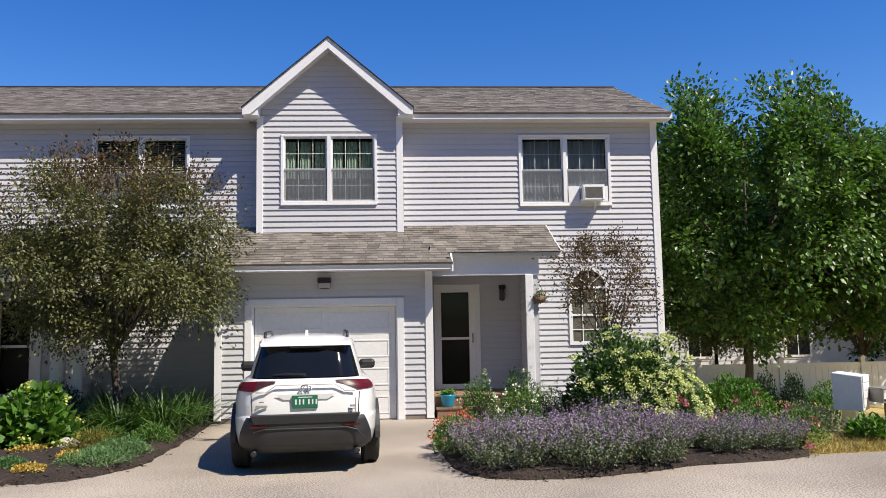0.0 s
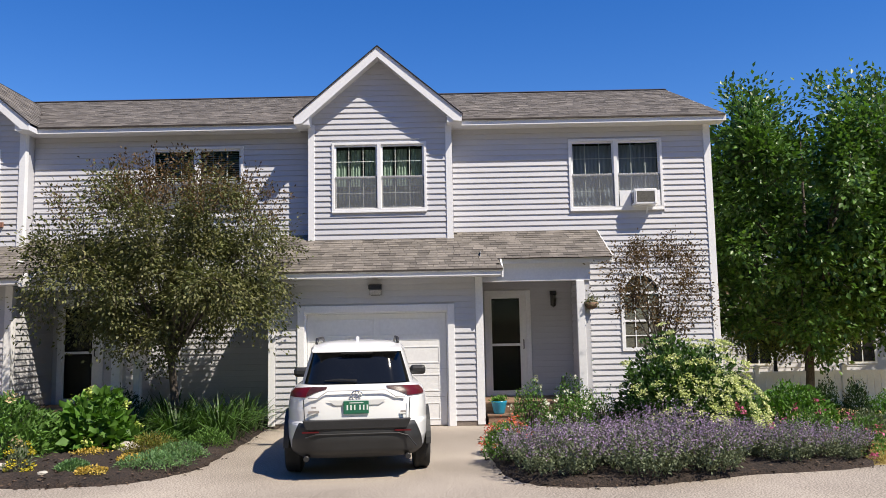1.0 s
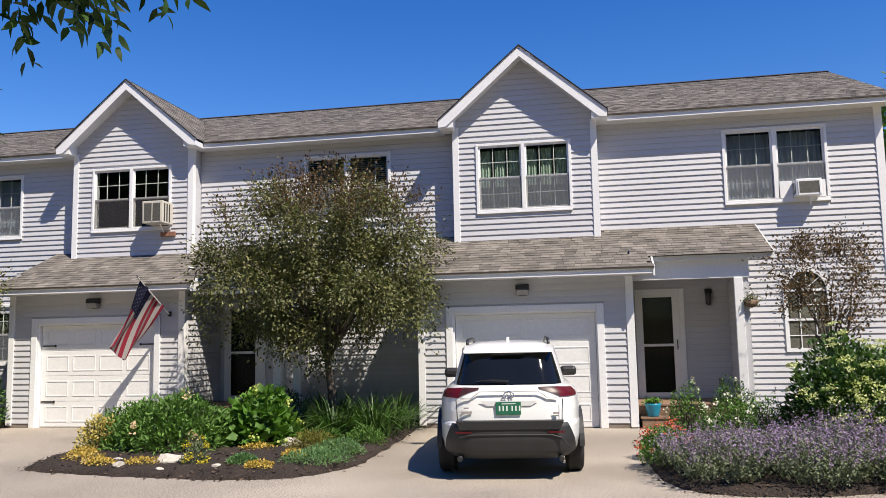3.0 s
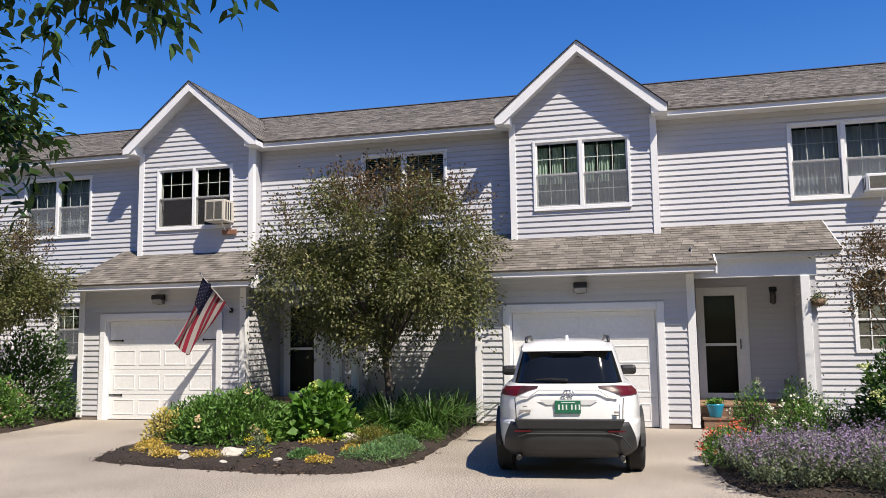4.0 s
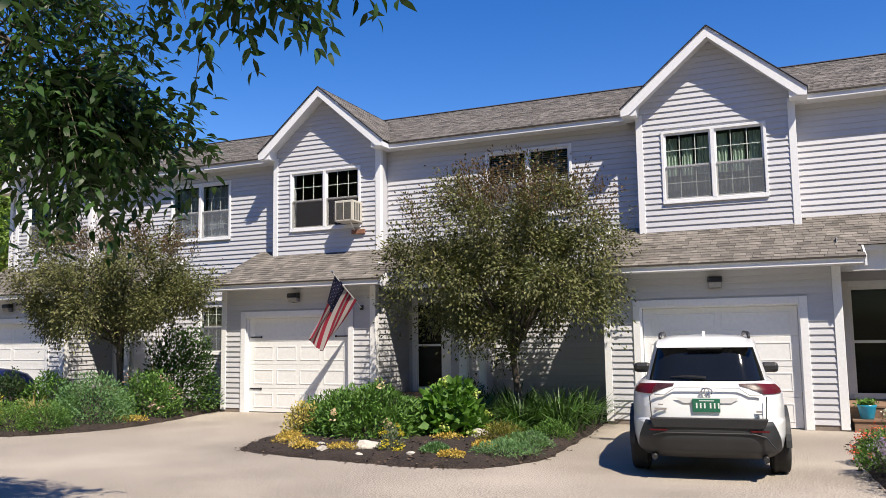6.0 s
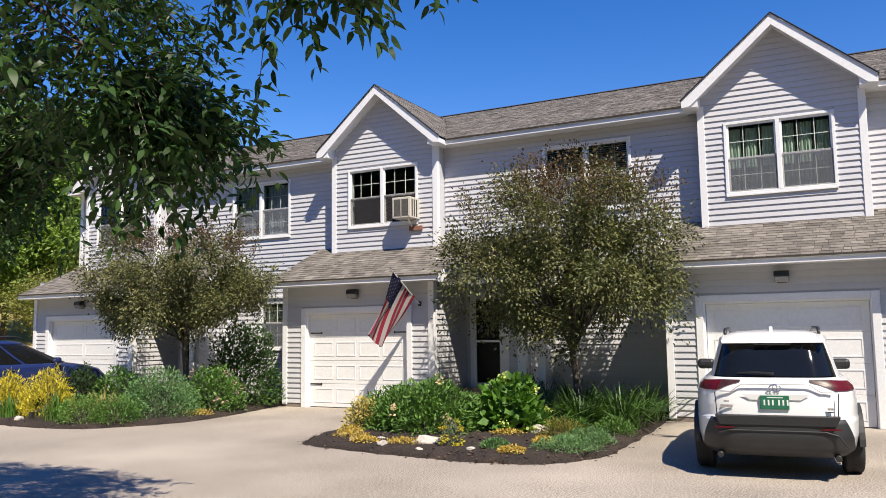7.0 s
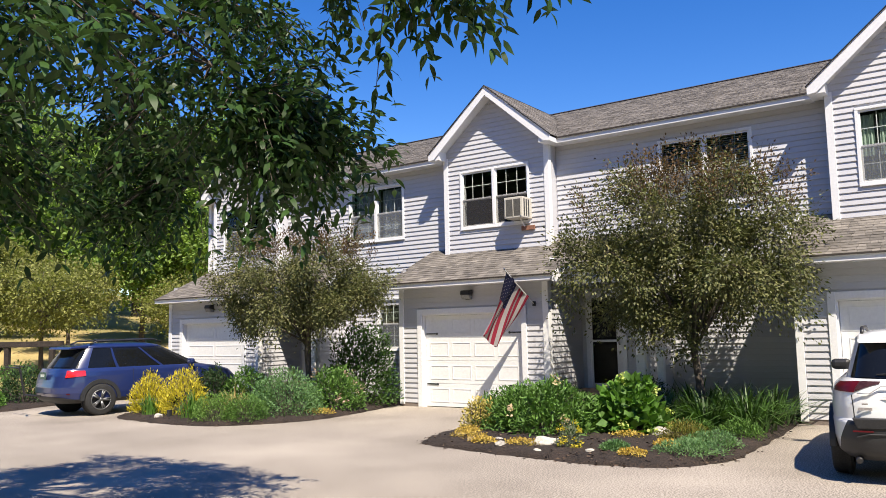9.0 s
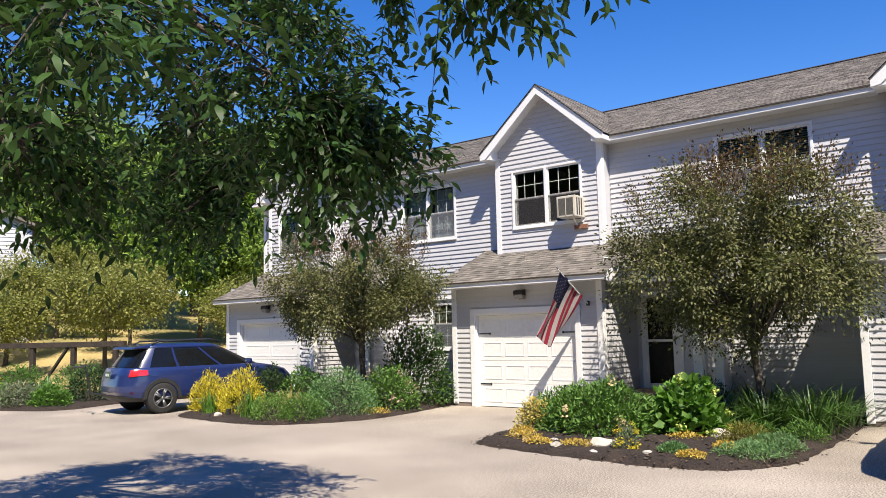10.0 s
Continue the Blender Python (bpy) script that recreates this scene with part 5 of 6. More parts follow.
for i, (x, y, w, h) in enumerate(((-13.5, 9.6, 0.5, 0.5), (-12.9, 9.85, 0.46, 0.48))):
    bush("round_shrub", "rounded green shrub at the bed edge", 146 + i, (w, w, h), 3000, 0.05, 0.35, MID if i else leafmat("leaf_sage", (0.12, 0.23, 0.05), (0.21, 0.34, 0.09), 0.3, 0.35), pose(x, y, 0.05), "shrub", "rounded shrubs")
bush("aster_bush", "tall blue-green leafy perennial", 148, (0.85, 0.75, 0.95), 5000, 0.06, 0.4, BLUEG, pose(-12.95, 10.9, 0.05), "shrub")
bush("green_shrub", "mixed green shrub at the bed's back", 149, (0.7, 0.6, 0.9), 3000, 0.08, 0.45, MID, pose(-14.4, 11.2, 0.05), "shrub")
bush("green_shrub", "mixed green shrub with pinkish tips", 150, (0.7, 0.6, 0.95), 3000, 0.08, 0.45, MID, pose(-12.75, 12.2, 0.05), "shrub", flowers=(14, 0.06, leafmat("dusty_pink_petal", (0.4, 0.26, 0.2), (0.55, 0.42, 0.35), 0.2), "dusty pink tips", 10))
bush("lilac_bush", "tall green bush beside the garage", 151, (1.0, 0.7, 1.85), 4600, 0.10, 0.5, DEEP, pose(-13.1, 13.5, 0.05), "shrub")
bush("green_shrub", "dark green shrub beside the drive", 152, (0.6, 0.5, 1.0), 2600, 0.07, 0.45, DARKG, pose(-15.2, 10.9, 0.05), "shrub")
bush("stonecrop_patch", "golden stonecrop mat in mulch", 153, (0.4, 0.25, 0.1), 420, 0.035, 0.6, bpy.data.materials["dry_gold_leaf"], pose(-12.3, 11.3, 0.06), "plant", "stonecrop", stem=False, hollow=0.1)
# bed past the blue car
for i, (x, y, w, h, m) in enumerate(((-21.4, 8.8, 0.6, 0.5, BRIGHT), (-22.3, 8.4, 0.8, 0.6, GREY), (-23.4, 8.2, 0.8, 0.55, MID), (-24.6, 8.4, 0.9, 0.7, MID), (-22.0, 10.2, 0.8, 0.95, DARKG), (-23.5, 10.6, 1.0, 1.0, MID), (-25.5, 9.8, 1.0, 1.0, BRIGHT), (-21.6, 11.4, 0.6, 0.9, DARKG))):
    bush("perennial_bush", "leafy green perennial in a mulch bed", 160 + i, (w, w * 0.8, h), 1500, 0.1, 0.4, m, pose(x, y, 0.05), "plant", "perennials", flowers=(14, 0.05, YELLOW, "small yellow flowers", 8) if i in (2, 3) else None)
blades("daylily_clump", "arching green sword-like leaves", 170, 90, 0.95, 0.035, BLUEG, pose(-22.2, 9.1, 0.05), 0.25, 0.35, group="daylilies")

# ---- vehicles ----
def paint(name, a, b):
    return surface(name, a, b, 0.8, 0.28, 0.0, 200, coat=0.8)


WHITEPAINT = paint("white_car_paint", (0.72, 0.73, 0.73), (0.78, 0.79, 0.79))
BLUEPAINT = paint("blue_car_paint", (0.010, 0.020, 0.088), (0.015, 0.028, 0.115))
PLASTIC = surface("grey_plastic_cladding", (0.018, 0.019, 0.020), (0.030, 0.031, 0.033), 6, 0.55, 0.15, 200)
TYRE = surface("tyre_rubber", (0.012, 0.012, 0.012), (0.03, 0.03, 0.03), 10, 0.85, 0.2)
ALLOY = surface("alloy_wheel", (0.16, 0.165, 0.17), (0.24, 0.245, 0.25), 8, 0.45, 0.0, metal=0.8)
CARGLASS = surface("black_car_window", (0.006, 0.007, 0.008), (0.010, 0.011, 0.012), 2, 0.05, 0.0, spec=0.35)
REDLAMP = surface("red_tail_lamp", (0.065, 0.003, 0.006), (0.12, 0.005, 0.009), 12, 0.35, 0.1, spec=0.3)
CLEARLAMP = surface("smoky_clear_lamp", (0.03, 0.008, 0.01), (0.07, 0.03, 0.032), 14, 0.35, 0.2, spec=0.3)
BRIGHTRED = surface("bright_red_lamp", (0.45, 0.012, 0.015), (0.6, 0.03, 0.03), 12, 0.12, 0.1, coat=1.0)
CHROME = surface("chrome", (0.6, 0.6, 0.62), (0.75, 0.75, 0.77), 8, 0.12, 0.0, metal=1.0)
PLATEG = surface("green_number_plate", (0.01, 0.11, 0.06), (0.014, 0.145, 0.08), 10, 0.4, 0)
PLATEW = surface("pale_plate_bar", (0.62, 0.7, 0.66), (0.7, 0.76, 0.72), 10, 0.4, 0)


class Shell:
    """A car body as stacked plan outlines: rows of z, half width, rear y, front y."""

    def __init__(self, rows, n=5.5):
        self.rows, self.n = rows, n

    def at(self, u, z, out=0.0):
        r = self.rows
        z = min(max(z, r[0][0]), r[-1][0])
        i = max(k for k in range(len(r) - 1) if r[k][0] <= z + 1e-9)
        s = (z - r[i][0]) / (r[i + 1][0] - r[i][0])
        w, a, b = [r[i][k] * (1 - s) + r[i + 1][k] * s + 0.0 for k in (1, 2, 3)]
        w, a, b = w + out, a - out, b + out
        c, sn = math.cos(2 * math.pi * u), math.sin(2 * math.pi * u)
        e = 2 / self.n
        return (w * math.copysign(abs(c) ** e, c), (a + b) / 2 + (b - a) / 2 * math.copysign(abs(sn) ** e, sn), z)

    def patch(self, u0, u1, z0, z1, nu=14, nz=6, out=0.005, lift=None):
        b = Build()
        for j in range(nz + 1):
            for i in range(nu + 1):
                s, t = i / nu, j / nz
                za, zb = (z0(s), z1(s)) if callable(z0) else (z0, z1)
                b.v.append(self.at(u0 + (u1 - u0) * s, za + (zb - za) * t, out))
        b.f = [(j * (nu + 1) + i, j * (nu + 1) + i + 1, (j + 1) * (nu + 1) + i + 1, (j + 1) * (nu + 1) + i) for j in range(nz) for i in range(nu)]
        return b

    def loft(self, zs, m=72, keep=None, cap_top=False, cap_bottom=False):
        b = Build()
        us = [k / m for k in range(m)]
        grid = [[self.at(u, z) for u in us] for z in zs]
        for row in grid:
            b.v += row
        for j in range(len(zs) - 1):
            for i in range(m):
                q = (j * m + i, j * m + (i + 1) % m, (j + 1) * m + (i + 1) % m, (j + 1) * m + i)
                if keep is None or keep(*[sum(b.v[k][d] for k in q) / 4 for d in range(3)]):
                    b.f.append(q)
        if cap_top:
            b.f.append(tuple((len(zs) - 1) * m + i for i in range(m)))
        if cap_bottom:
            b.f.append(tuple(range(m - 1, -1, -1)))
        return b


def wheel(car, x, y, r, width):
    side = 1 if x > 0 else -1
    pr = [(-0.5, 0.62), (-0.5, 0.9), (-0.42, 0.985), (-0.2, 1.0), (0.2, 1.0), (0.42, 0.985), (0.5, 0.9), (0.5, 0.62)]
    b = Build()
    m = 32
    for a, q in pr:
        for i in range(m):
            b.v.append((a * width, r * q * math.cos(6.2832 * i / m), r * q * math.sin(6.2832 * i / m)))
    b.f = [(j * m + i, j * m + (i + 1) % m, (j + 1) * m + (i + 1) % m, (j + 1) * m + i) for j in range(len(pr) - 1) for i in range(m)]
    w = part("tyre", b, TYRE, car, smooth=True, m=pose(x, y, r))
    rim = Build()
    for i in range(5):
        a = 6.2832 * i / 5
        for da in (-0.13, 0.13):
            rim.tube([(side * width * 0.40, r * 0.1 * math.cos(a), r * 0.1 * math.sin(a)), (side * width * 0.46, r * 0.6 * math.cos(a + da), r * 0.6 * math.sin(a + da))], [0.028, 0.02], 5)
    ring = [(side * width * 0.46, r * 0.62 * math.cos(6.2832 * i / 24), r * 0.62 * math.sin(6.2832 * i / 24)) for i in range(25)]
    rim.tube(ring, 0.016, 5)
    rim.disc((side * width * 0.43, 0, 0), r * 0.14, "x", 0.03, 14)
    part("rim", rim, ALLOY, w, smooth=True)
    part("hub_well", Build().disc((side * width * 0.1, 0, 0), r * 0.63, "x", 0.03, 24), BLACK, w)


def suv(name, label, at, body, glassrows, roofrows, paintm, tail, r, axle, spec):
    car = thing(name, label, "car", m=at)
    B = Shell(body)
    zb = body[-1][0]
    zs = sorted({*[q[0] for q in body], *np.linspace(body[0][0], zb, 26).round(3)})
    rear, top = body[3][2], spec["clad"]
    grey = lambda x, y, z: z < spec["sill"]
    part("body", B.loft(zs, keep=lambda x, y, z: not grey(x, y, z), cap_top=True), paintm, car, smooth=True)
    part("bumper_cladding", B.loft(zs, keep=grey, cap_bottom=True), PLASTIC, car, "grey plastic lower cladding", smooth=True)
    part("rear_bumper", B.patch(0.615, 0.885, lambda s: 0.27, lambda s: top if abs(2 * s - 1) < 0.58 else top - (abs(2 * s - 1) - 0.58) / 0.42 * (top - spec["sill"]), 80, 14, 0.010), PLASTIC, car, "grey plastic rear bumper", smooth=True)
    G = Shell(glassrows, 5.0)
    gz0, gz1 = glassrows[0][0], glassrows[-1][0]
    gl = part("greenhouse", G.loft(list(np.linspace(gz0 - 0.0, gz1, 9)), cap_top=True), CARGLASS, car, "dark tinted windows", smooth=True)
    for a, b in ((0.575, 0.617), (0.883, 0.925)):
        part("pillar", G.patch(a, b, gz0 - 0.01, gz1, 8, 8, 0.008), paintm, gl, smooth=True)
    turn = lambda q: math.copysign(math.asin(abs(q) ** 2.5), q) / (2 * math.pi)
    for a, b in spec["pillars"]:
        part("pillar", G.patch(1 + turn(a), 1 + turn(b), gz0 - 0.01, gz1, 3, 8, 0.007), spec["pillarmat"], gl, smooth=True)
        part("pillar", G.patch(0.5 - turn(a), 0.5 - turn(b), gz0 - 0.01, gz1, 3, 8, 0.007), spec["pillarmat"], gl, smooth=True)
    R = Shell(roofrows, 5.0)
    part("roof", R.loft([q[0] for q in roofrows], cap_top=True, cap_bottom=True), paintm, car, smooth=True)
    # wheels with dark arches
    for x in (-1, 1):
        for y in axle:
            wy = spec["wx"]
            wheel(car, x * wy, y, r, 0.22)
            arch = Build()
            ro, ri = r + 0.10, r + 0.02
            pts = [(y + q * math.cos(math.pi * k / 18), r + q * math.sin(math.pi * k / 18)) for q, ks in ((ro, range(0, 19)), (ri, range(18, -1, -1))) for k in ks]
            xs = body[3][1]
            arch.prism(pts, "x", x * (xs - 0.05), x * (xs + 0.012))
            part("wheel_arch", arch, PLASTIC, car)
            part("arch_liner", Build().disc((x * (xs - 0.16), y, r + 0.0), r + 0.02, "x", 0.045, 28), TYRE, car)
    tail(car, B, G, R)
    return car


def tail_white(car, B, G, R):
    # rear lamps, each red outside and smoky inside
    for s in (0, 1):
        a0, am, a1 = (0.767, 0.808, 0.905) if s == 0 else (0.733, 0.692, 0.595)
        part("tail_lamp", B.patch(am, a1, lambda q: 1.005 + 0.005 * q, lambda q: 1.13 - 0.02 * q, 16, 6, 0.012), REDLAMP, car, "red tail lamp", smooth=True)
        part("reversing_lamp", B.patch(a0, am, lambda q: 1.10 - 0.09 * q, lambda q: 1.128 + 0.002 * q, 12, 5, 0.010), CLEARLAMP, car, "smoky clear and red lamp", smooth=True)
    y = -2.195
    crease = Build().tube([(-0.60, y + 0.0, 1.00), (-0.48, y - 0.012, 1.0), (-0.36, y - 0.02, 1.085), (0.36, y - 0.02, 1.085), (0.48, y - 0.012, 1.0), (0.60, y, 1.0)], 0.012, 6)
    part("tailgate_crease", crease, WHITEPAINT, car, smooth=True)
    for s in (-1, 1):
        gap = Build().tube([(s * 0.655, y - 0.012, 0.985), (s * 0.645, y - 0.022, 0.85), (s * 0.64, y - 0.022, 0.73)], 0.006, 4)
        part("tailgate_seam", gap, BLACK, car)
    # flat plate in a greyer white; the recess's shade is painted, not modelled
    part("tailgate_recess", Build().prism([(-0.36, 0.965), (0.36, 0.965), (0.27, 0.905), (-0.27, 0.905)], "y", y - 0.026, y - 0.02), surface("shaded_white_paint", (0.62, 0.63, 0.63), (0.68, 0.69, 0.69), 2, 0.4, 0), car)
    plate = part("number_plate", Build().box(-0.165, 0.145, y - 0.05, y - 0.03, 0.80, 0.955), PLATEG, car, "green number plate with pale bars", bevel=0.004)
    for k in range(6):
        xx = -0.13 + k * 0.045 + (0.02 if k > 2 else 0)
        part("plate_bar", Build().box(xx + 0.004, xx + 0.022, y - 0.053, y - 0.0505, 0.846, 0.908), PLATEW, plate)
    part("plate_bar", Build().box(-0.09, 0.08, y - 0.053, y - 0.0505, 0.928, 0.938), PLATEW, plate)
    ring = [(0.062 * math.cos(6.2832 * k / 24), y - 0.03, 1.035 + 0.042 * math.sin(6.2832 * k / 24)) for k in range(25)]
    bd = Build().tube(ring, 0.009, 6)
    bd.tube([(0.025 * math.cos(6.2832 * k / 16), y - 0.03, 1.035 + 0.040 * math.sin(6.2832 * k / 16)) for k in range(17)], 0.007, 5)
    part("badge", bd, CHROME, car, "plain oval chrome badge", smooth=True)
    for xa, xb, z0, z1 in ((-0.60, -0.46, 0.815, 0.845), (-0.56, -0.50, 0.875, 0.892), (0.535, 0.60, 0.80, 0.825), (0.535, 0.60, 0.775, 0.785)):
        part("badge_bar", Build().box(xa, xb, y - 0.034, y - 0.026, z0, z1), CHROME if z1 > 0.8 else BLACK, car)
    # rear window frame, wiper, spoiler, rails
    part("rear_window", G.patch(0.622, 0.878, 1.165, 1.535, 20, 8, 0.010), CARGLASS, car, "dark tinted rear window", smooth=True)
    part("wiper", Build().tube([(0.0, -2.12, 1.20), (-0.22, -2.11, 1.215), (-0.40, -2.08, 1.20)], [0.014, 0.010, 0.006], 5), BLACK, car)
    part("spoiler", Build().prism([(-1.97, 1.545), (-1.94, 1.59), (-1.6, 1.65), (-1.6, 1.56)], "x", -0.575, 0.575), WHITEPAINT, car, bevel=0.02)
    part("brake_light", Build().box(-0.2, 0.2, -1.97, -1.95, 1.528, 1.542), BLACK, car)
    for s in (-1, 1):
        part("roof_rail", Build().tube([(s * 0.53, -1.62, 1.66), (s * 0.53, -1.5, 1.715), (s * 0.54, -0.2, 1.725), (s * 0.53, 0.1, 1.67)], [0.02, 0.022, 0.022, 0.018], 7), BLACK, car, smooth=True)
        mir = part("door_mirror", Build().box(s * 0.92 - 0.125, s * 0.92 + 0.125, 0.62, 0.76, 1.12, 1.27), BLACK, car, "black door mirror", bevel=0.05)
        part("mirror_arm", Build().tube([(s * 0.72, 0.72, 1.15), (s * 0.86, 0.70, 1.17)], 0.03, 6), BLACK, mir)
        part("reflector", Build().box(s * 0.56 - 0.10, s * 0.56 + 0.10, -2.318, -2.30, 0.588, 0.605), REDLAMP, car)
        ex = part("exhaust_pipe", Build().tube([(s * 0.62, -2.225, 0.27), (s * 0.62, -2.0, 0.27)], 0.036, 14), BLACK, car, smooth=True)
        part("pipe_hole", Build().disc((s * 0.62, -2.227, 0.27), 0.028, "y", 0.006, 14), BLACK, ex)
    part("load_sill", Build().prism([(-0.66, 0.735), (0.66, 0.735), (0.61, 0.625), (-0.61, 0.625)], "y", -2.322, -2.20), surface("black_bumper_step", (0.012, 0.012, 0.013), (0.022, 0.022, 0.024), 8, 0.5, 0.1), car, "black bumper step", bevel=0.008)
    part("antenna_fin", Build().prism([(-1.45, 1.68), (-1.40, 1.745), (-1.30, 1.69)], "x", -0.02, 0.02), WHITEPAINT, car, bevel=0.008)
    part("bumper_lip", Build().tube([(-0.62, -2.30, 0.53), (-0.5, -2.315, 0.565), (0.5, -2.315, 0.565), (0.62, -2.30, 0.53), (0.72, -2.26, 0.40)], 0.010, 5), PLASTIC, car)


RAV_BODY = [(0.26, 0.80, -2.12, 2.10), (0.34, 0.885, -2.25, 2.22), (0.50, 0.92, -2.30, 2.30), (0.68, 0.925, -2.295, 2.30), (0.715, 0.925, -2.225, 2.29), (0.85, 0.925, -2.215, 2.25), (0.98, 0.912, -2.195, 2.10), (1.06, 0.885, -2.17, 1.80), (1.12, 0.82, -2.14, 1.45), (1.15, 0.77, -2.11, 1.30)]
RAV_GLASS = [(1.13, 0.755, -2.10, 1.30), (1.35, 0.690, -1.99, 0.85), (1.56, 0.625, -1.87, 0.40)]
RAV_ROOF = [(1.55, 0.63, -1.90, 0.42), (1.60, 0.625, -1.87, 0.30), (1.65, 0.57, -1.75, 0.12), (1.685, 0.42, -1.5, -0.15), (1.70, 0.15, -1.1, -0.5)]
suv("white_suv", "white compact sport utility car parked on the drive", pose(-1.61, 10.85, 0, 0, 0, 5.5) @ Matrix.Scale(0.95, 4), RAV_BODY, RAV_GLASS, RAV_ROOF, WHITEPAINT, tail_white, 0.36, (-1.36, 1.33),
    {"clad": 0.70, "sill": 0.38, "wx": 0.828, "pillars": [(0.31, 0.35), (-0.36, -0.31)], "pillarmat": BLACK})


def tail_blue(car, B, G, R):
    for s in (0, 1):
        a0, a1 = (0.845, 0.925) if s == 0 else (0.655, 0.575)
        part("tail_lamp", B.patch(a0, a1, lambda q: 0.83 + 0.03 * q, lambda q: 0.985 - 0.01 * q, 16, 6, 0.012), BRIGHTRED, car, "red tail lamp", smooth=True)
        part("reflector", B.patch(0.86 if s == 0 else 0.64, 0.875 if s == 0 else 0.625, 0.47, 0.50, 5, 2, 0.012), REDLAMP, car)
    part("rear_window", G.patch(0.66, 0.84, 1.05, 1.42, 18, 7, 0.010), CARGLASS, car, smooth=True)
    plate = part("number_plate", Build().box(-0.155, 0.155, -2.23, -2.215, 0.80, 0.95), surface("dark_plate", (0.03, 0.08, 0.06), (0.05, 0.1, 0.08), 8, 0.4, 0), car, bevel=0.004)
    for k in range(5):
        part("plate_bar", Build().box(-0.11 + k * 0.045, -0.085 + k * 0.045, -2.233, -2.2305, 0.845, 0.905), PLATEW, plate)
    part("spoiler", Build().prism([(-1.92, 1.43), (-1.88, 1.48), (-1.5, 1.53), (-1.5, 1.45)], "x", -0.58, 0.58), BLUEPAINT, car, bevel=0.02)
    for s in (-1, 1):
        part("roof_rail", Build().tube([(s * 0.53, -1.45, 1.53), (s * 0.54, -1.3, 1.60), (s * 0.55, 0.0, 1.62), (s * 0.54, 0.2, 1.55)], 0.02, 7), BLACK, car, smooth=True)
        part("door_mirror", Build().box(s * 0.90 - 0.1, s * 0.90 + 0.1, 0.72, 0.84, 1.02, 1.15), BLUEPAINT, car, bevel=0.04)
        for y in (-0.35, 0.55):
            part("door_handle", Build().tube([(s * 0.893, y, 0.90), (s * 0.915, y + 0.03, 0.905), (s * 0.915, y + 0.16, 0.905), (s * 0.893, y + 0.19, 0.90)], 0.013, 6), BLUEPAINT, car)
        for y0, y1 in ((-0.62, -0.62), (0.35, 0.35)):
            part("door_seam", Build().tube([(s * 0.889, y0, 0.98), (s * 0.894, y0, 0.62), (s * 0.893, y0 + 0.02, 0.4)], 0.005, 4), BLACK, car)
    for y in (-0.9, -0.1):
        part("cross_bar", Build().tube([(-0.55, y, 1.63), (0.55, y, 1.63)], 0.016, 6), BLACK, car)


XV_BODY = [(0.28, 0.78, -2.02, 2.02), (0.36, 0.86, -2.14, 2.14), (0.50, 0.885, -2.21, 2.2), (0.62, 0.89, -2.21, 2.2), (0.72, 0.89, -2.19, 2.15), (0.86, 0.885, -2.16, 2.0), (0.95, 0.87, -2.12, 1.7), (1.02, 0.83, -2.08, 1.25)]
XV_GLASS = [(1.0, 0.80, -2.03, 1.30), (1.2, 0.735, -1.88, 0.82), (1.45, 0.64, -1.68, 0.30)]
XV_ROOF = [(1.44, 0.645, -1.72, 0.32), (1.50, 0.62, -1.62, 0.18), (1.545, 0.5, -1.45, -0.05), (1.565, 0.2, -1.0, -0.4)]
suv("blue_car", "dark blue crossover car with roof rails on a drive", pose(-18.0, 10.95, 0, 0, 0, -8) @ Matrix.Scale(1.03, 4), XV_BODY, XV_GLASS, XV_ROOF, BLUEPAINT, tail_blue, 0.34, (-1.33, 1.30),
    {"clad": 0.42, "sill": 0.37, "wx": 0.795, "pillars": [(0.27, 0.32), (-0.36, -0.32)], "pillarmat": BLUEPAINT})

# ---- window air conditioners ----
BEIGE = surface("cream_metal_case", (0.50, 0.47, 0.40), (0.60, 0.57, 0.50), 3, 0.5, 0.1)
def air_conditioner(x, y, z, w, h, d, mat, label, bars):
    a = thing("air_conditioner", label, "air conditioner", "window air conditioners", m=pose(x, y, z))
    part("case", Build().box(-w / 2, w / 2, -d, 0.05, 0.0, h), mat, a, bevel=0.012)
    part("grille_back", Build().box(-w / 2 + 0.04, w / 2 - 0.04, -d - 0.006, -d - 0.001, 0.05, h - 0.05), surface("dim_fins", (0.06, 0.058, 0.05), (0.12, 0.115, 0.1), 20, 0.6, 0.2), a)
    for k in range(bars):
        xx = -w / 2 + 0.04 + (w - 0.08) * k / (bars - 1)
        part("grille_bar", Build().box(xx - 0.008, xx + 0.008, -d - 0.014, -d - 0.006, 0.04, h - 0.04), mat, a)
    for s in (-1, 1):
        for k in range(3):
            yy = -d + 0.06 + k * 0.10
            part("side_slot", Build().box(s * (w / 2 + 0.001) - 0.004, s * (w / 2 + 0.001) + 0.004, yy, yy + 0.045, 0.04, h - 0.05), BLACK, a)
    part("bracket", Build().tube([(0.06, -d * 0.5, 0.0), (0.06, -0.03, -0.16)], 0.014, 5), TRIM, a)
    return a


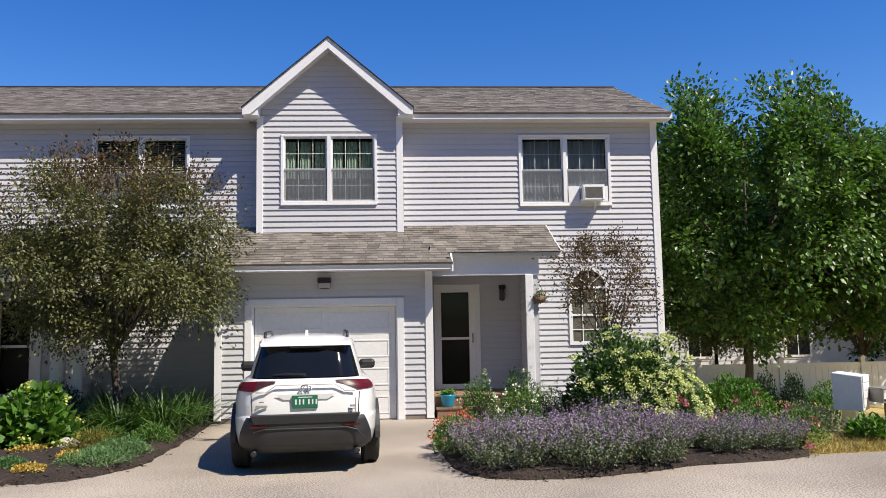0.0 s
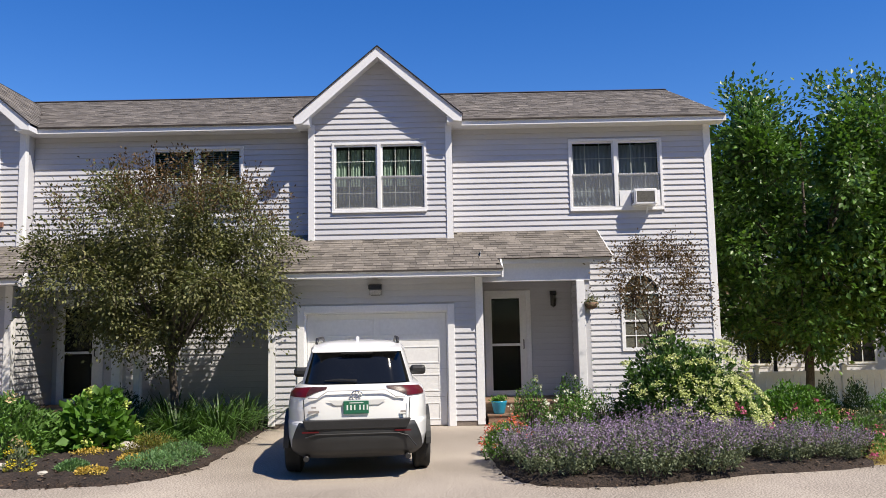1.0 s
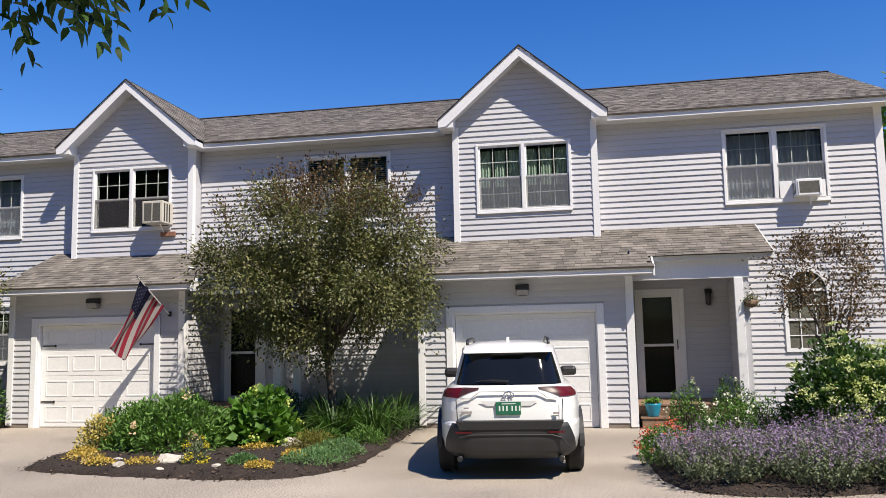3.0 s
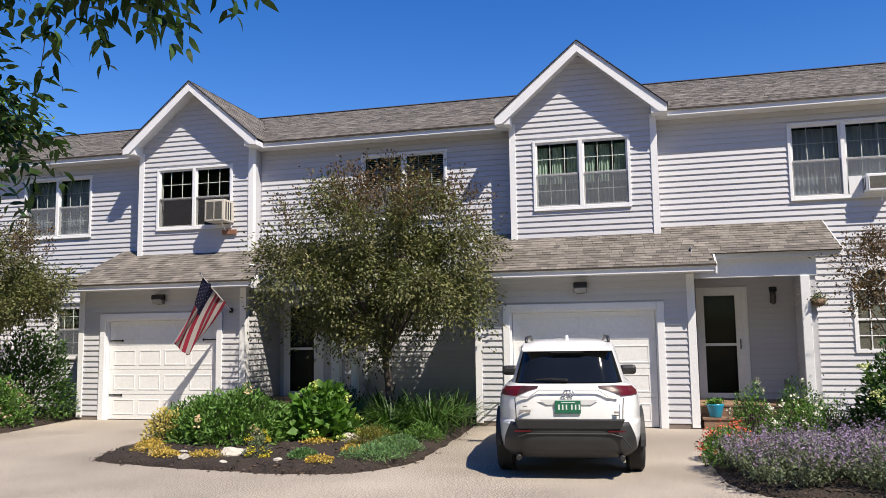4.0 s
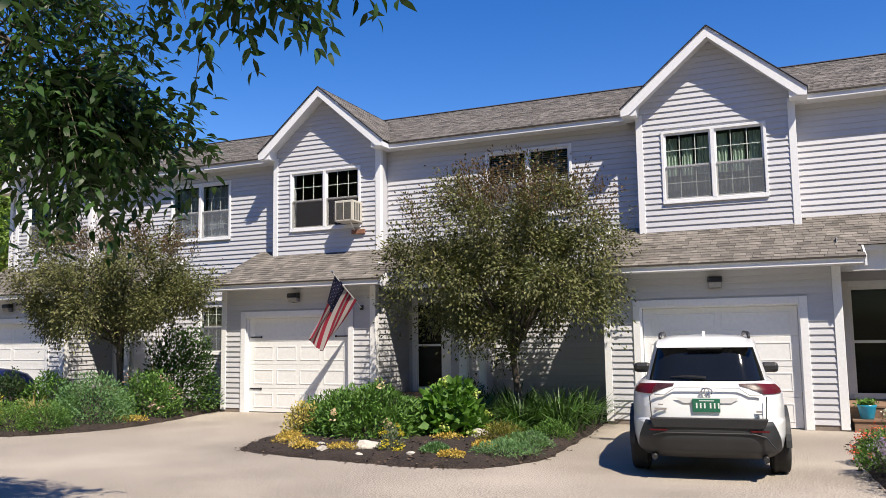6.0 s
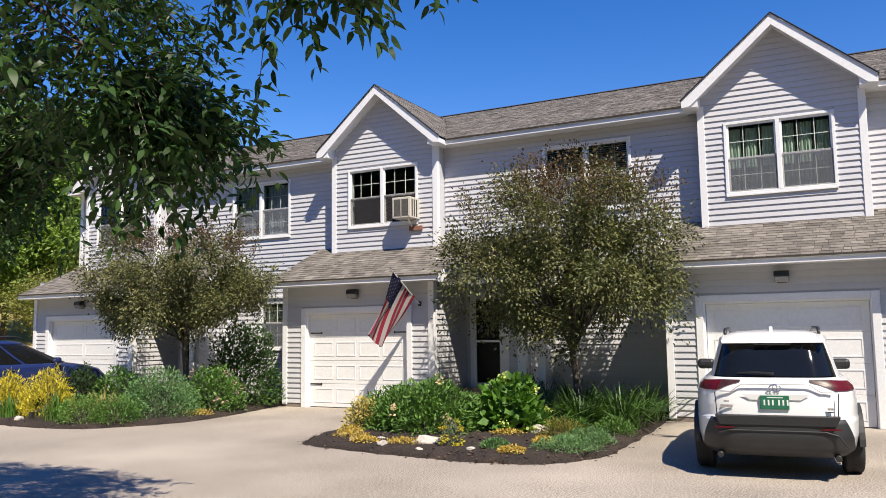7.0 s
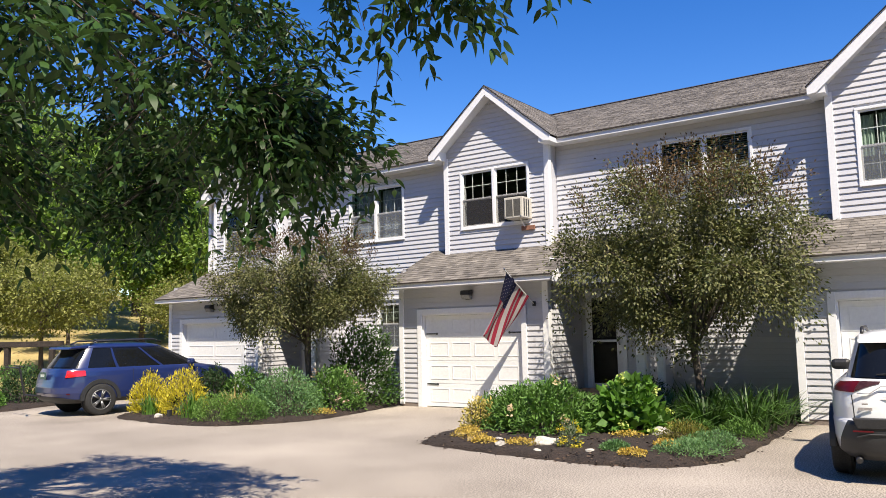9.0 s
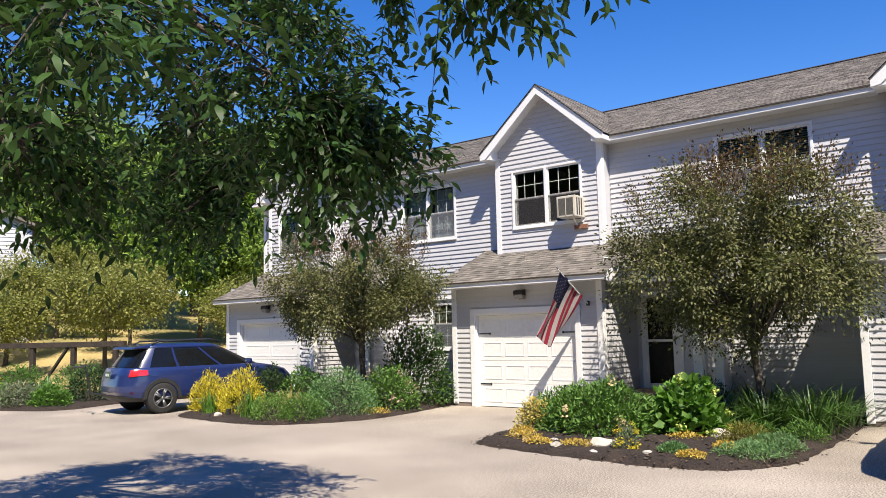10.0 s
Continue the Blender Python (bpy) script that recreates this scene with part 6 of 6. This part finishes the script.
air_conditioner(3.74, YM - 0.03, 4.21, 0.46, 0.32, 0.26, TRIM, "white window air conditioner in an upstairs window", 2)
for xa, xb in ((3.27, 3.50), (3.98, 4.10)):
    tagged(part("window_filler", Build().box(xa, xb, YM - 0.05, YM - 0.024, 4.21, 4.54), TRIM), "white pleated filler panel beside an air conditioner", "panel")
air_conditioner(-9.60, YB - 0.03, 4.23, 0.48, 0.48, 0.42, BEIGE, "cream window air conditioner jutting from an upstairs window", 3)
tagged(part("support_board", Build().box(-9.62, -9.28, YB - 0.07, YB - 0.022, 3.98, 4.08), surface("red_brown_board", (0.2, 0.09, 0.06), (0.3, 0.15, 0.1), 6, 0.7, 0.2), bevel=0.004), "red-brown wooden board under a window", "board")


# ---- flag ----
def flag():
    f = thing("flag", "red, white and blue striped flag on an angled pole", "flag", m=pose(-8.70, 13.93, 2.24))
    base, tip = np.array([0, 0, 0.0]), np.array([-0.05, -1.05, 0.66])
    part("pole", Build().tube([base, tip], [0.013, 0.011], 8), TRIM, f)
    part("finial", Build().tube([tip, tip + [0, -0.02, 0.014], tip + [0, -0.045, 0.028]], [0.012, 0.024, 0.006], 8), CHROME, f, smooth=True)
    part("pole_bracket", Build().box(-0.03, 0.03, 0.0, 0.04, -0.05, 0.05), BLACK, f)
    # the white is greyed to mauve: backlit shade is put into the cloth colour
    red, white, blue = [surface(n, a, b, 4, 0.8, 0.2, 80) for n, a, b in (("red_flag_cloth", (0.34, 0.02, 0.05), (0.44, 0.035, 0.075)), ("shade_greyed_white_cloth", (0.50, 0.46, 0.47), (0.58, 0.54, 0.54)), ("navy_flag_cloth", (0.015, 0.02, 0.07), (0.025, 0.03, 0.1)))]

    def pt(h, q):
        """h: 0 at the pole's tip to 1 down the hoist; q: 0 at the hoist to 1 at the fly."""
        p = tip * (0.96 - 0.74 * h) + base * (0.04 + 0.74 * h)
        drop = 1.18 * q
        fold = 0.055 * math.sin(h * 7.5 + q * 3.0) * (0.25 + q) + 0.02 * math.sin(h * 19 + 2)
        gather = 1 - 0.5 * q
        mid = tip * 0.6
        p = mid + (p - mid) * gather
        return p + np.array([-0.72 * q + fold, 0.10 * q + fold * 0.5, -drop + 0.06 * math.sin(h * 6 + 1) * q])
    cols = 22
    for r in range(13):
        for m, q0, q1 in (((blue, 0, 0.4), (red if r % 2 == 0 else white, 0.4, 1.0)) if r < 7 else ((red if r % 2 == 0 else white, 0, 1.0),)):
            b = Build()
            n = max(4, int(cols * (q1 - q0)))
            for k in range(n):
                qa, qb = q0 + (q1 - q0) * k / n, q0 + (q1 - q0) * (k + 1) / n
                b.poly(pt(r / 13, qa), pt(r / 13, qb), pt((r + 1) / 13, qb), pt((r + 1) / 13, qa))
            part("canton_band" if m is blue else "stripe", b.mesh("stripe", m, fix=False), None, f)
    st = Build()
    for i in range(9):
        for j in range(6 if i % 2 == 0 else 5):
            h, q = (0.03 + 0.48 * (i + 0.5) / 9), 0.02 + 0.37 * (j + (0.5 if i % 2 == 0 else 1.0)) / 6
            c = pt(h, q)
            u, v = pt(h + 0.02, q) - c, pt(h, q + 0.02) - c
            nn = np.cross(u, v)
            nn = nn / np.linalg.norm(nn)
            for s in (0.004, -0.004):
                pts = []
                for k in range(10):
                    rr = (0.55 if k % 2 == 0 else 0.24)
                    an = 0.6283 * k
                    pts.append(c + nn * s + (u * math.cos(an) + v * math.sin(an)) * rr)
                st.poly(*pts)
    part("stars", st.mesh("stars", white, fix=False), None, f)["kind"] = "stuff"


flag()

# ---- porch things ----
pot = thing("flower_pot", "turquoise glazed flower pot on a wooden step", "flower pot", m=pose(0.58, 14.06, 0.20))
part("pot", Build().tube([(0, 0, 0), (0, 0, 0.02), (0, 0, 0.2), (0, 0, 0.23), (0, 0, 0.23), (0, 0, 0.19)], [0.09, 0.10, 0.14, 0.148, 0.13, 0.125], 24), surface("turquoise_glaze", (0.01, 0.22, 0.36), (0.02, 0.30, 0.45), 6, 0.3, 0.05), pot, smooth=True)
rsp = np.random.default_rng(9)
part("foliage", leaf_mesh("foliage", rsp.normal(size=(160, 3)) * [0.06, 0.06, 0.03] + [0, 0, 0.24], rsp.normal(size=(160, 3)) + [0, 0, 1.2], 0.07, 0.5, BRIGHT, rsp), None, pot)["kind"] = "stuff"
basket = thing("hanging_basket", "small hanging basket with trailing plant on a porch post", "basket", m=pose(2.36, 14.2, 2.18))
part("bowl", Build().tube([(0, 0, -0.1), (0, 0, -0.07), (0, 0, 0.02)], [0.05, 0.10, 0.13], 16), WOOD, basket, smooth=True)
part("foliage", leaf_mesh("foliage", rsp.normal(size=(260, 3)) * [0.08, 0.08, 0.06] + [0, 0, 0.03], rsp.normal(size=(260, 3)) + [0, 0, -0.2], 0.05, 0.5, CRAB, rsp), None, basket)["kind"] = "stuff"
part("hanger", Build().tube([(-0.12, 0, 0.02), (-0.15, 0, 0.2), (0, 0, 0.26), (0.1, 0, 0.03)], 0.005, 4), BLACK, basket)
down = thing("downspout", "white rain pipe on the siding beside a porch", "rain pipe", m=pose(2.47, YM - 0.07, 0))
part("pipe", Build().box(-0.04, 0.04, -0.03, 0.03, 0.2, 3.0), TRIM, down, bevel=0.01)
part("elbow", Build().prism([(-0.03, 0.2), (0.03, 0.2), (-0.14, 0.05), (-0.2, 0.08)], "x", -0.04, 0.04), TRIM, down)
vine = thing("climbing_vine", "thin leafy vine climbing a white rain pipe", "vine", m=pose(2.42, YM - 0.16, 0))
vp = [(0.05 * math.sin(z * 3.1), 0.02 * math.cos(z * 4), z) for z in np.linspace(0.05, 2.3, 24)]
part("stem", Build().tube(vp, 0.006, 4), BARK, vine)
vq = np.array(vp)[rsp.integers(0, 24, 260)] + rsp.normal(size=(260, 3)) * [0.05, 0.03, 0.06]
part("foliage", leaf_mesh("foliage", vq, rsp.normal(size=(260, 3)), 0.05, 0.5, MID, rsp), None, vine)["kind"] = "stuff"
tagged(part("outlet_box", Build().box(1.93, 2.03, YM - 0.05, YM - 0.02, 0.66, 0.78), surface("grey_outlet", (0.2, 0.2, 0.21), (0.27, 0.27, 0.28), 8, 0.5, 0.1), bevel=0.008), "grey outlet box low on a porch wall", "outlet")
for x in (-6.38, -6.02):
    nw = thing("newel_post", "white railing post by a shaded porch", "post", "porch newels", m=pose(x, 13.95, 0.0))
    part("shaft", Build().box(-0.06, 0.06, -0.06, 0.06, 0, 1.25), TRIM, nw, bevel=0.006)
    part("cap", Build().prism([(-0.08, 1.25), (0.08, 1.25), (0.08, 1.28), (0.0, 1.34), (-0.08, 1.28)], "y", -0.08, 0.08), TRIM, nw, bevel=0.006)
# ---- stones in the beds ----
def stone(x, y, s, seed, sink=0.02):
    rs = np.random.default_rng(seed)
    bm = bmesh.new()
    bmesh.ops.create_icosphere(bm, subdivisions=2, radius=1)
    for v in bm.verts:
        n = noise.noise(v.co * 1.4 + Vector((seed, 0, 0)))
        v.co = Vector((v.co.x * s * 1.2, v.co.y * s * 0.85, v.co.z * s * 0.55)) * (1 + 0.35 * n)
    me = bpy.data.meshes.new("stone")
    bm.to_mesh(me)
    bm.free()
    me.materials.append(STONE)
    ob = new("garden_stone", me)
    ob.matrix_basis = pose(x, y, 0.085 + s * 0.3 - sink, 0, 0, seed * 37)
    tagged(ob, "pale rough garden stone in mulch", "stone", "garden stones")


for i, (x, y, s) in enumerate(((-6.05, 9.35, 0.16), (-5.0, 10.95, 0.17), (-6.6, 9.05, 0.09), (-7.25, 9.3, 0.08), (-6.9, 9.5, 0.07), (-5.25, 9.1, 0.06), (-4.85, 9.5, 0.05), (-7.7, 9.7, 0.07), (-14.95, 9.32, 0.11), (-5.9, 8.85, 0.05))):
    stone(x, y, s, 200 + i)
tagged(part("edging_post", Build().box(-14.62, -14.54, 9.28, 9.36, 0.0, 0.24), BLACK, bevel=0.01), "short dark wooden post at a bed's edge", "post")

# ---- dry lawn between the bed and the mailboxes ----
rsl = np.random.default_rng(77)
lq = rsl.uniform(0, 1, size=(9000, 2))
lx = 4.75 + 3.2 * lq[:, 0]
ly = 9.25 + 0.13 * (lx - 4.75) + (1.7 - 0.2 * (lx - 4.75)) * lq[:, 1]
LAWN = leafmat("parched_grass", (0.30, 0.235, 0.085), (0.50, 0.40, 0.17), 0.4, 0.2)
lawn = part("parched_lawn", leaf_mesh("parched_lawn", np.stack([lx, ly, np.full(9000, -0.03)], 1), rsl.normal(size=(9000, 3)) * [0.7, 0.7, 0.2] + [0, 0, 0.8], rsl.uniform(0.05, 0.12, 9000), 0.12, LAWN, rsl), None)
tagged(lawn, "parched tan lawn grass beside the drive", "grass", kind="stuff")

# ---- mailboxes ----
mb = thing("cluster_mailbox", "white metal cluster mailbox on a pedestal", "mailbox", m=pose(6.58, 11.3, -0.2, 0, 0, 48))
part("cabinet", Build().prism([(-0.24, 0.50), (-0.24, 1.02), (0.18, 1.07), (0.18, 0.50)], "x", -0.23, 0.23), TRIM, mb, bevel=0.012)
for r in range(4):
    for c in range(2):
        part("mail_door", Build().box(-0.22 + c * 0.22, -0.01 + c * 0.22, -0.252, -0.242, 0.56 + r * 0.12, 0.67 + r * 0.12), TRIM, mb, bevel=0.004)
part("pedestal", Build().box(-0.1, 0.1, -0.1, 0.1, 0.0, 0.5), TRIM, mb, bevel=0.01)
part("base_plate", Build().box(-0.18, 0.18, -0.18, 0.18, 0.0, 0.02), TRIM, mb)
nb = thing("newspaper_box", "grey open newspaper box on a thin post", "newspaper box", m=pose(7.05, 11.1, -0.2))
part("tray", Build().box(-0.18, 0.18, -0.2, 0.2, 0.62, 0.64).box(-0.18, -0.16, -0.2, 0.2, 0.64, 0.82).box(0.16, 0.18, -0.2, 0.2, 0.64, 0.82).box(-0.18, 0.18, -0.2, 0.2, 0.82, 0.84), surface("weathered_grey_box", (0.16, 0.15, 0.13), (0.26, 0.25, 0.22), 4, 0.7, 0.2), nb, bevel=0.004)
part("post", Build().box(-0.03, 0.03, -0.03, 0.03, 0.0, 0.62), WOOD, nb)

# ---- white fence ----
fence = thing("fence", "white vinyl panel fence behind shrubs", "fence", m=pose(5.5, 20.6, -0.75))
for i in range(9):
    x = i * 2.3
    p = part("fence_post", Build().box(x - 0.065, x + 0.065, -0.065, 0.065, 0, 1.36), TRIM, fence, bevel=0.008)
    part("post_cap", Build().prism([(x - 0.085, 1.362), (x + 0.085, 1.362), (x + 0.085, 1.39), (x, 1.45), (x - 0.085, 1.39)], "y", -0.085, 0.085), TRIM, p)
    if i < 8:
        part("rail", Build().box(x + 0.066, x + 2.234, -0.03, 0.03, 1.16, 1.26), TRIM, fence)
        part("rail", Build().box(x + 0.066, x + 2.234, -0.03, 0.03, 0.08, 0.2), TRIM, fence)
        for k in range(12):
            xa = x + 0.075 + k * 0.18
            part("slat", Build().box(xa, xa + 0.172, -0.012, 0.012, 0.2, 1.16), TRIM, fence)


# ---- neighbouring houses ----
def neighbour(x, y, z, turn, w, d, h, label):
    n = thing("neighbour_house", label, "house", "neighbouring houses", m=pose(x, y, z, 0, 0, turn))
    wall = part("wall", Build().prism([(-w / 2, 0), (w / 2, 0), (w / 2, h), (0, h + w * 0.2), (-w / 2, h)], "y", 0, d), SIDING, n)
    for k in range(int(h / 0.2)):
        part("siding_board", Build().prism([(-0.03, k * 0.2), (-0.005, k * 0.2), (-0.004, k * 0.2 + 0.196), (-0.008, k * 0.2 + 0.196)], "x", -w / 2, w / 2), SIDING, wall)
    part("roof", Build().prism([(-w / 2 - 0.4, h - 0.15), (0, h + w * 0.2 + 0.05), (w / 2 + 0.4, h - 0.15), (w / 2 + 0.4, h - 0.02), (0, h + w * 0.2 + 0.2), (-w / 2 - 0.4, h - 0.02)], "y", -0.4, d + 0.4), SHINGLE, n)
    for i in range(3):
        for zz in (0.9, 3.5):
            xc = -w / 2 + w * (i + 0.5) / 3
            wi = part("window", Build().box(xc - 0.6, xc + 0.6, -0.06, -0.035, zz, zz + 1.4), TRIM, n)
            part("pane", Build().box(xc - 0.5, xc - 0.03, -0.075, -0.062, zz + 0.1, zz + 1.3), CARGLASS, wi)
            part("pane", Build().box(xc + 0.03, xc + 0.5, -0.075, -0.062, zz + 0.1, zz + 1.3), CARGLASS, wi)
    return n


neighbour(17, 33, -0.8, 0, 13, 10, 5.2, "grey-sided house behind trees and a fence")
neighbour(-44.1, 10.4, 0.3, 69, 14, 9, 7.2, "pale-sided house beyond a wooded slope")

# ---- timber frame on the slope ----
TIMBER = surface("dark_creosoted_timber", (0.02, 0.015, 0.012), (0.06, 0.045, 0.035), 4, 0.85, 0.5, 30)
tf = thing("timber_frame", "dark weathered timber rail frame on dry grass", "fence", m=pose(-25.9, 10.9, 0.15, 0, 0, 25))
for i in range(4):
    part("post", Build().box(i * 1.5 - 2.3, i * 1.5 - 2.16, -0.07, 0.07, -0.3, 1.35), TIMBER, tf, bevel=0.01)
part("beam", Build().box(-3.4, 2.6, -0.09, 0.09, 1.352, 1.52), TIMBER, tf, bevel=0.01)
part("brace", Build().tube([(-0.5, 0, 0.0), (0.55, 0, 1.34)], 0.06, 6), TIMBER, tf)
tagged(part("bike_rack", Build().tube([(0, 0, 0.45), (0, -0.35, 0.5), (0, -0.45, 1.05), (0, -0.5, 1.1)], 0.025, 6).tube([(-0.75, -0.5, 1.1), (0.1, -0.5, 1.1)], 0.018, 6).tube([(-0.6, -0.38, 1.14), (0.05, -0.4, 1.12)], 0.014, 6), BLACK, m=pose(-18.42, 8.70, 0, 0, 0, -8)), "black hitch bicycle rack on a blue car", "bicycle rack")
